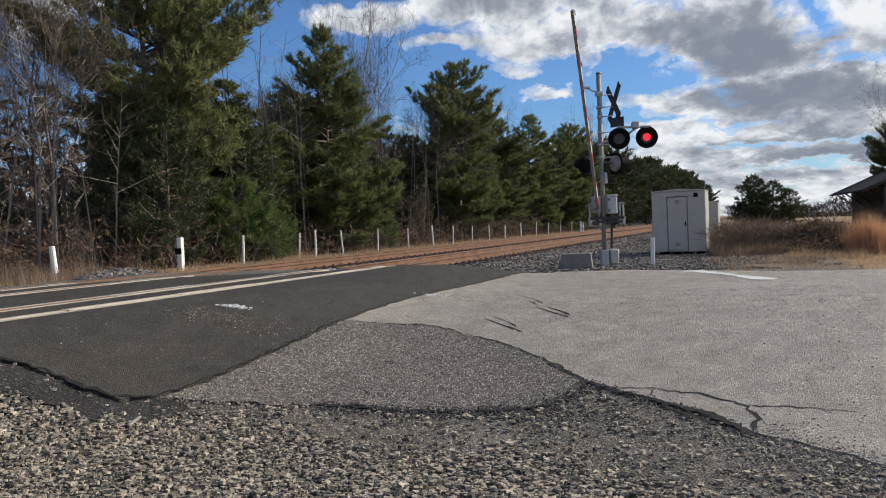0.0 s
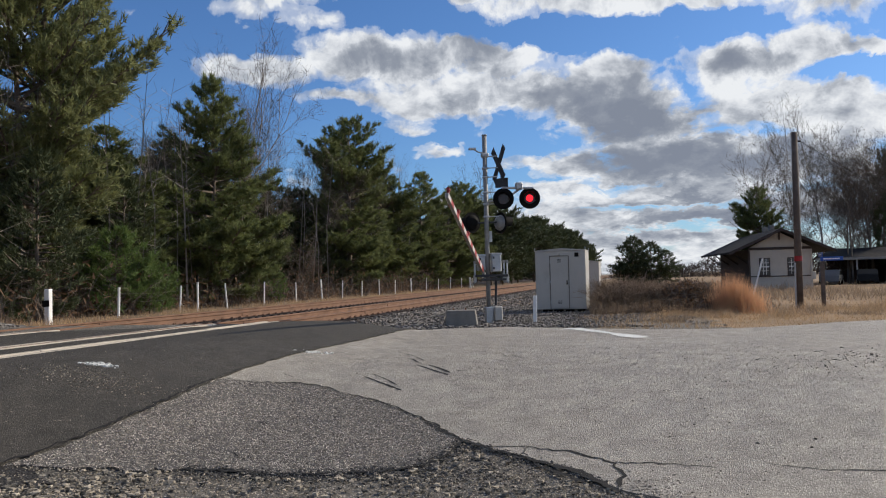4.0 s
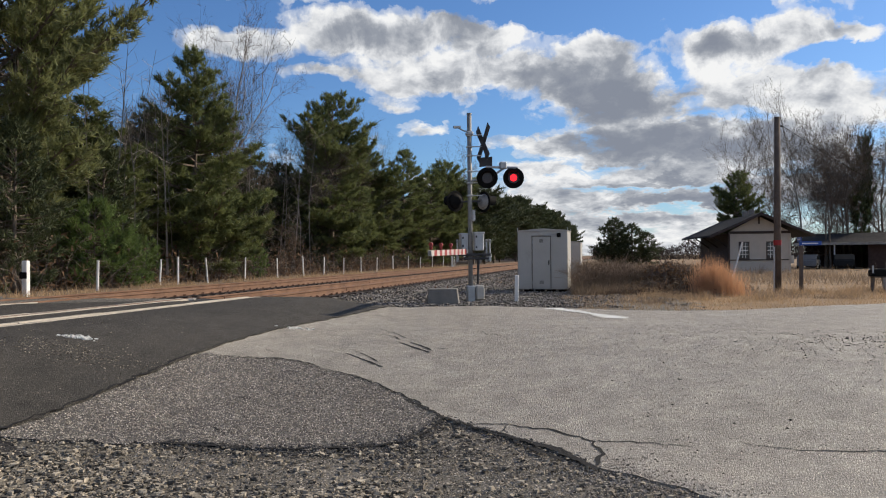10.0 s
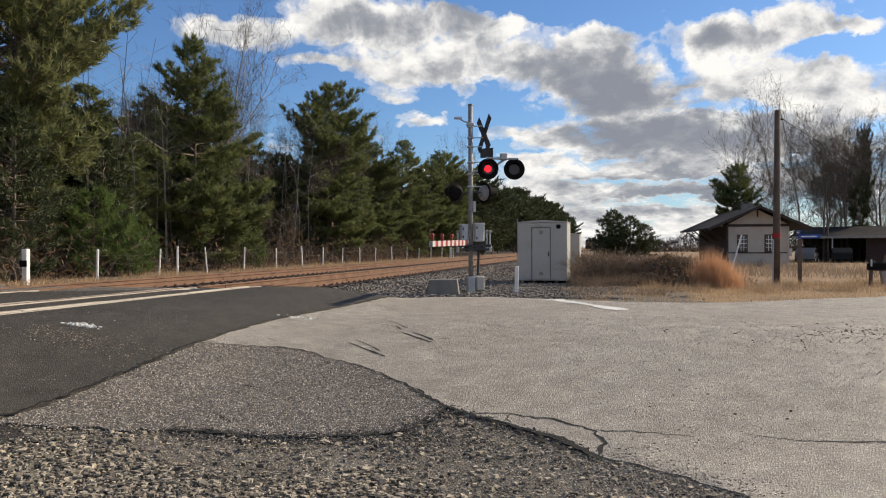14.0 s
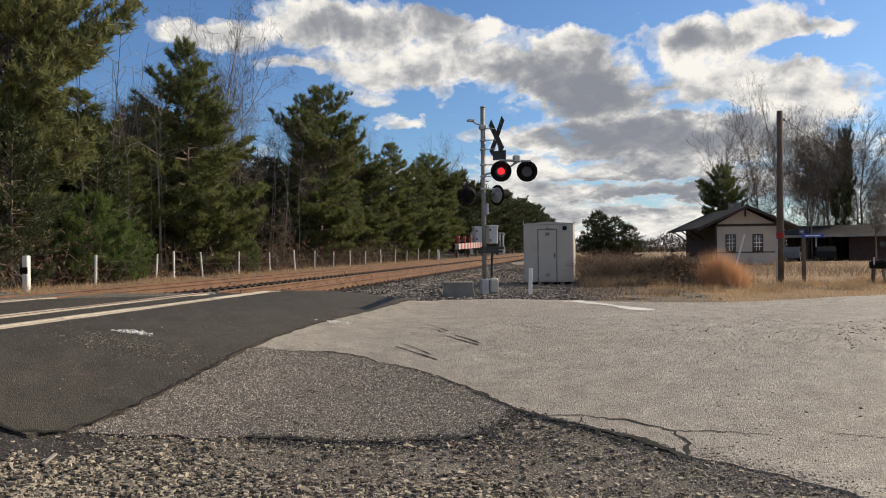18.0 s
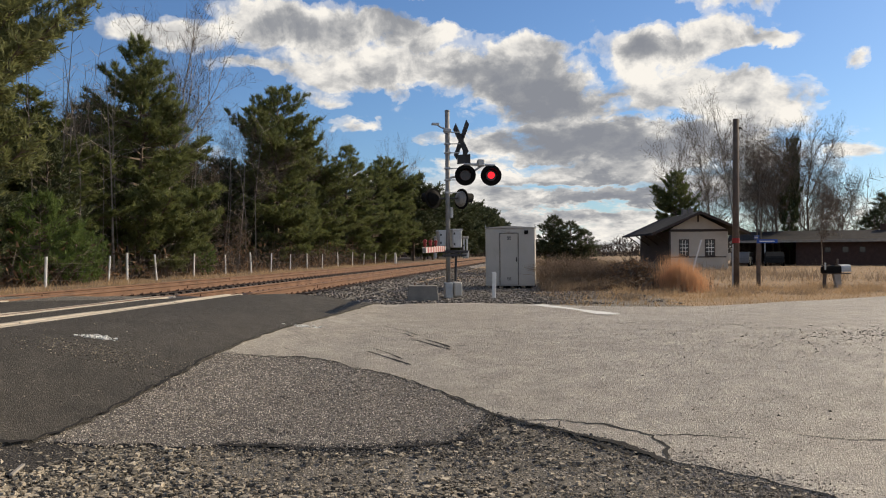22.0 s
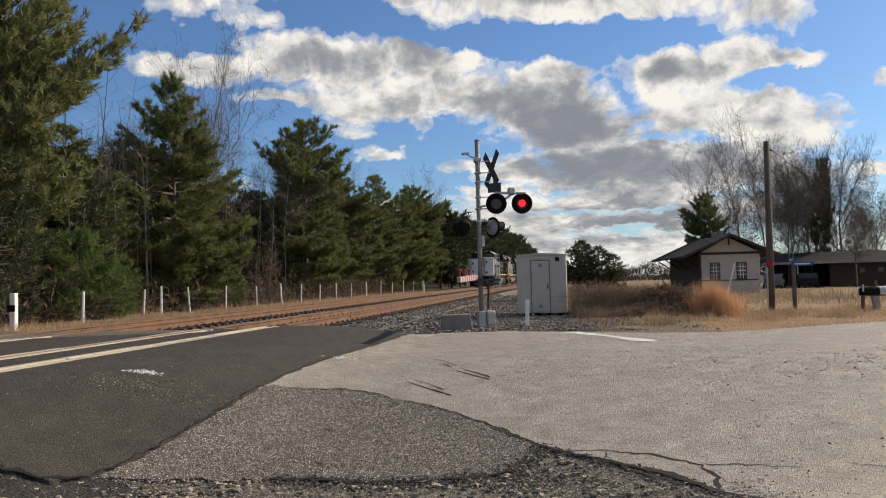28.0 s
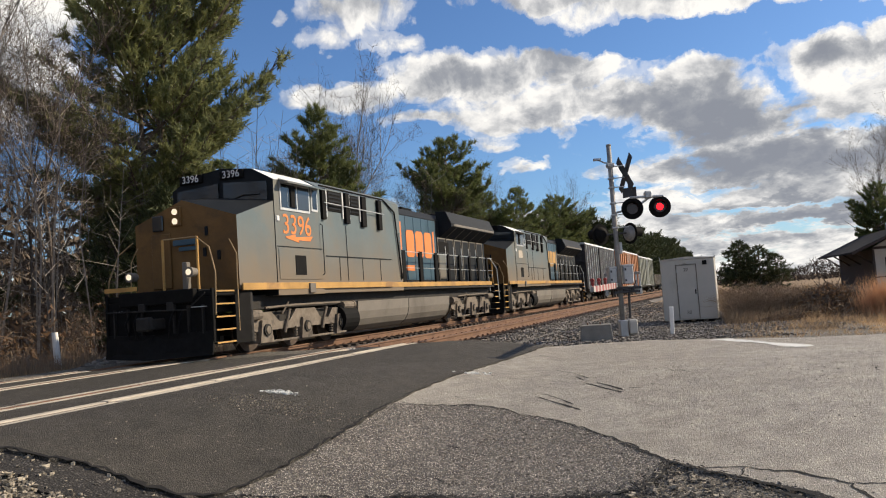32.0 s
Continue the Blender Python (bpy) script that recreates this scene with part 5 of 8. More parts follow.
        part("clamp", bm, M["galv"], s)
    # bell on a side arm near the top
    bm = B()
    bent(bm, [(0, 0, 4.72), (-0.18, -0.06, 4.74), (-0.34, -0.1, 4.82)], 0.022)
    box(bm, -0.46, -0.26, -0.14, -0.02, 4.80, 4.86, 0.01)
    part("bell_arm", bm, M["galv"], s, "side arm with a small bell")
    bm = B()
    box(bm, -0.1, 0.1, -0.1, 0.1, 4.62, 4.72, 0.02)
    part("mast_clamp", bm, M["galv"], s)
    # crossarms and their lamps
    bm = B()
    bent(bm, [(0.05, -0.02, 3.36), (0.55, -0.22, 3.44), (0.95, -0.28, 3.72)], 0.03, 8)
    rod(bm, (0.4, -0.26, 3.72), (1.28, -0.30, 3.70), 0.035, sides=8)
    box(bm, 0.78, 0.98, -0.36, -0.2, 3.66, 3.86, 0.03)
    part("crossarm", bm, M["galv"], s, "crossarm that carries the two front flashers")
    bm = B()
    rod(bm, (-0.42, 0.06, 2.78), (0.45, -0.04, 2.80), 0.024, sides=8)
    part("crossarm", bm, M["dark_metal"], s, "crossarm that carries the rear flashers")
    aim = math.degrees(math.atan2(MAST[0] + 1.0, MAST[1]))

    def lamp(x, y, z, turn, front, phase):
        """A flasher: round black background, hood, housing, red roundel and its glowing reflector."""
        base = pose(x, y, z, 0, 0, turn)
        bm = B()
        rod(bm, (0, -0.01, 0), (0, 0.01, 0), 0.29, sides=28)
        disc = part("background", bm, M["black"], s, "round black flasher background")
        disc.matrix_basis = base
        bm = B()
        if front:
            rod(bm, (0, 0.01, 0), (0, 0.2, 0), 0.17, 0.11, sides=16)
        else:
            rod(bm, (0, 0.01, 0), (0, 0.07, 0), 0.22, 0.2, sides=20)
            rod(bm, (0, 0.07, 0), (0, 0.13, 0), 0.2, 0.1, sides=20)
        # rear pair: left painted black as in shade, right grey as in sun
        body = part("housing", bm, M["black"] if front or not phase else M["mast_grey"], disc)
        bm = B()
        for i in range(14):                      # hood: upper two thirds of a tube
            a0, a1 = radians(-35 + i * 250 / 14), radians(-35 + (i + 1) * 250 / 14)
            for r, rr in ((0.175, 0.165),):
                vs = [(math.cos(a) * k, y2, math.sin(a) * k) for a, k, y2 in ((a0, r, -0.01), (a1, r, -0.01), (a1, r, -0.3 - 0.06 * math.sin(a1)), (a0, r, -0.3 - 0.06 * math.sin(a0)))]
                vs2 = [(math.cos(a) * k, y2, math.sin(a) * k) for a, k, y2 in ((a0, rr, -0.01), (a1, rr, -0.01), (a1, rr, -0.3 - 0.06 * math.sin(a1)), (a0, rr, -0.3 - 0.06 * math.sin(a0)))]
                box_v = [bm.verts.new(v) for v in vs + vs2]
                for f in ((0, 1, 2, 3), (7, 6, 5, 4), (2, 6, 7, 3), (0, 4, 5, 1), (1, 5, 6, 2), (3, 7, 4, 0)):
                    bm.faces.new([box_v[k] for k in f])
        part("hood", bm, M["black"], disc)
        bm = B()
        rod(bm, (0, -0.022, 0), (0, -0.012, 0), 0.15, sides=24)
        part("roundel", bm, M["roundel"], disc, "dark red glass roundel")
        bm = B()
        rod(bm, (0, -0.004, 0), (0, 0.004, 0), 0.095, 0.088, sides=20)
        bulb = part("reflector", bm, M["lamp_red"], disc, "glowing red lamp reflector")
        if front:
            rows = [(0.0, 1 if phase else 0)]
            k = -1
            while True:
                t = 8.95 - 8 * FLASH + k * FLASH / 2
                lit = (k % 2 == 0) != bool(phase)
                if t > 32.3:
                    break
                if t > 0.1:
                    rows += [(t - 0.04, 0 if lit else 1), (t, 0.5), (t + 0.04, 1 if lit else 0)]
                k += 1
            rows = [r for r in rows if r[0] < 31.95] + [(32.0, [r for r in rows if r[0] < 31.95][-1][1])]
            MOVERS.append((bulb, [(t, pose(0, 0.1 - 0.145 * v, 0, 0, 0, 88 * (1 - v))) for t, v in rows if t <= 32.0]))
        else:
            bulb.matrix_basis = pose(0, -0.03, 0)
        return disc

    lamp(0.44, -0.26, 3.42, -aim, True, 0)
    lamp(1.17, -0.30, 3.42, -aim, True, 1)
    lamp(-0.40, 0.08, 2.80, 206, False, 0)
    lamp(0.40, 0.02, 2.78, 116, False, 1)
    # gate arm on its pivot
    arm = thing("gate_arm", pose(*MAST, zb + 1.5), "red and white striped crossing gate arm with small red lamps", "gate arm")
    n, length = 16, 5.6
    for k in range(n):
        bm = B()
        y0, y1 = 0.25 + k * length / n, 0.25 + (k + 1) * length / n
        w = 0.075 - 0.02 * k / n
        for s0 in (-0.036, 0.031):
            box(bm, s0, s0 + 0.005, -y1, -y0 - 0.001, -w, w)
        part("stripe", bm, M["stripe_red"] if k % 2 == 0 else M["stripe_white"], arm)
    bm = B()
    slab(bm, [(-0.25, -0.07), (-0.25 - length, -0.05), (-0.25 - length, 0.05), (-0.25, 0.07)], "x", -0.03, 0.03)
    part("beam", bm, M["mast_grey"], arm, "hollow grey gate arm beam")
    bm = B()
    box(bm, -0.03, 0.03, -0.249, 0.45, -0.06, 0.06, 0.01)
    part("arm_adapter", bm, M["galv"], arm)
    for y in (-5.7, -4.4, -2.9):
        bm = B()
        rod(bm, (0, y, 0.06), (0, y, 0.14), 0.018, sides=6)
        rod(bm, (0, y + 0.04, 0.18), (0, y - 0.06, 0.18), 0.042, 0.038, sides=12)
        box(bm, -0.03, 0.03, y - 0.03, y + 0.03, 0.08, 0.15, 0.01)
        part("arm_lamp", bm, M["stripe_red"], arm, "small red lamp on the gate arm")
    return arm, zb


ARM, MAST_Z = make_signal()


def make_bungalow():
    w, d, h = 1.73, 1.9, 2.08
    zb = ground_z(*at(-2.5, 28)) + 0.05
    b = thing("signal_cabinet", along(-3.37, 27.2, zb), "pale grey metal signal equipment cabinet with one door", "signal cabinet")
    bm = B()
    box(bm, 0, w, 0, d, 0.05, h, 0.015)
    part("body", bm, M["cabinet"], b)
    bm = B()
    slab(bm, [(-0.02, h), (w + 0.02, h), (w + 0.02, h + 0.02), (w / 2, h + 0.085), (-0.02, h + 0.02)], "y", -0.03, d + 0.03)
    part("roof", bm, M["cabinet"], b, "low gabled metal roof")
    door = part("door", box(B(), 0.52, 1.14, -0.025, 0.0, 0.1, 1.88, 0.008), M["cabinet"], b, "flush steel door")
    bm = B()
    for x in (0.505, 1.15):
        box(bm, x - 0.012, x + 0.012, -0.03, 0.0, 0.08, 1.9)
    box(bm, 0.49, 1.16, -0.05, 0.0, 1.89, 1.91)
    part("door_frame", bm, M["tank_grey"], b)
    bm = B()
    box(bm, 1.07, 1.1, -0.07, -0.02, 0.9, 1.06, 0.008)
    part("handle", bm, M["black"], door, "black door handle")
    for z in (0.3, 1.0, 1.7):
        bm = B()
        rod(bm, (0.52, -0.035, z - 0.05), (0.52, -0.035, z + 0.05), 0.014, sides=6)
        part("hinge", bm, M["galv"], door)
    for z0 in (0.25, 1.68):
        for k in range(4):
            bm = B()
            box(bm, 0.76, 0.9, -0.034, -0.024, z0 + k * 0.03, z0 + k * 0.03 + 0.012)
            part("louver", bm, M["dark_metal"], door)
    bm = B()
    box(bm, 1.36, 1.5, -0.04, 0.0, 1.86, 2.0, 0.01)
    part("lamp_box", bm, M["black"], b, "small lamp over the cabinet front")
    bm = B()
    box(bm, 0.76, 0.86, -0.1, 0.0, 1.93, 2.0, 0.01)
    part("vent_hood", bm, M["cabinet"], b)
    for x in (0.0, w):
        for y in (0.0, d):
            bm = B()
            rod(bm, (x, y, h), (x, y, h + 0.12), 0.012, sides=5)
            part("lifting_stud", bm, M["galv"], b)
    for x in (0.2, 0.6, 1.0, 1.4):
        bm = B()
        box(bm, x, x + 0.18, 0.05, d - 0.05, -0.08, 0.05)
        part("skid", bm, M["black"], b)
    c = thing("signal_cabinet", along(-4.05, 46.0, ground_z(*at(-2, 47))), "second grey metal cabinet beyond the first", "signal cabinet")
    bm = B()
    box(bm, 0, 2.0, 0, 2.2, 0, 2.05, 0.02)
    slab(bm, [(-0.03, 2.05), (2.03, 2.05), (1.0, 2.15)], "y", -0.03, 2.23)
    part("body", bm, M["cabinet"], c)
    part("door", box(B(), 0.6, 1.4, -0.03, 0.0, 0.1, 1.85, 0.01), M["cabinet"], c)


make_bungalow()


def small_fixtures():
    z = ground_z(3.3, 20.3)
    bm = B()
    slab(bm, [(-0.42, 0), (0.44, 0), (0.38, 0.44), (-0.37, 0.44)], "y", -0.3, 0.3)
    bmesh.ops.bevel(bm, geom=bm.edges[:], offset=0.015, segments=1, affect="EDGES")
    ob = part("concrete_block", bm, M["concrete"])
    ob.matrix_basis = pose(3.32, 20.55, z - 0.02, 0, 0, -12)
    tagged(ob, "weathered tapered concrete foundation block beside the road", "concrete block")
    for k, x in enumerate((-0.2, 0.12)):
        bm = B()
        rod(bm, (x, 0, 0.43), (x, 0, 0.5), 0.02, sides=6)
        part("anchor_bolt", bm, M["rust"], ob)
    bm = B()
    box(bm, -0.055, 0.055, -0.04, 0.04, -0.1, 0.74, 0.012)
    ob = part("marker_post", bm, M["white"])
    ob.matrix_basis = pose(5.42, 20.9, ground_z(5.42, 20.9), 0, 1.5, -15)
    tagged(ob, "short white marker post in the gravel", "marker post")


small_fixtures()

# ---------------------------------------------------------------- fence, poles and buildings
def make_fence():
    rng = random.Random(21)
    us = [28.4, 32.9, 37.3, 41.5, 45.9, 50.1, 53.9, 58.1, 62.4, 66.8, 72, 77.5, 82.5, 88.2, 94, 101]
    tops = []
    for k, u in enumerate(us):
        x, y = at(-21, u)
        z = ground_z(x, y)
        h = 1.3 + rng.uniform(-0.1, 0.12)
        bm = B()
        r = 0.045 if k % 5 else 0.06
        rod(bm, (0, 0, -0.2), (0, 0, h), r, r * 0.92, sides=8)
        ob = part("fence_post", bm, M["white"])
        ob.matrix_basis = pose(x, y, z, rng.uniform(-3, 3), rng.uniform(-4, 4), rng.uniform(0, 90))
        tagged(ob, "weathered white fence post at the edge of the woods", "fence post", "fence posts")
        tops.append(Vector((x, y, z + h)))
    bm = B()
    for drop in (0.25, 0.6, 0.95):
        for a, b in zip(tops, tops[1:]):
            n = 4
            pts = [a.lerp(b, i / n) - Vector((0, 0, drop + 0.06 * math.sin(math.pi * i / n))) for i in range(n + 1)]
            bent(bm, pts, 0.004, 3)
    tagged(part("fence_wire", bm, M["wire"]), "sagging rusty fence wires between the posts", "fence wire", kind="stuff")
    # thick whistle post with a dark plate
    x, y = at(-20.3, 23.6)
    p = thing("track_marker", pose(x, y, ground_z(x, y), 0, 0, -20), "white trackside marker post with a small black plate", "marker post")
    part("post", box(B(), -0.1, 0.1, -0.1, 0.1, -0.1, 1.25, 0.02), M["white"], p)
    part("plate", box(B(), -0.16, 0.13, -0.13, -0.102, 0.62, 0.85, 0.01), M["black"], p)
    x, y = at(-20.4, 18.0)
    p = thing("track_marker", pose(x, y, ground_z(x, y), 0, -4, 0), "leaning round white marker post in dry grass", "marker post")
    part("post", rod(B(), (0, 0, -0.1), (0, 0, 1.15), 0.11, 0.09, 10), M["white"], p)
    x, y = at(-18.6, 88.0)
    p = thing("track_marker", pose(x, y, ground_z(x, y)), "short white trackside box on a post", "marker post")
    part("post", box(B(), -0.12, 0.12, -0.12, 0.12, -0.1, 1.3, 0.02), M["white"], p)
    x, y = at(-20.9, 34.3)
    p = thing("track_marker", pose(x, y, ground_z(x, y)), "taller white post with a dark cap", "marker post")
    part("post", rod(B(), (0, 0, -0.1), (0, 0, 1.5), 0.055, sides=8), M["white"], p)
    part("cap", rod(B(), (0, 0, 1.38), (0, 0, 1.72), 0.06, sides=8), M["black"], p)


make_fence()


def yard_fixtures():
    x, y = 15.2, 24.0
    p = thing("utility_pole", pose(x, y, ground_z(x, y), 0, 0.6, 0), "weathered brown wooden utility pole with a red band", "utility pole")
    part("pole", rod(B(), (0, 0, -0.2), (0, 0, 5.85), 0.125, 0.095, 12), M["wood_pole"], p, smooth=True)
    part("band", rod(B(), (0, 0, 1.55), (0, 0, 1.72), 0.128, 0.127, 12), M["red"], p, "faded red band")
    bm = B()
    rod(bm, (-0.13, -0.02, 0), (-0.13, -0.02, 1.5), 0.03, sides=6)
    part("ground_conduit", bm, M["galv"], p, "grey conduit at the pole foot")
    bm = B()
    rod(bm, (0.1, 0, 5.55), (0.2, 0, 5.55), 0.03, sides=6)
    part("insulator", bm, M["black"], p)
    bm = B()
    pts = [Vector((0.2, 0, 5.55)).lerp(Vector((40, 32, 7.5)), i / 14) - Vector((0, 0, 2.2 * math.sin(math.pi * i / 14))) for i in range(15)]
    bent(bm, pts, 0.01, 4)
    part("wire", bm, M["black"], p, "thin drop wire")
    x, y = 15.6, 23.3
    p = thing("street_sign", pose(x, y, ground_z(x, y), 0, 0, -25), "blue street name signs on a wooden post", "street sign")
    part("post", box(B(), -0.06, 0.06, -0.06, 0.06, -0.1, 1.52, 0.01), M["wood_pole"], p)
    blade = part("sign_blade", box(B(), -0.05, 0.62, -0.012, 0.012, 1.53, 1.66, 0.004), M["blue_sign"], p, "blue sign blade with an unreadable name")
    part("lettering", box(B(), 0.04, 0.52, -0.0175, -0.0125, 1.575, 1.612), M["white"], blade)
    blade = part("sign_blade", box(B(), -0.012, 0.012, -0.1, 0.62, 1.67, 1.80, 0.004), M["blue_sign"], p, "blue sign blade with an unreadable name")
    part("lettering", box(B(), -0.0175, -0.0125, 0.0, 0.5, 1.715, 1.752), M["white"], blade)
    x, y = 14.3, 25.5
    ob = part("leaning_stake", rod(B(), (0, 0, -0.2), (0, 0, 1.75), 0.03, 0.03, 8), M["white"])
    ob.matrix_basis = pose(x, y, ground_z(x, y), 4, 15, 0)
    tagged(ob, "leaning white plastic stake in the grass", "stake")
    x, y = 17.95, 22.6
    p = thing("mailboxes", pose(x, y, ground_z(x, y), 0, 0, -12), "black and grey mailboxes on two leaning wooden posts", "mailbox")
    part("post", slab(B(), [(-0.33, -0.1), (-0.25, -0.1), (-0.22, 0.52), (-0.30, 0.52)], "y", -0.05, 0.05), M["wood_pole"], p, "slim dark post")
    part("post", slab(B(), [(0.12, -0.1), (0.30, -0.1), (0.24, 0.5), (0.02, 0.5)], "y", -0.07, 0.07), M["post_wood"], p, "broad weathered post")
    part("plank", box(B(), -0.32, 0.6, -0.1, 0.1, 0.47, 0.51, 0.01), M["wood_pole"], p)
    for x0, x1, z0, tall, m, y0 in ((-0.36, 0.24, 0.51, 0.26, "black", -0.14), (0.26, 0.66, 0.55, 0.24, "galv", 0.02)):
        bm = B()
        arch = [(y0, 0.0), (y0 + 0.2, 0.0), (y0 + 0.2, tall * 0.6)] + [(y0 + 0.1 + 0.1 * math.cos(radians(a)), tall * 0.6 + tall * 0.4 * math.sin(radians(a))) for a in (30, 60, 90, 120, 150)] + [(y0, tall * 0.6)]
        slab(bm, arch, "x", x0, x1)
        shell = part("box", bm, M[m], p, "arched metal mailbox")
        shell.location = (0, 0, z0)
        part("door", slab(B(), arch, "x", x0 - 0.015, x0 - 0.002), M[m], shell)
        part("latch", box(B(), x0 - 0.03, x0 - 0.016, y0 + 0.08, y0 + 0.12, tall * 0.8, tall * 0.95), M["galv"], shell)
    part("upright", box(B(), 0.16, 0.22, 0.0, 0.06, 0.5, 0.98, 0.01), M["wood_pole"], p)
    part("flag", box(B(), -0.35, -0.3, -0.16, -0.145, 0.62, 0.86, 0.004), M["galv"], p)


yard_fixtures()


def sash_window(parent, x, z, w, h, y):
    """A window in a front wall that looks along -y: frame, bars, panes and sill."""
    win = part("window", box(B(), x, x + w, y - 0.03, y + 0.06, z, z + h), M["house_trim"], parent, "old sash window with dark frame")
    nx, nz = 3, 4
    for i in range(nx):
        for j in range(nz):
            pw, ph = (w - 0.16) / nx, (h - 0.16) / nz
            part("pane", box(B(), x + 0.08 + i * pw + 0.012, x + 0.08 + (i + 1) * pw - 0.012, y - 0.036, y - 0.031, z + 0.08 + j * ph + 0.012, z + 0.08 + (j + 1) * ph - 0.012), M["pane"], win)
    bm = B()
    for i in range(1, nx):
        box(bm, x + 0.08 + i * (w - 0.16) / nx - 0.015, x + 0.08 + i * (w - 0.16) / nx + 0.015, y - 0.045, y - 0.03, z + 0.08, z + h - 0.08)
    for j in range(1, nz):
        thick = 0.028 if j == nz // 2 else 0.014
        box(bm, x + 0.08, x + w - 0.08, y - 0.048, y - 0.03, z + 0.08 + j * (h - 0.16) / nz - thick, z + 0.08 + j * (h - 0.16) / nz + thick)
    part("glazing_bars", bm, M["white"], win)
    part("sill", box(B(), x - 0.06, x + w + 0.06, y - 0.1, y + 0.02, z - 0.08, z), M["house_trim"], win)
    return win


def make_depot():
    """Old wooden depot: pale gable front, dark trim, long low roof with wide eaves."""
    w, d, h = 4.5, 13.0, 3.2
    x0, y0 = 31.9, 56.9
    hs = thing("depot", pose(x0, y0, 0.2, 0, 0, -18), "small old depot with pale walls, dark trim and shingled roof", "house")
    bm = B()
    slab(bm, [(0, 0), (w, 0), (w, h), (0, h)], "y", 0.0, 0.2)
    part("front_wall", bm, M["house_wall"], hs)
    bm = B()
    slab(bm, [(0.0, h + 0.12), (w, h + 0.12), (w / 2, h + 1.3)], "y", 0.02, 0.2)
    part("gable", bm, M["house_wall"], hs)
    part("belt_board", box(B(), -0.06, w + 0.06, -0.06, 0.1, h - 0.06, h + 0.14, 0.01), M["house_trim"], hs)
    part("belt_board", box(B(), 0.02, w - 0.02, -0.04, 0.1, 1.05, 1.13, 0.01), M["house_trim"], hs)
    part("corner_board", box(B(), -0.09, 0.07, -0.05, 0.2, 0, h - 0.07, 0.01), M["house_trim"], hs)
    part("corner_board", box(B(), w - 0.05, w + 0.09, -0.05, 0.2, 0, h - 0.07, 0.01), M["house_wall"], hs)
    part("gable_post", box(B(), w / 2 - 0.06, w / 2 + 0.06, -0.08, 0.0, h + 0.7, h + 1.3), M["house_trim"], hs)
    part("side_wall", box(B(), 0.0, 0.2, 0.2, d, 0, h), M["house_trim"], hs, "side wall in the dark trim colour")
    part("side_wall", box(B(), w - 0.2, w, 0.2, d, 0, h), M["house_wall"], hs)
    part("back_wall", box(B(), 0.2, w - 0.2, d - 0.2, d, 0, h), M["house_wall"], hs)
    for sx in (-1, 1):
        bm = B()
        lo = (w / 2 + sx * (w / 2 + 1.6), h - 0.30)
        top = (w / 2, h + 1.42)
        slab(bm, [lo, top, (top[0], top[1] + 0.14), (lo[0], lo[1] + 0.14)], "y", -0.9, d + 0.9)
        part("roof_slope", bm, M["shingle"], hs, "dark grey shingled roof slope")
        bm = B()
        slab(bm, [(lo[0], lo[1] - 0.08), (top[0], top[1] - 0.08), (top[0], top[1] + 0.1), (lo[0], lo[1] + 0.1)], "y", -0.98, -0.9)
        part("barge_board", bm, M["house_trim"], hs)
        for k in range(4):
            bm = B()
            y = 0.4 + k * (d - 0.8) / 3
            rod(bm, (w / 2 + sx * w / 2, y, h - 1.1), (w / 2 + sx * (w / 2 + 1.2), y, h - 0.22), 0.06, sides=4)
            part("eave_bracket", bm, M["house_trim"], hs)
    for y in (2.2, 4.4):
        part("chimney", box(B(), w / 2 - 0.2, w / 2 + 0.2, y, y + 0.4, h + 1.2, h + 1.95, 0.02), M["concrete"], hs)
    sash_window(hs, 0.72, 1.14, 0.8, 1.38, 0.0)
    sash_window(hs, 2.78, 1.14, 0.8, 1.38, 0.0)
    part("meter_box", box(B(), w + 0.05, w + 0.3, -0.1, 0.2, 0.8, 1.4, 0.02), M["cabinet"], hs)
    part("foundation", box(B(), -0.02, w + 0.02, -0.03, d, -0.4, 0.12), M["concrete"], hs)


make_depot()


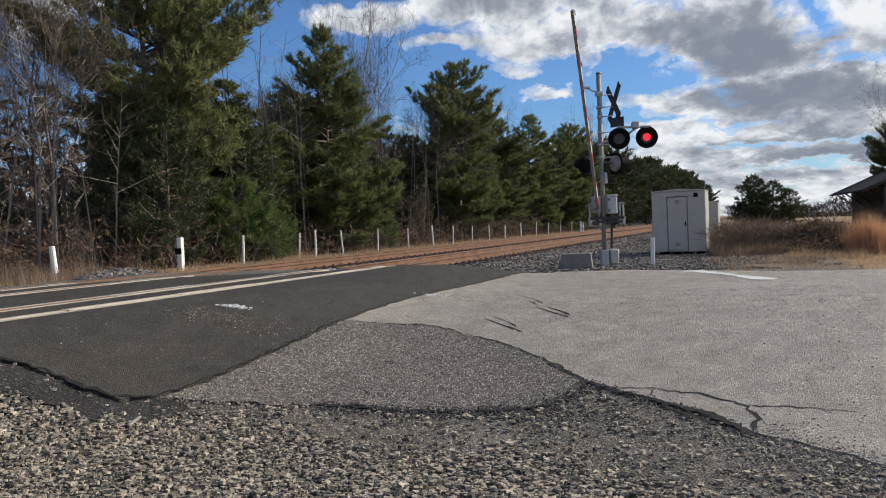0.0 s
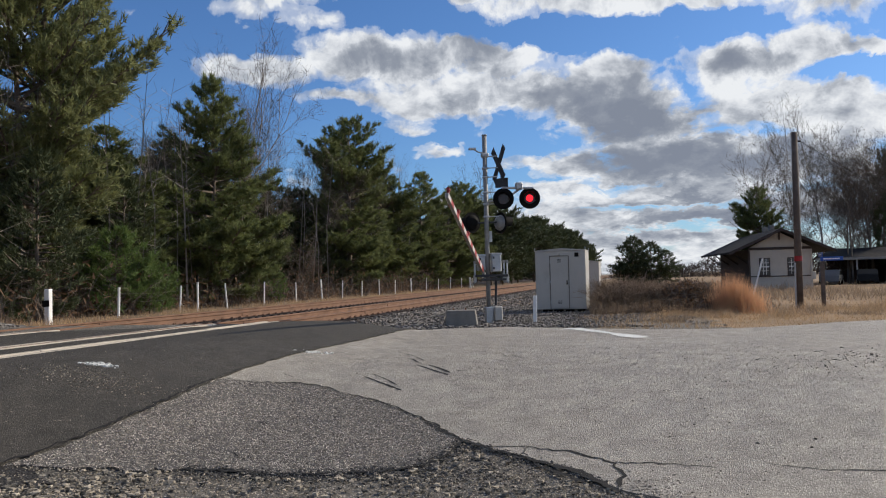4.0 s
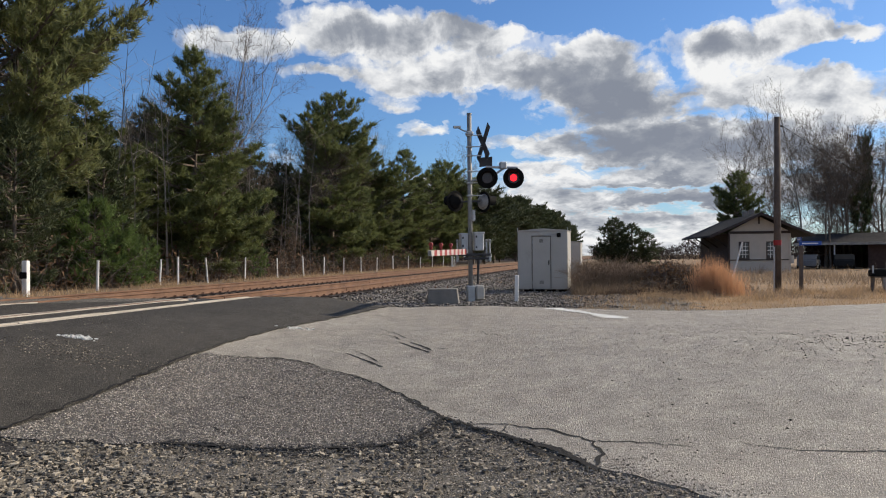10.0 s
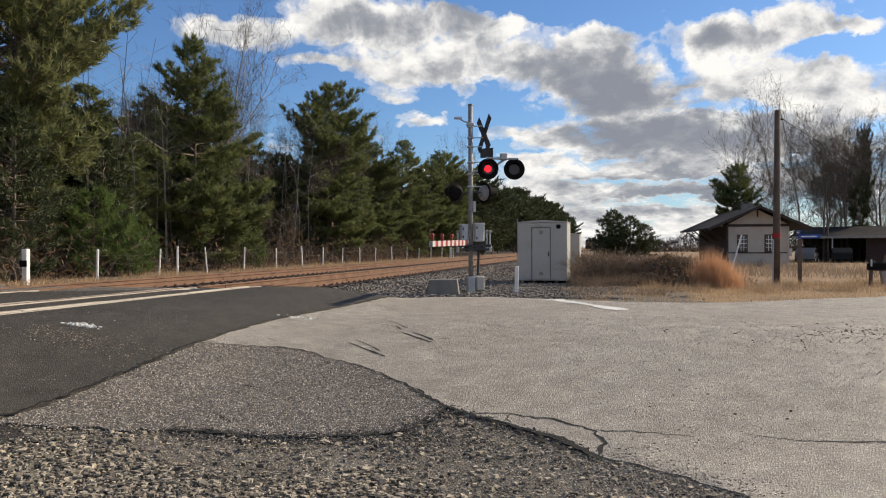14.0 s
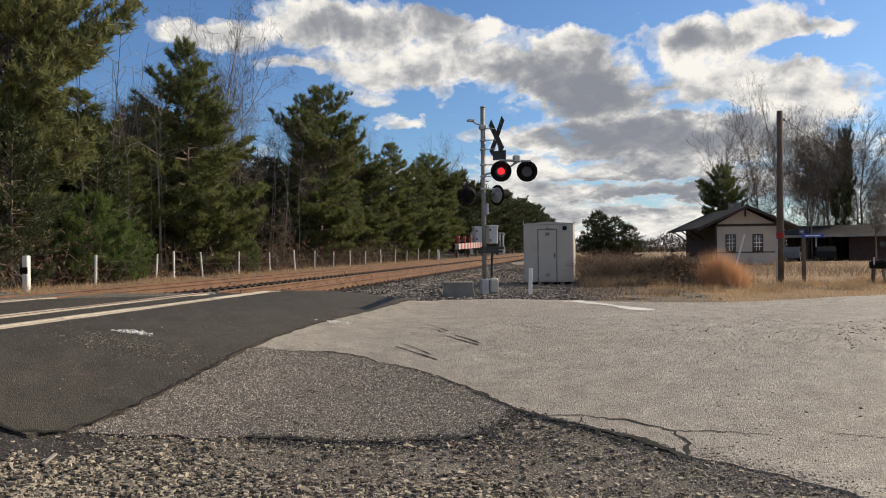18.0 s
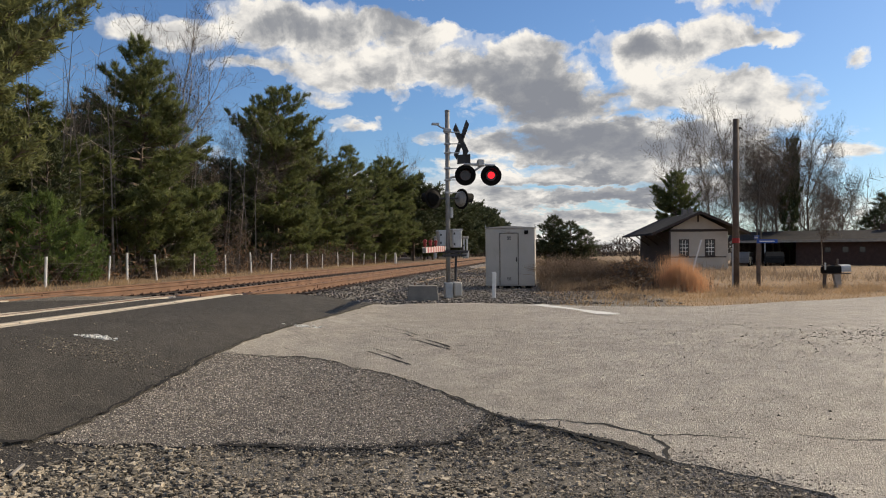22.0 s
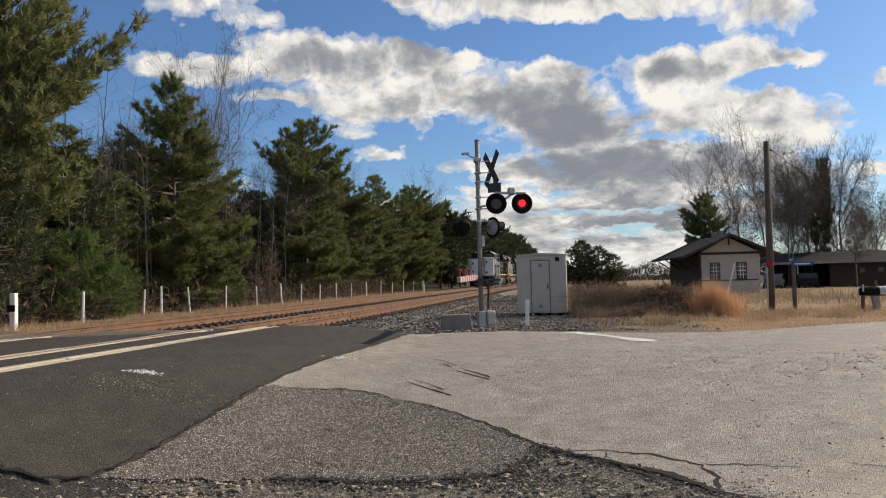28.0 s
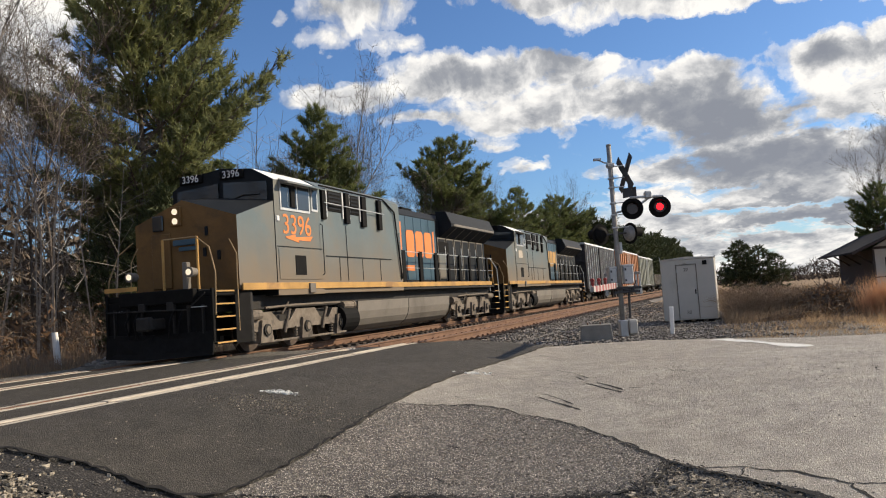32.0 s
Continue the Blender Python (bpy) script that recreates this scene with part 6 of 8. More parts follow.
def make_brick_house():
    w, d, h = 30.0, 9.0, 2.45
    hs = thing("brick_house", pose(48.5, 72.5, 0.15, 0, 0, -38), "long low red brick house with a dark roof and a carport", "house")
    part("wall", box(B(), 6.0, w, 0, d, 0, h), M["brick"], hs, "red brick wall")
    bm = B()
    slab(bm, [(-0.8, h), (d + 0.8, h), (d + 0.8, h + 0.15), (d / 2, h + 1.25), (-0.8, h + 0.15)], "x", -0.6, w + 0.6)
    part("roof", bm, M["shingle"], hs, "low dark shingled roof")
    part("fascia", box(B(), -0.6, w + 0.6, -0.86, -0.81, h - 0.02, h + 0.2), M["post_wood"], hs, "pale fascia board")
    for x in (0.0, 3.0):
        part("carport_post", box(B(), x, x + 0.12, -0.3, -0.18, 0, h), M["white"], hs)
    part("carport_wall", box(B(), -0.2, 6.0, d - 0.3, d, 0, h), M["brick"], hs)
    for x in (8.6, 10.2, 11.7, 15.0, 19.0, 23.0, 26.5):
        win = part("window", box(B(), x, x + 0.6, -0.05, 0.02, 1.35, 1.95), M["house_trim"], hs, "small high window")
        part("pane", box(B(), x + 0.06, x + 0.54, -0.06, -0.051, 1.41, 1.89), M["glass"], win)
    part("chimney", box(B(), 14, 14.9, d / 2 - 0.4, d / 2 + 0.4, h + 0.8, h + 1.9, 0.03), M["brick"], hs)

    def parked(x, y, turn, paint, label):
        c = thing("parked_car", pose(x, y, 0.2, 0, 0, turn), label, "car", "parked cars")
        bm = B()
        slab(bm, [(-2.2, 0.35), (2.2, 0.35), (2.25, 0.75), (1.4, 0.92), (0.7, 1.42), (-1.3, 1.45), (-2.1, 0.95)], "y", -0.85, 0.85)
        bmesh.ops.bevel(bm, geom=bm.edges[:], offset=0.07, segments=2, affect="EDGES")
        part("body", bm, M[paint], c)
        bm = B()
        slab(bm, [(1.2, 0.95), (0.65, 1.36), (-1.2, 1.38), (-1.8, 0.97)], "y", -0.87, 0.87)
        part("glazing", bm, M["glass"], c)
        for wx in (-1.4, 1.4):
            for wy in (-0.8, 0.8):
                wheel = part("wheel", rod(B(), (wx, wy - 0.1, 0.32), (wx, wy + 0.1, 0.32), 0.32, sides=16), M["black"], c)
                part("rim", rod(B(), (wx, wy - 0.11, 0.32), (wx, wy + 0.11, 0.32), 0.19, sides=10), M["galv"], wheel)

    parked(47.0, 69.0, 50, "car_paint", "silver car parked by the brick house")
    parked(41.5, 66.0, 60, "loco_dark", "dark car parked between the two houses")
    parked(50.0, 68.0, 55, "loco_dark", "dark car parked by the brick house")


make_brick_house()

# ---------------------------------------------------------------- the freight train
TRAIN = []                           # things of the train with their distance behind the front


def lettering(text, size, mat, parent, place, depth=0.004, label="", name="road_number", stretch=1.0):
    """Raised letters in the built-in font as a mesh."""
    cu = bpy.data.curves.new(name, "FONT")
    cu.body, cu.size, cu.extrude, cu.align_x, cu.align_y = text, size, depth, "CENTER", "CENTER"
    tmp = bpy.data.objects.new(name, cu)
    me = bpy.data.meshes.new_from_object(tmp)
    bpy.data.objects.remove(tmp)
    me.materials.clear()
    me.materials.append(mat)
    ob = new(name, me)
    ob.parent = parent
    ob.matrix_basis = place @ Matrix.Diagonal((stretch, 1, 1, 1))
    return tagged(ob, label)


def mirror_sides(fn):
    for s in (1, -1):
        fn(s)


def make_truck(loco, y0, tag):
    """Three-axle truck: side frames with journal boxes, springs, wheels."""
    tr = part("truck", box(B(), -1.1, 1.1, -2.4, 2.4, 0.6, 1.0, 0.03), M["underframe"], loco, "pale grey three-axle truck")
    tr.location = (0, y0, 0)
    for s in (1, -1):
        bm = B()
        slab(bm, [(-2.75, 0.62), (-2.5, 0.98), (-1.6, 0.98), (-1.25, 0.72), (-0.75, 0.72), (-0.4, 1.02), (0.6, 1.02), (0.9, 0.72), (1.35, 0.72), (1.6, 0.98), (2.6, 0.95), (2.8, 0.6), (2.3, 0.5), (1.2, 0.52), (-1.2, 0.52), (-2.3, 0.5)], "x", s * 1.12, s * 1.26)
        part("side_frame", bm, M["truck_grey"], tr)
        for a in (-1.95, 0.0, 1.95):
            bm = B()
            slab(bm, [(a - 0.3, 0.22), (a - 0.18, 0.78), (a + 0.18, 0.78), (a + 0.3, 0.22)], "x", s * 1.2, s * 1.34)
            part("pedestal", bm, M["truck_grey"], tr)
            bm = B()
            rod(bm, (s * 1.3, a, 0.53), (s * 1.38, a, 0.53), 0.155, sides=14)
            part("journal_cover", bm, M["underframe"], tr)
            bm = B()
            rod(bm, (s * 1.385, a, 0.53), (s * 1.40, a, 0.53), 0.1, sides=10)
            part("journal_cap", bm, M["truck_grey"], tr)
            bm = B()
            for k in range(4):
                rod(bm, (s * 1.24, a - 0.46, 0.3 + k * 0.07), (s * 1.24, a - 0.46, 0.34 + k * 0.07), 0.065, sides=8)
            part("coil_spring", bm, M["truck_grey"], tr)
        bm = B()
        rod(bm, (s * 1.3, 2.1, 1.02), (s * 1.3, 2.75, 1.02), 0.12, sides=10)
        rod(bm, (s * 1.3, 2.75, 1.02), (s * 1.3, 2.82, 1.02), 0.14, sides=10)
        part("brake_cylinder", bm, M["truck_grey"], tr)
        part("brake_cylinder", rod(B(), (s * 1.3, -2.75, 0.92), (s * 1.3, -2.2, 0.92), 0.13, sides=10), M["truck_grey"], tr)
        part("sand_pipe", bent(B(), [(s * 1.28, 2.5, 1.0), (s * 1.2, 2.75, 0.5), (s * 0.9, 2.7, 0.18)], 0.025), M["truck_grey"], tr)
        part("sand_pipe", bent(B(), [(s * 1.28, -2.5, 1.0), (s * 1.2, -2.75, 0.5), (s * 0.9, -2.7, 0.18)], 0.025), M["truck_grey"], tr)
        part("tie_bar", box(B(), *sorted((s * 1.22, s * 1.27)), -2.2, 2.2, 0.2, 0.26, 0.01), M["truck_grey"], tr)
        for a in (-0.98, 0.98):
            part("shock_absorber", rod(B(), (s * 1.3, a - 0.1, 0.42), (s * 1.34, a + 0.12, 1.02), 0.045, sides=8), M["truck_grey"], tr)
        bm = B()
        bent(bm, [(s * 1.34, -2.0, 1.08), (s * 1.36, -0.6, 1.12), (s * 1.36, 1.9, 1.12)], 0.03)
        bent(bm, [(s * 1.32, -1.2, 0.9), (s * 1.34, -0.9, 1.2)], 0.025)
        part("brake_pipe", bm, M["truck_grey"], tr)
    for a in (-1.95, 0.0, 1.95):
        bm = B()
        for s in (1, -1):
            rod(bm, (s * 0.66, a, 0.53), (s * 0.8, a, 0.53), 0.53, 0.52, sides=28)
            rod(bm, (s * 0.655, a, 0.53), (s * 0.68, a, 0.53), 0.56, sides=28)
        rod(bm, (-0.8, a, 0.53), (0.8, a, 0.53), 0.1, sides=10)
        part("wheelset", bm, M["wheel"], loco).location = (0, y0, 0)


def make_loco(lead):
    label = "lead diesel locomotive in grey, blue and gold with lit headlights" if lead else "second diesel locomotive in faded grey, blue and gold"
    lo = thing("locomotive", along(FAR_Q, 0, RAIL_Z), label, "locomotive", "locomotives")
    grey, blue, dark, gold = M["loco_grey"], M["loco_blue"], M["loco_dark"], M["loco_yellow"]
    part("frame", box(B(), -1.2, 1.2, 0.5, 21.9, 1.05, 1.42, 0.02), M["underframe"], lo)
    # short hood (nose) with a peaked front
    bm = B()
    front = [(-1.5, 1.12, 1.55), (-1.5, 1.12, 3.32), (0.0, 1.06, 3.82), (1.5, 1.12, 3.32), (1.5, 1.12, 1.55)]
    back = [(-1.55, 2.66, 1.55), (-1.55, 2.66, 3.8), (0.0, 2.6, 4.02), (1.55, 2.66, 3.8), (1.55, 2.66, 1.55)]
    f = [bm.verts.new(v) for v in front]
    b = [bm.verts.new(v) for v in back]
    bm.faces.new(f)
    bm.faces.new(b[::-1])
    for i in range(5):
        bm.faces.new((f[i], f[(i + 1) % 5], b[(i + 1) % 5], b[i]))
    nose = part("nose", bm, [M["nose_gold_shaded"], grey, M["loco_dark"]], lo, "gold nose, grimy, its colour darkened for the shaded front")
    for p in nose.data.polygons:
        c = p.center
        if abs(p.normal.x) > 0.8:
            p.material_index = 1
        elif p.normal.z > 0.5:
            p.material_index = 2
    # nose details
    part("nose_door", box(B(), -0.98, -0.42, 1.06, 1.12, 1.7, 3.05, 0.02), M["nose_gold_shaded"], lo, "nose door")
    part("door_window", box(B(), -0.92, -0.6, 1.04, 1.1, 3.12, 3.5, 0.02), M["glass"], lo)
    hl = part("headlight_housing", box(B(), -0.36, -0.04, 1.02, 1.1, 3.2, 3.68, 0.02), M["nose_gold_shaded"], lo)
    for z in (3.55, 3.32):
        part("headlight", rod(B(), (-0.2, 1.0, z), (-0.2, 1.03, z), 0.075, sides=18), M["lamp_white"] if lead else M["glass"], hl, "lit round headlight" if lead else "unlit headlight")
    part("nose_emblem", box(B(), -0.32, 0.4, 1.045, 1.07, 2.72, 2.86, 0.01), M["loco_blue"], lo, "faded blue emblem bar on the nose")
    part("nose_emblem", box(B(), -0.15, 0.45, 1.045, 1.07, 2.58, 2.68, 0.01), M["loco_blue"], lo)
    for x, z in ((0.62, 2.9), (0.95, 2.3), (0.55, 2.4)):
        part("nose_latch", box(B(), x, x + 0.08, 1.05, 1.1, z, z + 0.22, 0.01), M["loco_dark"], lo)
    # cab
    bm = B()
    slab(bm, [(-1.57, 1.38), (1.57, 1.38), (1.57, 4.36), (0.95, 4.7), (0, 4.8), (-0.95, 4.7), (-1.57, 4.36)], "y", 2.66, 5.02)
    cab = part("cab", bm, [grey, M["white"], M["loco_dark"]], lo, "grey cab, roof painted white for the sun on it")
    # faces that look up turn white: sunlight on the roof as colour
    for p in cab.data.polygons:
        if p.normal.z > 0.4:
            p.material_index = 1
        elif p.normal.y < -0.8:
            p.material_index = 2
    for x0, x1 in ((-1.4, -0.08), (0.08, 1.4)):
        bm = B()
        slab(bm, [(x0, 3.98 - abs(x0) * 0.1), (x1, 3.98 - abs(x1) * 0.1), (x1, 4.42 - max(0, abs(x1) - 0.9) * 0.2), (x0, 4.42 - max(0, abs(x0) - 0.9) * 0.2)], "y", 2.62, 2.67)
        part("windshield", bm, M["glass"], cab, "dark windshield")
    for x in (-0.92, 0.36):
        plate = part("number_board", box(B(), x - 0.36, x + 0.36, 2.58, 2.68, 4.5, 4.72, 0.015), M["black"], cab)
        if lead:
            lettering("3396", 0.27, M["white"], plate, pose(x, 2.575, 4.61, 90, 0, 0))
    part("wiper", bent(B(), [(0.4, 2.6, 3.95), (0.7, 2.58, 4.02), (1.2, 2.6, 4.0)], 0.014), M["black"], cab)
    part("roof_dome", box(B(), 0.3, 0.55, 3.9, 4.3, 4.72, 4.84, 0.03), M["white"], cab)
    for s in (1, -1):
        X = s * 1.57
        x0, x1 = sorted((X, X + s * 0.02))
        win = part("side_window", box(B(), x0, x1, 2.92, 4.42, 3.58, 4.34, 0.006), M["galv"], cab, "sliding cab window in an aluminium frame")
        for y0, y1 in ((2.98, 3.28), (3.3, 3.72), (3.78, 4.36)):
            part("pane", box(B(), *sorted((X + s * 0.0205, X + s * 0.026)), y0, y1, 3.65, 4.27), M["glass"] if y0 != 3.78 else M["pane"], win)
        win = part("side_window", box(B(), x0, x1, 4.5, 4.86, 3.66, 4.34, 0.006), M["galv"], cab)
        part("pane", box(B(), *sorted((X + s * 0.0205, X + s * 0.026)), 4.56, 4.8, 3.73, 4.27), M["glass"], win)
        bm = B()
        slab(bm, [(X, 4.34), (X + s * 0.28, 4.26), (X + s * 0.28, 4.29), (X, 4.4)], "y", 2.9, 4.95)
        part("sun_visor", bm, grey, cab)
        part("mirror", box(B(), *sorted((X + s * 0.02, X + s * 0.06)), 3.4, 3.62, 3.68, 4.2, 0.01), M["black"], cab)
        if lead:
            turn = pose(X + s * 0.006, 3.72, 3.2, 90, 0, 90 * s)
            lettering("3396", 0.74, M["decal"], cab, turn, label="orange road number on the cab side", stretch=1.0)
            bm = B()
            slab(bm, [(3.12, 2.9), (3.6, 2.97), (3.6, 2.9), (4.5, 2.96), (4.35, 2.82), (3.75, 2.83), (3.78, 2.76), (3.15, 2.86)], "x", *sorted((X + s * 0.003, X + s * 0.012)))
            part("bolt_mark", bm, M["decal"], cab, "orange lightning stripe")
        else:
            part("number_patch", box(B(), *sorted((X + s * 0.003, X + s * 0.012)), 3.3, 4.1, 2.95, 3.35), M["strip"], cab, "faded pale number patch")
        part("access_panel", box(B(), *sorted((X, X + s * 0.015)), 2.75, 4.9, 1.78, 2.58, 0.006), grey, lo)
        part("grille", box(B(), *sorted((X + s * 0.012, X + s * 0.03)), 3.52, 4.06, 1.9, 2.42, 0.006), M["black"], lo)
        part("sill_stripe", box(B(), *sorted((s * 1.55, s * 1.585)), 1.14, 9.7, 1.53, 1.70, 0.004), gold, lo, "gold sill stripe")
        part("sill_stripe", box(B(), *sorted((s * 1.50, s * 1.535)), 9.7, 21.2, 1.52, 1.69, 0.004), gold, lo, "gold sill stripe")
        # equipment blower section with dark louvres and grab irons
        for k, (y0, y1) in enumerate(((5.12, 5.34), (6.55, 6.8), (7.65, 7.95), (8.85, 9.1))):
            part("stanchion", box(B(), *sorted((s * 1.5, s * 1.6)), y0, y1, 3.5 - 0.03 * k, 4.4, 0.01), M["black"], lo)
        for y0, y1 in ((5.55, 6.4), (6.95, 7.55)):
            lv = part("louvre_panel", box(B(), *sorted((s * 1.5, s * 1.53)), y0, y1, 3.78, 4.38, 0.006), M["black"], lo)
            for j in range(5):
                part("louvre", box(B(), *sorted((s * 1.53, s * 1.545)), y0 + 0.04, y1 - 0.04, 3.84 + j * 0.11, 3.89 + j * 0.11), M["loco_dark"], lv)
        for y in (5.46, 6.46, 6.88, 7.6):
            part("louvre_frame", box(B(), *sorted((s * 1.5, s * 1.54)), y - 0.04, y + 0.04, 3.6, 4.4), M["galv"], lo)
        part("grab_rail", bent(B(), [(s * 1.62, 5.2, 3.98), (s * 1.62, 9.2, 3.94)], 0.016), M["galv"], lo)
        part("roof_rail", bent(B(), [(s * 1.52, 5.1, 4.47), (s * 1.52, 9.4, 4.46), (s * 1.55, 10.2, 4.1), (s * 1.56, 10.55, 1.8)], 0.028), M["black"], lo)
        for y in (6.6, 10.55):
            part("panel_seam", box(B(), *sorted((s * 1.52, s * 1.531)), y - 0.008, y + 0.008, 1.75, 3.4), M["loco_dark"], lo)
        part("panel_seam", box(B(), *sorted((s * 1.52, s * 1.532)), 5.3, 9.8, 2.44, 2.47), M["loco_dark"], lo)
        for y in (6.1, 7.6, 8.9):
            part("panel_seam", box(B(), *sorted((s * 1.52, s * 1.531)), y - 0.006, y + 0.006, 1.75, 2.42), M["loco_dark"], lo)
        # walkway and stanchions beside the engine
        part("walkway", box(B(), *sorted((s * 0.95, s * 1.5)), 10.7, 21.6, 1.42, 1.5, 0.01), M["underframe"], lo)
        part("handrail", bent(B(), [(s * 1.48, 8.9, 2.78), (s * 1.48, 21.6, 2.78)], 0.018), M["galv"], lo)
        part("handrail", bent(B(), [(s * 1.48, 10.8, 2.2), (s * 1.48, 21.6, 2.2)], 0.012), M["galv"], lo)
        for y in (10.75, 12.35, 13.95, 15.4, 16.75, 18.1, 19.3, 20.6):
            part("stanchion", box(B(), *sorted((s * 1.44, s * 1.52)), y, y + (0.3 if y < 13 else 0.22), 1.5, 2.82, 0.01), M["black"], lo)
        # blue engine hood doors with the logo bars
        for k in range(6):
            part("hood_door", box(B(), *sorted((s * 1.0, s * 1.02)), 10.8 + k * 0.78, 11.55 + k * 0.78, 1.8, 4.2, 0.008), blue, lo)
        if True:
            lm, nm = (M["decal"], "orange logo shape") if lead else (M["loco_yellow"], "faded yellow logo shape")
            sx = sorted((s * 1.022, s * 1.032))
            for y in (12.35, 13.25, 14.15):
                part("logo_shape", slab(B(), [(y, 2.72), (y + 0.12, 2.66), (y + 0.62, 2.66), (y + 0.74, 2.76), (y + 0.74, 3.56), (y + 0.62, 3.68), (y + 0.12, 3.68), (y, 3.58)], "x", *sx), lm, lo, nm)
            for y, z0, z1 in ((11.75, 2.5, 3.95), (15.05, 2.4, 3.75)):
                part("logo_bar", box(B(), *sx, y, y + 0.16, z0, z1), lm, lo)
            part("logo_bar", box(B(), *sx, 11.95, 13.0, 2.15, 2.35), lm, lo)
        # engine doors behind, dark with bright fittings
        for k in range(6):
            part("engine_door", box(B(), *sorted((s * 1.0, s * 1.025)), 15.6 + k * 1.02, 16.5 + k * 1.02, 1.8, 3.55, 0.01), dark, lo)
        for k in range(5):
            part("door_latch", box(B(), *sorted((s * 1.025, s * 1.05)), 16.42 + k * 1.02, 16.47 + k * 1.02, 2.4, 3.2), M["galv"], lo)
        part("grille", box(B(), *sorted((s * 1.025, s * 1.04)), 15.7, 16.9, 2.95, 3.4, 0.01), M["black"], lo)
        for k in range(6):                      # pale edges of the engine room doors
            y0, y1 = 15.6 + k * 1.02, 16.5 + k * 1.02
            for a0, a1, z0, z1 in ((y0, y1, 3.5, 3.55), (y0, y0 + 0.05, 1.8, 3.5), (y1 - 0.05, y1, 1.8, 3.5)):
                part("door_edge", box(B(), *sorted((s * 1.026, s * 1.036)), a0, a1, z0, z1), M["tank_grey"], lo)
        part("engine_panel", box(B(), *sorted((s * 1.026, s * 1.042)), 15.68, 16.42, 1.85, 2.85, 0.006), grey, lo, "grey service panel")
        part("fuse_box", box(B(), *sorted((s * 1.575, s * 1.63)), 4.15, 4.45, 1.42, 1.68, 0.01), M["tank_grey"], lo)
        part("sand_filler", box(B(), *sorted((s * 1.56, s * 1.6)), 2.72, 2.84, 3.28, 3.42, 0.01), M["white"], lo)
        part("panel_seam", box(B(), *sorted((s * 1.572, s * 1.578)), 2.70, 5.0, 2.62, 2.645), M["loco_dark"], lo)
        part("cab_grab_iron", bent(B(), [(s * 1.58, 4.96, 1.9), (s * 1.64, 4.96, 1.95), (s * 1.64, 4.96, 3.3), (s * 1.58, 4.96, 3.35)], 0.013), M["loco_dark"], lo)
        # radiator wing
        bm = B()
        slab(bm, [(s * 1.0, 3.55), (s * 1.58, 3.98), (s * 1.58, 4.12), (s * 1.36, 4.62), (s * 0.9, 4.66)], "y", 15.9, 22.0)
        part("radiator_wing", bm, M["loco_dark"], lo, "flared dark radiator wing")
        part("radiator_screen", box(B(), *sorted((s * 1.56, s * 1.6)), 16.2, 21.9, 4.0, 4.1, 0.01), M["tank_grey"], lo)
        for k in range(5):
            bm = B()
            bent(bm, [(s * 1.02, 16.6 + k * 1.05, 3.58), (s * 1.55, 16.6 + k * 1.05, 3.97)], 0.03, 4)
            part("wing_strut", bm, M["tank_grey"], lo)
        # fuel tank
        bm = B()
        slab(bm, [(0, 0.18), (s * 0.85, 0.18), (s * 1.08, 0.24), (s * 1.26, 0.37), (s * 1.38, 0.56), (s * 1.44, 0.8), (s * 1.46, 1.12), (0, 1.12)], "y", 7.25, 15.4)
        part("fuel_tank", bm, M["tank_grey"], lo, "dull grey fuel tank half")
        part("tank_seam", slab(B(), [(s * 1.09, 0.235), (s * 1.27, 0.365), (s * 1.39, 0.558), (s * 1.45, 0.8), (s * 1.468, 1.13), (s * 1.44, 1.13), (s * 1.42, 0.8), (s * 1.36, 0.57), (s * 1.24, 0.39), (s * 1.07, 0.26)], "y", 11.2, 11.23), M["underframe"], lo)
        part("air_reservoir", rod(B(), (s * 1.1, 6.3, 0.62), (s * 1.1, 7.2, 0.62), 0.42, sides=20), M["black"], lo)
        # front and rear steps
        for y0, y1 in ((0.15, 0.85), (21.6, 22.2)):
            well = part("step_well", box(B(), *sorted((s * 1.0, s * 1.08)), y0, y1, 0.35, 1.6), M["black"], lo)
            for j in range(5):
                part("step", box(B(), *sorted((s * 1.08, s * 1.52)), y0, y1, 0.35 + j * 0.29, 0.38 + j * 0.29), M["underframe"], well)
                part("step_edge", box(B(), *sorted((s * 1.52, s * 1.535)), y0, y1, 0.35 + j * 0.29, 0.385 + j * 0.29), M["loco_yellow"], well)
        part("step_panel", box(B(), *sorted((s * 1.4, s * 1.5)), 0.9, 1.55, 0.3, 1.55, 0.01), M["black"], lo)
        part("step_panel", box(B(), *sorted((s * 1.42, s * 1.5)), 1.5, 1.62, 0.3, 1.5, 0.01), M["underframe"], lo)
        part("handrail", bent(B(), [(s * 0.9, 0.35, 2.82), (s * 1.3, 0.3, 2.55), (s * 1.52, 0.2, 1.95), (s * 1.54, 0.12, 1.0)], 0.015), M["rail_gold"], lo)
        part("handrail", bent(B(), [(s * 1.35, 1.0, 2.75), (s * 1.55, 0.98, 2.4), (s * 1.56, 0.95, 1.6), (s * 1.56, 0.95, 0.6)], 0.015), M["rail_gold"], lo)
        part("handrail", bent(B(), [(s * 1.4, 21.6, 2.78), (s * 1.52, 22.2, 2.3), (s * 1.54, 22.3, 0.8)], 0.022), M["galv"], lo)
        part("handrail", bent(B(), [(s * 0.9, 21.7, 2.85), (s * 1.0, 22.25, 2.7), (s * 1.1, 22.3, 1.2)], 0.022), M["galv"], lo)
        dl = part("ditch_light", rod(B(), (s * 0.85, 0.12, 2.0), (s * 0.85, 0.34, 2.0), 0.12, 0.1, 16), M["tank_grey"], lo)
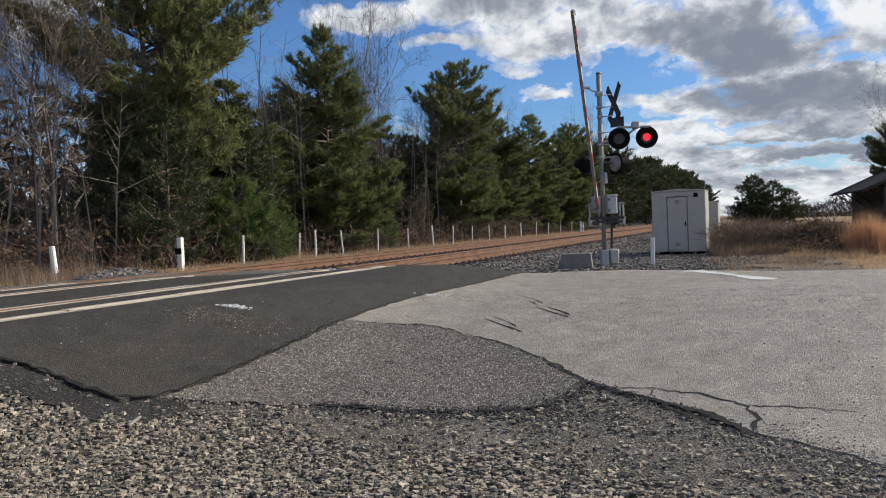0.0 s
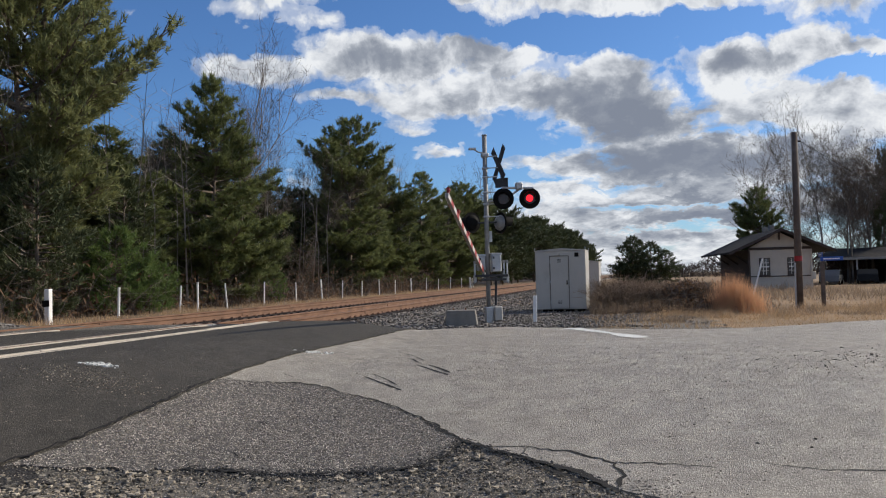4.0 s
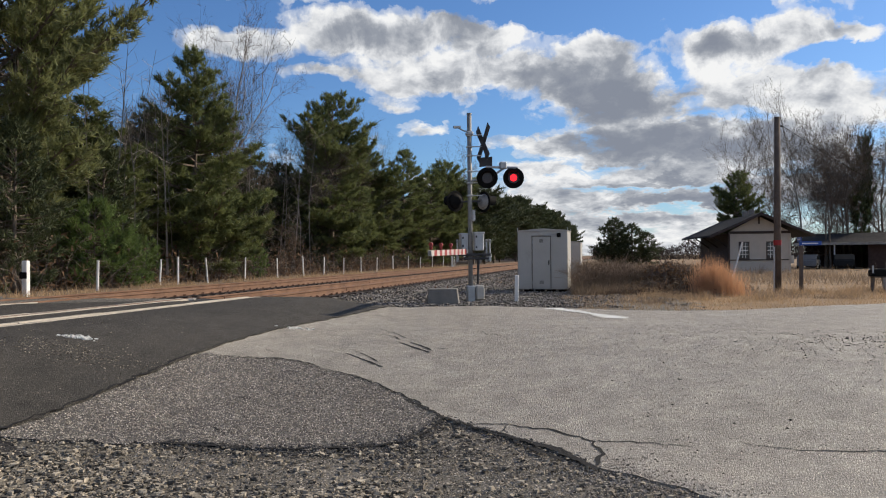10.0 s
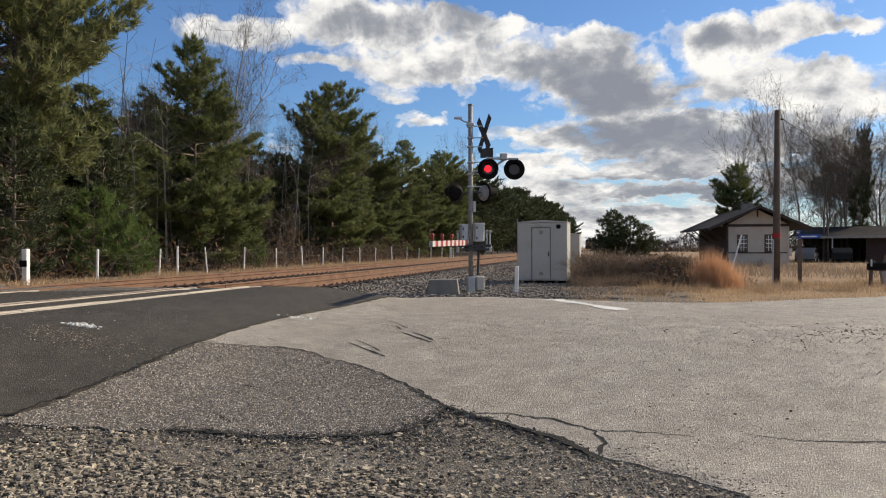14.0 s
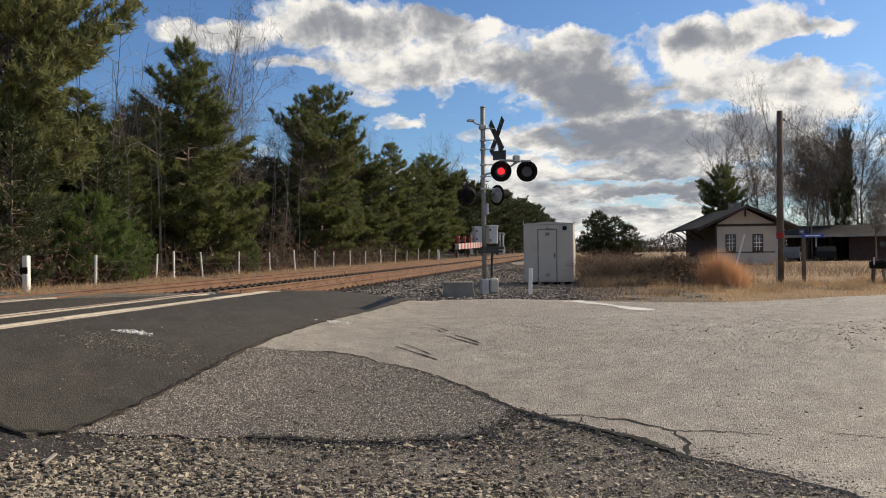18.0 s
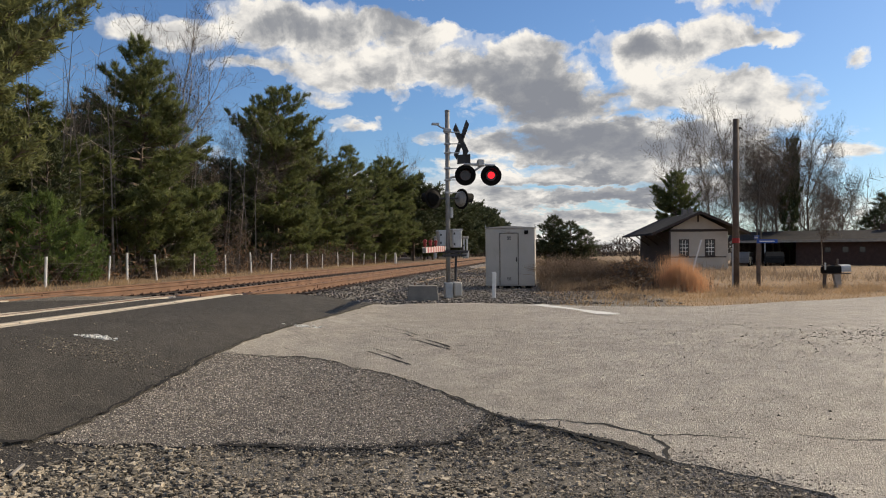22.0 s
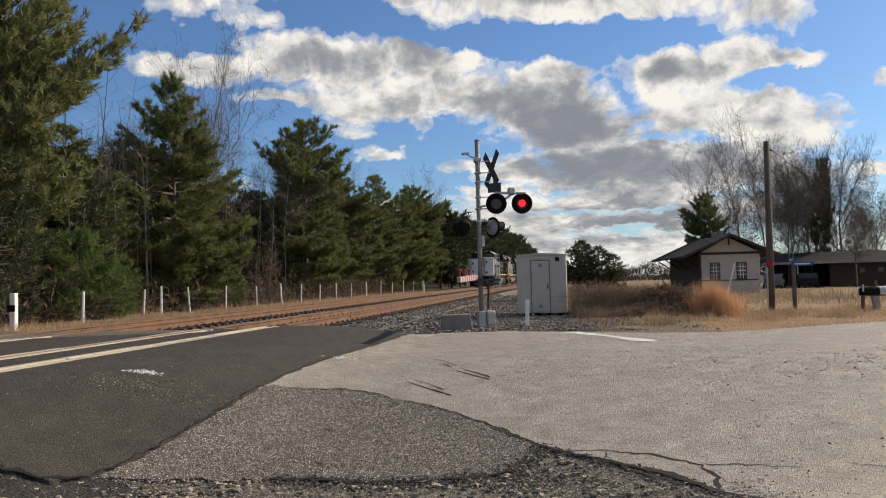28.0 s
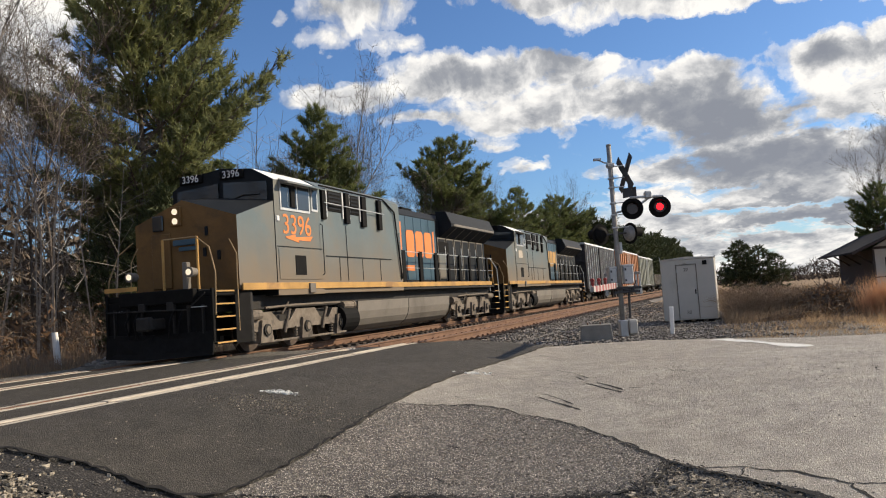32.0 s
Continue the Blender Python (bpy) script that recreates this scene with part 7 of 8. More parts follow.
        part("lens", rod(B(), (s * 0.85, 0.105, 2.0), (s * 0.85, 0.12, 2.0), 0.07, sides=16), M["lamp_white"] if lead else M["glass"], dl, "lit ditch light" if lead else "")
    # blower section body between cab and engine, and engine hood
    bm = B()
    slab(bm, [(-1.52, 1.40), (1.52, 1.40), (1.5, 4.42), (1.1, 4.66), (-1.1, 4.66), (-1.5, 4.42)], "y", 5.02, 10.7)
    part("blower_section", bm, grey, lo, "grey machinery section behind the cab")
    bm = B()
    slab(bm, [(-1.0, 1.5), (1.0, 1.5), (1.0, 4.25), (0.75, 4.52), (-0.75, 4.52), (-1.0, 4.25)], "y", 10.7, 22.0)
    part("engine_hood", bm, dark, lo, "dark engine hood")
    part("exhaust_stack", box(B(), -0.4, 0.4, 13.6, 14.6, 4.5, 4.72, 0.03), M["black"], lo)
    for y in (17.4, 19.6):
        part("roof_fan", rod(B(), (0, y, 4.5), (0, y, 4.68), 0.7, sides=20), M["loco_dark"], lo)
    # front end: platform, pilot, coupler, rails
    part("platform", box(B(), -1.5, 1.5, 0.12, 1.2, 1.42, 1.56, 0.02), M["black"], lo)
    part("anticlimber", box(B(), -1.05, 1.05, -0.02, 0.14, 1.3, 1.62, 0.02), M["black"], lo)
    part("end_stripe", box(B(), -1.45, -0.5, -0.03, -0.021, 1.66, 1.76), gold, lo)
    part("end_sheet", box(B(), -1.5, 1.5, 0.1, 0.16, 0.5, 1.42, 0.01), M["black"], lo)
    for sx in (1, -1):                           # the plow: two plates that meet in a low point, with ribs and grab irons above
        bm = B()
        top, foot = [(0.0, -0.12, 0.62), (sx * 1.5, 0.06, 0.66)], [(0.0, -0.42, 0.08), (sx * 1.5, -0.02, 0.12)]
        vs = [bm.verts.new(p) for p in (*top, foot[1], foot[0])] + [bm.verts.new((p[0], p[1] + 0.05, p[2])) for p in (*top, foot[1], foot[0])]
        for f in ((0, 1, 2, 3), (7, 6, 5, 4), (0, 4, 5, 1), (1, 5, 6, 2), (2, 6, 7, 3), (3, 7, 4, 0)):
            bm.faces.new([vs[k] for k in f])
        part("snow_plow", bm, M["black"], lo, "black pilot plow plate")
        for k in range(3):
            x = sx * (0.45 + 0.4 * k)
            part("plow_rib", box(B(), x - 0.02, x + 0.02, 0.02, 0.1, 0.6, 1.25, 0.005), M["underframe"], lo)
        part("grab_iron", bent(B(), [(sx * 1.0, 0.06, 1.2), (sx * 1.0, -0.04, 1.2), (sx * 1.35, -0.04, 1.2), (sx * 1.35, 0.06, 1.2)], 0.012), M["galv"], lo)
        part("corner_post", box(B(), *sorted((sx * 1.46, sx * 1.52)), 0.04, 0.12, 0.4, 1.6, 0.01), M["black"], lo)
        part("mu_receptacle", box(B(), *sorted((sx * 0.3, sx * 0.5)), -0.03, 0.1, 1.16, 1.36, 0.02), M["underframe"], lo)
    bm = B()
    box(bm, -0.16, 0.16, -0.35, 0.15, 0.75, 1.0, 0.03)
    box(bm, -0.22, 0.12, -0.45, -0.2, 0.72, 1.04, 0.04)
    part("coupler", bm, M["underframe"], lo)
    bm = B()
    box(bm, -0.16, 0.16, 21.9, 22.6, 0.75, 1.0, 0.03)
    part("coupler", bm, M["underframe"], lo)
    for x in (-0.5, -0.75, 0.5, 0.75):
        part("air_hose", bent(B(), [(x, 0.0, 1.15), (x, -0.16, 0.9), (x * 0.9, -0.14, 0.55)], 0.025), M["black"], lo)
    for x in (-0.08, 0.9):
        part("end_post", rod(B(), (x, 0.4, 1.55), (x, 0.4, 2.82), 0.032, sides=8), M["loco_yellow"], lo)
    part("end_rail", bent(B(), [(-0.08, 0.4, 2.82), (0.9, 0.4, 2.82)], 0.015), M["rail_gold"], lo)
    part("uncoupling_lever", bent(B(), [(-1.4, -0.05, 1.2), (0.9, -0.05, 1.15), (1.4, -0.05, 1.5)], 0.018), M["underframe"], lo)
    part("bell_box", box(B(), 0.52, 0.66, 0.3, 0.45, 1.6, 2.25, 0.02), M["tank_grey"], lo)
    make_truck(lo, 4.35, "front")
    make_truck(lo, 18.8, "rear")
    return lo


def car_truck(car, y0):
    for s in (1, -1):
        bm = B()
        slab(bm, [(y0 - 1.15, 0.5), (y0 - 0.5, 0.75), (y0 + 0.5, 0.75), (y0 + 1.15, 0.5), (y0 + 0.5, 0.3), (y0 - 0.5, 0.3)], "x", s * 1.0, s * 1.12)
        part("truck_frame", bm, M["underframe"], car)
    for a in (-0.88, 0.88):
        bm = B()
        for s in (1, -1):
            rod(bm, (s * 0.66, y0 + a, 0.44), (s * 0.8, y0 + a, 0.44), 0.44, sides=22)
        rod(bm, (-0.8, y0 + a, 0.44), (0.8, y0 + a, 0.44), 0.09, sides=8)
        part("wheelset", bm, M["wheel"], car)


def make_boxcar(length, height, paint, ribs, rib_paint, label):
    car = thing("boxcar", along(FAR_Q, 0, RAIL_Z), label, "boxcar", "freight cars")
    part("body", box(B(), -1.5, 1.5, 0, length, 1.0, height - 0.18, 0.03), M[paint], car)
    bm = B()
    slab(bm, [(-1.56, height - 0.2), (1.56, height - 0.2), (1.5, height - 0.05), (0, height), (-1.5, height - 0.05)], "y", -0.04, length + 0.04)
    part("roof", bm, M["galv"], car, "galvanized roof")
    part("side_sill", box(B(), -1.53, 1.53, 0.1, length - 0.1, 0.85, 1.05, 0.01), M["underframe"], car)
    mid = length / 2
    for s in (1, -1):
        n = ribs
        for k in range(n):
            y = 0.35 + (length - 0.7) * k / (n - 1)
            if abs(y - mid) < 1.7:
                continue
            part("side_post", box(B(), *sorted((s * 1.5, s * 1.58)), y - 0.06, y + 0.06, 1.02, height - 0.22, 0.012), M[rib_paint], car)
        d = part("door", box(B(), *sorted((s * 1.5, s * 1.6)), mid - 1.5, mid + 1.5, 1.1, height - 0.3, 0.02), M[paint], car)
        for y in (-1.0, -0.4, 0.4, 1.0):
            part("door_rod", box(B(), *sorted((s * 1.6, s * 1.635)), mid + y - 0.02, mid + y + 0.02, 1.15, height - 0.35), M["galv"], d)
        part("door_track", box(B(), *sorted((s * 1.5, s * 1.64)), mid - 3.0, mid + 3.0, 1.02, 1.1), M["galv"], car)
        for y in (0.1, length - 0.1):
            for j in range(6):
                part("rung", box(B(), *sorted((s * 1.58, s * 1.61)), y - 0.08, y + 0.35 if y < 1 else y + 0.08, 1.0 + j * 0.4, 1.03 + j * 0.4), M["galv"], car)
    for k in range(5):
        part("end_rib", box(B(), -1.4, 1.4, -0.06, 0.0, 1.3 + k * 0.6, 1.5 + k * 0.6, 0.02), M[paint], car)
    part("coupler", box(B(), -0.15, 0.15, -0.6, length + 0.6, 0.7, 0.95, 0.02), M["underframe"], car)
    car_truck(car, 2.3)
    car_truck(car, length - 2.3)
    return car


def make_gondola(length, label):
    car = thing("gondola", along(FAR_Q, 0, RAIL_Z), label, "gondola car", "freight cars")
    for s in (1, -1):
        part("side", box(B(), *sorted((s * 1.42, s * 1.5)), 0, length, 1.0, 2.5, 0.02), M["tank_grey"], car)
        for k in range(12):
            y = 0.4 + (length - 0.8) * k / 11
            part("side_post", box(B(), *sorted((s * 1.5, s * 1.58)), y - 0.06, y + 0.06, 1.0, 2.5), M["tank_grey"], car)
    part("floor", box(B(), -1.42, 1.42, 0, length, 1.0, 1.12), M["rust"], car)
    for y in (0.0, length - 0.08):
        part("end", box(B(), -1.42, 1.42, y, y + 0.08, 1.12, 2.5), M["tank_grey"], car)
    part("coupler", box(B(), -0.15, 0.15, -0.6, length + 0.6, 0.7, 0.95, 0.02), M["underframe"], car)
    car_truck(car, 2.0)
    car_truck(car, length - 2.0)
    return car


TRAIN += [(make_loco(True), 0.0), (make_loco(False), 23.05)]
TRAIN.append((make_boxcar(15.4, 4.75, "car_black", 15, "car_silver", "black boxcar with silver side posts"), 46.9))
TRAIN.append((make_boxcar(18.3, 4.85, "car_brown", 13, "car_brown", "brown boxcar with rusty ribbed sides"), 63.5))
TRAIN.append((make_boxcar(16.6, 4.7, "car_green", 11, "car_green", "dull grey-green boxcar with plain doors"), 83.0))
gon = make_gondola(16.0, "low grey gondola car")
TRAIN.append((gon, 100.8))
for k in range(1, 5):
    TRAIN.append((copy_thing(gon, gon.matrix_basis), 100.8 + k * 17.4))

# ---------------------------------------------------------------- grass, brush and undergrowth
def blade_field(name, spots, height, width, mat, label, category, seed, lean=0.35, lift=0.0, kind="stuff"):
    """Upright thin blades or stems at the given plan places, as one mesh."""
    rng = np.random.default_rng(seed)
    n = len(spots)
    p = np.array([(x, y, ground_z(x, y) + lift - 0.02) for x, y in spots])
    way = np.concatenate([rng.normal(size=(n, 2)) * lean, np.ones((n, 1))], 1)
    way /= np.linalg.norm(way, axis=1, keepdims=True)
    tall = rng.uniform(height[0], height[1], n) * np.array([0.75 + 0.7 * noise.noise((x * 0.8, y * 0.8, 4.0)) for x, y in spots]).clip(0.35, 1.3)
    v, f = blades(p, way, tall, width, rng)
    return tagged(new(name, mesh_of(name, v, f, M[mat])), label, category, kind=kind)


def arched(name, spots, length, radius, mat, label, category, seed, kind="stuff"):
    """Arching woody stems: each three short tubes that bend over."""
    rng = np.random.default_rng(seed)
    segs = []
    for x, y in spots:
        p = np.array([x, y, ground_z(x, y) - 0.02])
        ln = rng.uniform(*length)
        d = np.array([rng.normal() * 0.45, rng.normal() * 0.45, 1.0])
        bend = np.array([rng.normal() * 0.45, rng.normal() * 0.45, -0.22])
        r = rng.uniform(*radius)
        for k in range(3):
            d = d + bend * k * 0.7
            d /= np.linalg.norm(d)
            e = p + d * ln / 3
            segs.append((p, e, r * (1 - k * 0.3), r * (1 - (k + 1) * 0.3)))
            if k:
                w = d + rng.normal(size=3) * 0.7
                segs.append((p, p + w / np.linalg.norm(w) * ln * 0.25, r * 0.45, r * 0.25))
            p = e
    v, f = tubes(segs, 3)
    return tagged(new(name, mesh_of(name, v, f, M[mat])), label, category, kind=kind)


def scatter(n, draw, keep, seed):
    rng = random.Random(seed)
    out = []
    while len(out) < n:
        p = draw(rng)
        if keep(*p):
            out.append(p)
    return out


def off_road(x, y):
    return not (inside(light, x, y) or inside(dark, x, y) or inside(rough, x, y))


def plant_yard():
    verge = scatter(9000, lambda r: (r.uniform(6.2, 26), r.uniform(16, 24)), lambda x, y: off_road(x, y) and (x * CS - y * SN) > -1.6 + noise.noise((x * 0.5, y * 0.5, 3)), 31)
    blade_field("dry_grass", verge, (0.06, 0.28), 0.012, "straw", "short straw-coloured winter grass along the road", "grass", 41, 0.6)
    far = scatter(12000, lambda r: (r.uniform(9, 70), 22 + 46 * r.random() ** 1.5), lambda x, y: off_road(x, y) and x > y * 0.42 - 2, 32)
    blade_field("lawn_grass", far, (0.08, 0.25), 0.03, "straw", "dry yellow lawn grass in the yard", "grass", 42, 0.7)
    clumps, dull = [], []
    rng = random.Random(33)
    for k in range(70):
        cx, cy = rng.uniform(8.5, 19), rng.uniform(19.2, 24.0)
        if off_road(cx, cy) and cx > 0.42 * cy:
            (clumps if k % 2 else dull).extend((cx + rng.gauss(0, 0.26), cy + rng.gauss(0, 0.2)) for i in range(110))
    blade_field("tall_grass", [p for p in clumps if off_road(*p)], (0.15, 0.5), 0.012, "straw", "tall pale dry grass clumps on the verge", "grass", 43, 0.55)
    blade_field("dull_grass", [p for p in dull if off_road(*p)], (0.12, 0.45), 0.012, "straw_dull", "matted grey-brown grass clumps on the verge", "grass", 49, 0.7)
    sedge = scatter(3400, lambda r: (r.gauss(12.3, 0.32), r.gauss(22.6, 0.34)), lambda x, y: math.hypot(x - 12.35, y - 22.6) < 1.0, 34)
    blade_field("broomsedge", sedge, (0.8, 1.5), 0.012, "straw_red", "tall rust-coloured broomsedge clump", "grass clump", 44, 0.16)
    mound = scatter(1900, lambda r: (r.uniform(8.2, 10.8), r.uniform(24.2, 30)), lambda x, y: (x * CS - y * SN) > -1.2 and noise.noise((x * 0.6, y * 0.6, 7)) > -0.35, 35)
    arched("bramble_thicket", mound, (0.6, 1.6), (0.006, 0.012), "straw_dull", "brown tangled bramble thicket behind the cabinet", "bramble", 45)
    soft = scatter(9000, lambda r: (r.uniform(8.0, 11.0), r.uniform(23.4, 29)), lambda x, y: (x * CS - y * SN) > -1.4 and noise.noise((x * 0.6, y * 0.6, 7)) > -0.3, 36)
    blade_field("weed_thicket", soft, (0.25, 0.75), 0.014, "straw_dull", "dull brown dead weeds in the thicket", "weeds", 46, 0.4)
    pile = scatter(2300, lambda r: (r.gauss(11.6, 0.85), r.gauss(24.6, 0.75)), lambda x, y: True, 37)
    rng = np.random.default_rng(47)
    segs, leaf_spots = [], []
    for x, y in pile:
        crest = 0.74 * math.exp(-((x - 11.6) / 1.35) ** 2 - ((y - 24.6) / 1.1) ** 2) + 0.12
        z = ground_z(x, y) + crest * rng.uniform(0.15, 1.12)
        d = np.array([rng.normal(), rng.normal(), rng.normal() * 0.45])
        d *= rng.uniform(0.3, 0.95) / np.linalg.norm(d)
        c = np.array([x, y, max(z, ground_z(x, y) + 0.08)])
        segs.append((c - d * 0.5, c + d * 0.5, rng.uniform(0.006, 0.022), 0.004))
        leaf_spots += [c + rng.normal(size=3) * np.array([0.2, 0.2, 0.07]) for k in range(5)]
    for x, y, tall in ((11.2, 24.6, 1.0), (12.5, 24.8, 0.95), (11.8, 25.3, 1.1), (13.0, 25.2, 0.9)):
        base = np.array([x, y, ground_z(x, y)])
        segs += [(base, base + np.array([0.1, -0.1, tall * 0.7]), 0.03, 0.02), (base + np.array([0.1, -0.1, tall * 0.7]), base + np.array([-0.15, 0.1, tall]), 0.02, 0.008)]
    v, f = tubes(segs, 5)
    tagged(new("brush_pile", mesh_of("brush_pile", v, f, M["bark"])), "heap of cut dark branches in the thicket", "brush pile", kind="stuff")
    w = rng.normal(size=(len(leaf_spots), 3))
    w /= np.linalg.norm(w, axis=1, keepdims=True)
    v, f = blades(np.array(leaf_spots), w, rng.uniform(0.05, 0.14, len(leaf_spots)), 0.05, rng)
    tagged(new("dead_leaves", mesh_of("dead_leaves", v, f, M["dry_leaf"])), "dead brown leaves on the heap of branches", "leaves", kind="stuff")
    # far side: weeds go on beyond the cabinet towards the distance
    rest = scatter(9000, lambda r: at(r.uniform(-3.5, 14), 34 + 70 * r.random()), lambda x, y: True, 38)
    blade_field("field_weeds", rest, (0.3, 0.9), 0.04, "straw_dull", "brown field weeds beyond the cabinet", "weeds", 48, 0.4)


plant_yard()


def plant_wood_edge():
    edge = scatter(9000, lambda r: at(r.uniform(-20.8, -17.2), 13 + 75 * r.random() ** 1.3), lambda x, y: noise.noise((x * 0.35, y * 0.35, 5)) > -0.15, 51)
    blade_field("trackside_grass", edge, (0.15, 0.55), 0.018, "straw", "pale dry grass between the far track and the fence", "grass", 61, 0.4)
    reeds = scatter(2600, lambda r: at(r.uniform(-21.5, -18.5), r.uniform(11.5, 20.5)), lambda x, y: noise.noise((x * 0.7, y * 0.7, 2)) > -0.05, 52)
    blade_field("reeds", reeds, (0.4, 1.0), 0.016, "straw_dull", "tall brown reeds beside the crossing", "reeds", 62, 0.18)
    under = scatter(3200, lambda r: at(r.uniform(-30, -21.2), 8 + 95 * r.random()), lambda x, y: True, 53)
    arched("undergrowth", under, (1.0, 3.4), (0.008, 0.018), "twig", "leafless twiggy undergrowth under the trees", "undergrowth", 63)
    leafy = scatter(16000, lambda r: at(r.uniform(-32, -22), 5 + 100 * r.random()), lambda x, y: True, 54)
    rng = np.random.default_rng(64)
    p = np.array([(x, y, ground_z(x, y) + rng.uniform(0.1, 2.6) * rng.random()) for x, y in leafy])
    w = rng.normal(size=p.shape)
    w /= np.linalg.norm(w, axis=1, keepdims=True)
    v, f = blades(p, w, rng.uniform(0.15, 0.5, len(p)), 0.12, rng)
    tagged(new("leafy_undergrowth", mesh_of("leafy_undergrowth", v, f, M["dry_leaf"])), "dead brown leaves caught in the undergrowth", "undergrowth", kind="stuff")
    # slim saplings with pale stems
    stems = []
    r2 = random.Random(55)
    for k in range(420):
        x, y = at(r2.uniform(-40, -23), r2.uniform(-6, 40) if k % 5 < 3 else r2.uniform(40, 110))
        h, r = r2.uniform(6, 13), r2.uniform(0.02, 0.06)
        z = ground_z(x, y) - 0.05
        a = np.array([x, y, z])
        b = a + np.array([r2.gauss(0, 0.3), r2.gauss(0, 0.3), h * 0.5])
        c = b + np.array([r2.gauss(0, 0.4), r2.gauss(0, 0.4), h * 0.5])
        stems += [(a, b, r, r * 0.7), (b, c, r * 0.7, 0.01)]
        for j in range(16):
            s = b + (c - b) * r2.uniform(-0.5, 1.0)
            e = s + np.array([r2.gauss(0, 0.7), r2.gauss(0, 0.7), r2.uniform(0.1, 0.9)])
            stems.append((s, e, 0.012, 0.006))
            stems.append((e, e + np.array([r2.gauss(0, 0.4), r2.gauss(0, 0.4), r2.uniform(0.0, 0.6)]), 0.007, 0.004))
    v, f = tubes(stems, 3)
    tagged(new("saplings", mesh_of("saplings", v, f, M["bark_pale"])), "thin pale bare saplings in the woods", "saplings", kind="stuff")
    # the depth of the wood
    n = 34000
    rng = np.random.default_rng(66)
    q, u = rng.uniform(-60, -42, n), -40 + 260 * rng.random(n) ** 1.25
    z = 12.0 * rng.random(n) ** 1.25
    p = np.stack([q * CS + u * SN, -q * SN + u * CS, z], 1)
    w = rng.normal(size=p.shape) + np.array([0, 0, 0.5])
    w /= np.linalg.norm(w, axis=1, keepdims=True)
    v, f = blades(p, w, rng.uniform(0.8, 2.0, n), rng.uniform(0.15, 0.5, n), rng)
    tagged(new("far_woods", mesh_of("far_woods", v, f, M["bark"])), "dark depth of the woods behind the first trees", "woods", kind="stuff")
    # fine twigs of the bare stand beside the crossing
    n = 10000
    q, u = rng.uniform(-50, -29, n), rng.uniform(-28, 30, n)
    z = 1.0 + 14.0 * rng.random(n) ** 1.1
    p = np.stack([q * CS + u * SN, -q * SN + u * CS, z], 1)
    w = rng.normal(size=p.shape) * np.array([0.6, 0.6, 0.6]) + np.array([0, 0, 0.6])
    w /= np.linalg.norm(w, axis=1, keepdims=True)
    v, f = blades(p, w, rng.uniform(0.8, 2.4, n), rng.uniform(0.02, 0.06, n), rng)
    tagged(new("twig_tangle", mesh_of("twig_tangle", v, f, M["twig"])), "fine grey-brown twigs of bare trees in the woods", "twigs", kind="stuff")
    n = 6000
    q, u = rng.uniform(-85, -62, n), rng.uniform(-60, 200, n)
    p = np.stack([q * CS + u * SN, -q * SN + u * CS, 10.0 * rng.random(n)], 1)
    w = rng.normal(size=p.shape) + np.array([0, 0, 0.5])
    w /= np.linalg.norm(w, axis=1, keepdims=True)
    v, f = blades(p, w, rng.uniform(1.5, 3.5, n), rng.uniform(0.9, 2.0, n), rng)
    tagged(new("far_woods", mesh_of("far_woods", v, f, M["forest_floor"])), "brown depth of the leafless woods", "woods", kind="stuff")
    n = 5000
    p = np.stack([rng.uniform(50, 72, n), rng.uniform(74, 92, n), 1.5 + 9.0 * rng.random(n) ** 1.3], 1)
    w = rng.normal(size=p.shape) * 0.6 + np.array([0, 0, 0.6])
    w /= np.linalg.norm(w, axis=1, keepdims=True)
    v, f = blades(p, w, rng.uniform(0.8, 2.2, n), rng.uniform(0.03, 0.08, n), rng)
    tagged(new("twig_tangle", mesh_of("twig_tangle", v, f, M["twig"])), "fine twigs of bare trees behind the houses", "twigs", kind="stuff")
    # tree line far behind the yard and along the far line
    n = 42000
    az = rng.uniform(radians(6), radians(75), n)
    dist = rng.uniform(230, 330, n)
    z = 5.6 * rng.random(n) ** 1.5 * (0.75 + 0.35 * np.sin(az * 37) * np.sin(az * 91))
    p = np.stack([np.sin(az) * dist, np.cos(az) * dist, z], 1)
    keep = (p[:, 0] * CS - p[:, 1] * SN > -8) | (p[:, 0] * CS - p[:, 1] * SN < -19)
    p = p[keep]
    w = rng.normal(size=p.shape) + np.array([0, 0, 1.0])
    w /= np.linalg.norm(w, axis=1, keepdims=True)
    v, f = blades(p, w, rng.uniform(0.8, 2.0, len(p)), rng.uniform(0.12, 0.35, len(p)), rng)
    tagged(new("far_tree_line", mesh_of("far_tree_line", v, f, M["tie"])), "low brown tree line in the distance", "tree line", kind="stuff")


plant_wood_edge()


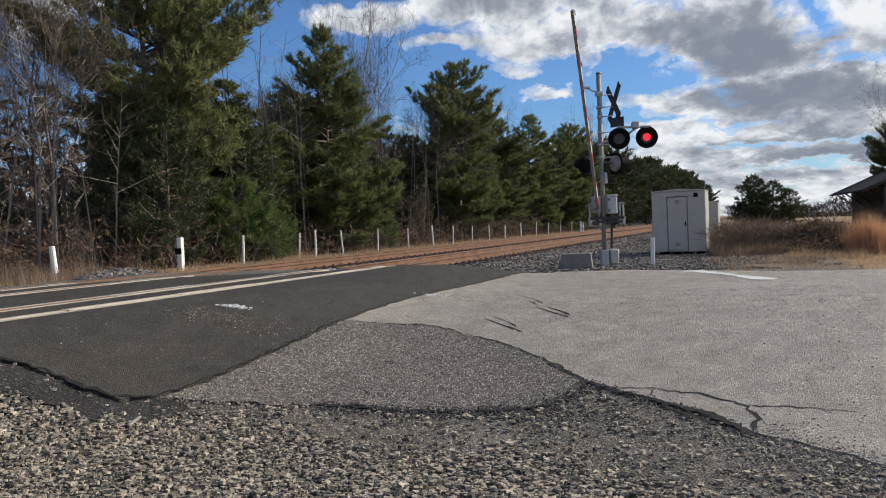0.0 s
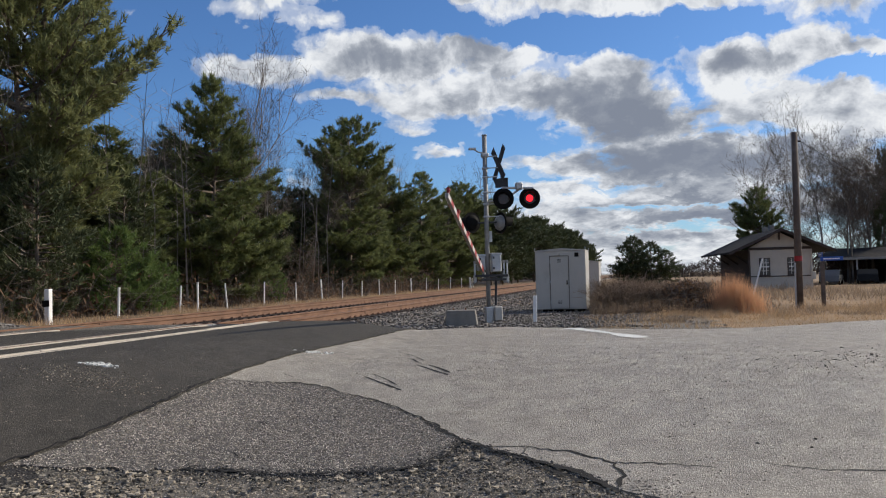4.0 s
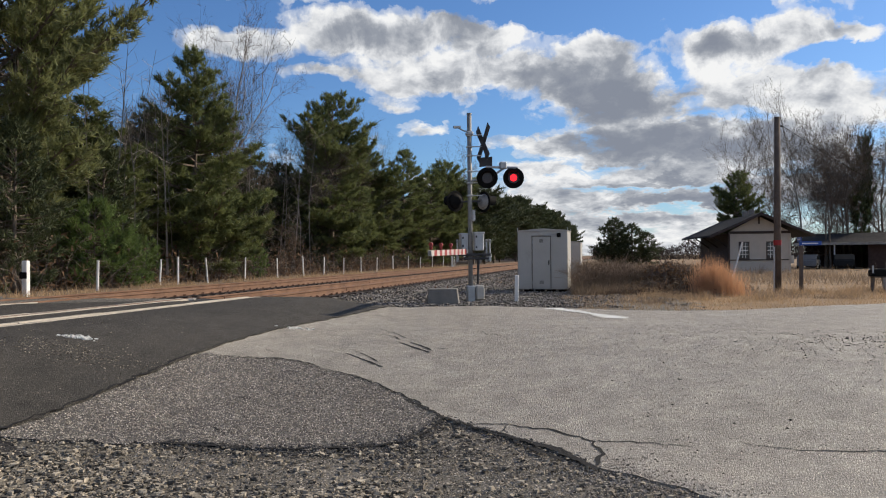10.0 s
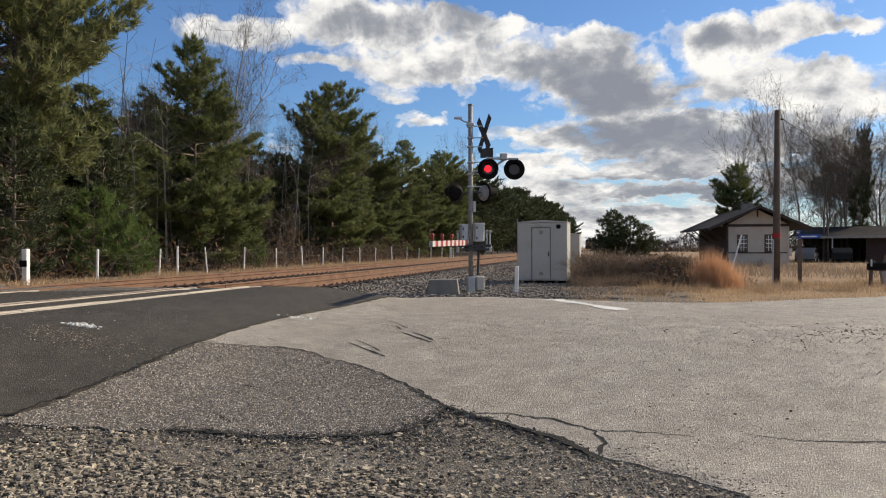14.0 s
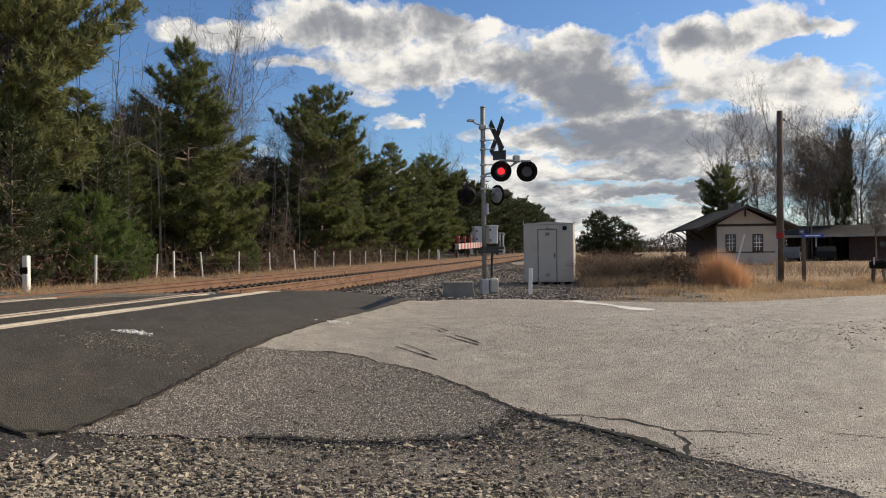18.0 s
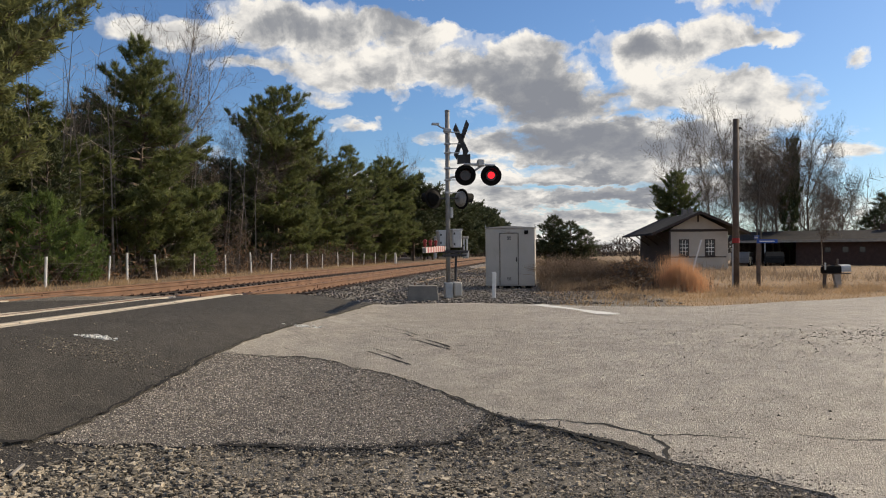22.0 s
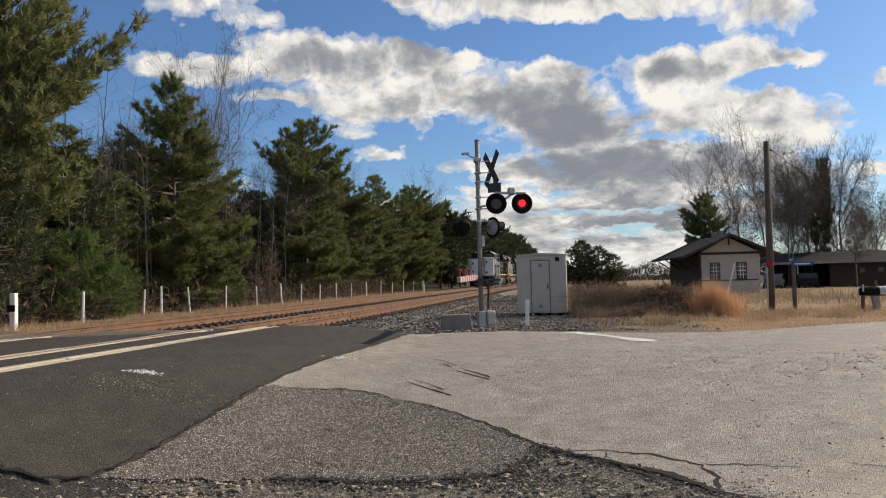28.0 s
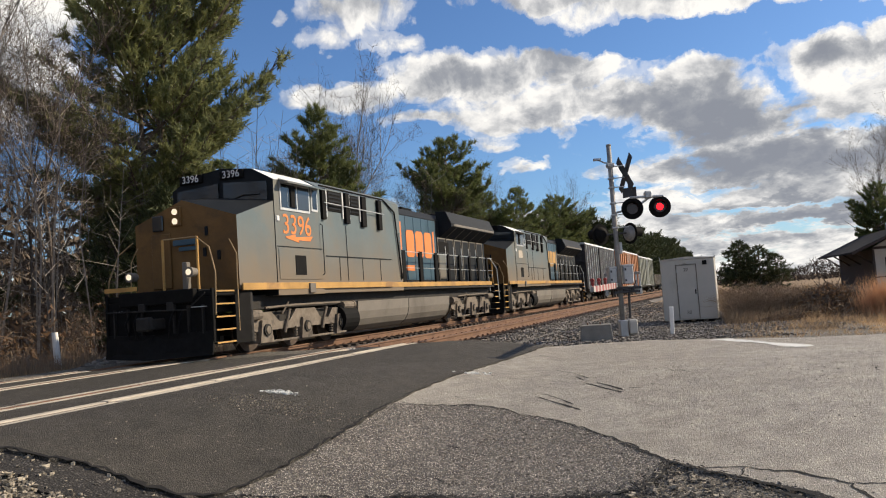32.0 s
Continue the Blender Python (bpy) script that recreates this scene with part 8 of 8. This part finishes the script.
def small_litter():
    x, y = -2.92, 6.95
    ob = part("wood_scrap", box(B(), -0.085, 0.085, -0.016, 0.016, 0, 0.02, 0.005), M["post_wood"])
    ob.matrix_basis = pose(x, y, ground_z(x, y) + 0.03, 0, -14, 72)
    tagged(ob, "splintered pale scrap of wood on the gravel", "wood scrap")
    x0, y0 = at(-17.3, 17.2)
    rng = random.Random(71)
    spots = []
    for k in range(1800):
        u, q = rng.gauss(17.5, 1.6), rng.gauss(-17.4, 0.55)
        h = 0.42 * math.exp(-((u - 17.5) / 1.7) ** 2 - ((q + 17.4) / 0.6) ** 2)
        x, y = at(q, u)
        spots.append((x, y, ground_z(x, y) + h * rng.uniform(0.85, 1.0)))
    stones("gravel_heap", spots, (0.04, 0.09), M["ballast"], "low heap of grey gravel beyond the far track", "gravel heap", 72)
    sprigs = scatter(500, lambda r: (r.uniform(-4.5, 2.5), r.uniform(4.4, 6.4)), lambda x, y: noise.noise((x * 1.5, y * 1.5, 9)) > 0.25, 73)
    blade_field("weed_sprigs", sprigs, (0.02, 0.07), 0.006, "needles_young", "tiny green weeds in the gravel", "weeds", 74, 0.8)


small_litter()


def motions():
    gate = [(0.0, 52), (0.5, 45), (1.0, 39.5), (1.5, 33), (2.0, 29.5), (2.5, 26), (3.5, 19), (4.5, 13), (5.0, 11), (5.5, 8.8), (6.0, 6), (6.5, 3.2), (7.0, 1.6), (7.5, 0.3), (8.0, -0.6), (20.0, -0.6), (32.0, -0.6)]
    walk(ARM, [(t, pose(MAST[0] - 0.12, MAST[1], MAST_Z + 1.40, -el, 0, -18.0)) for t, el in gate])
    front, speed = 14.25, 21.65          # where the train's front is at the end, and metres a second
    for car, back in TRAIN:
        walk(car, [(t, along(FAR_Q, front + back + speed * (32.0 - t), RAIL_Z)) for t in range(0, 33, 4)])
    for ob, rows in MOVERS:
        walk(ob, rows)


motions()
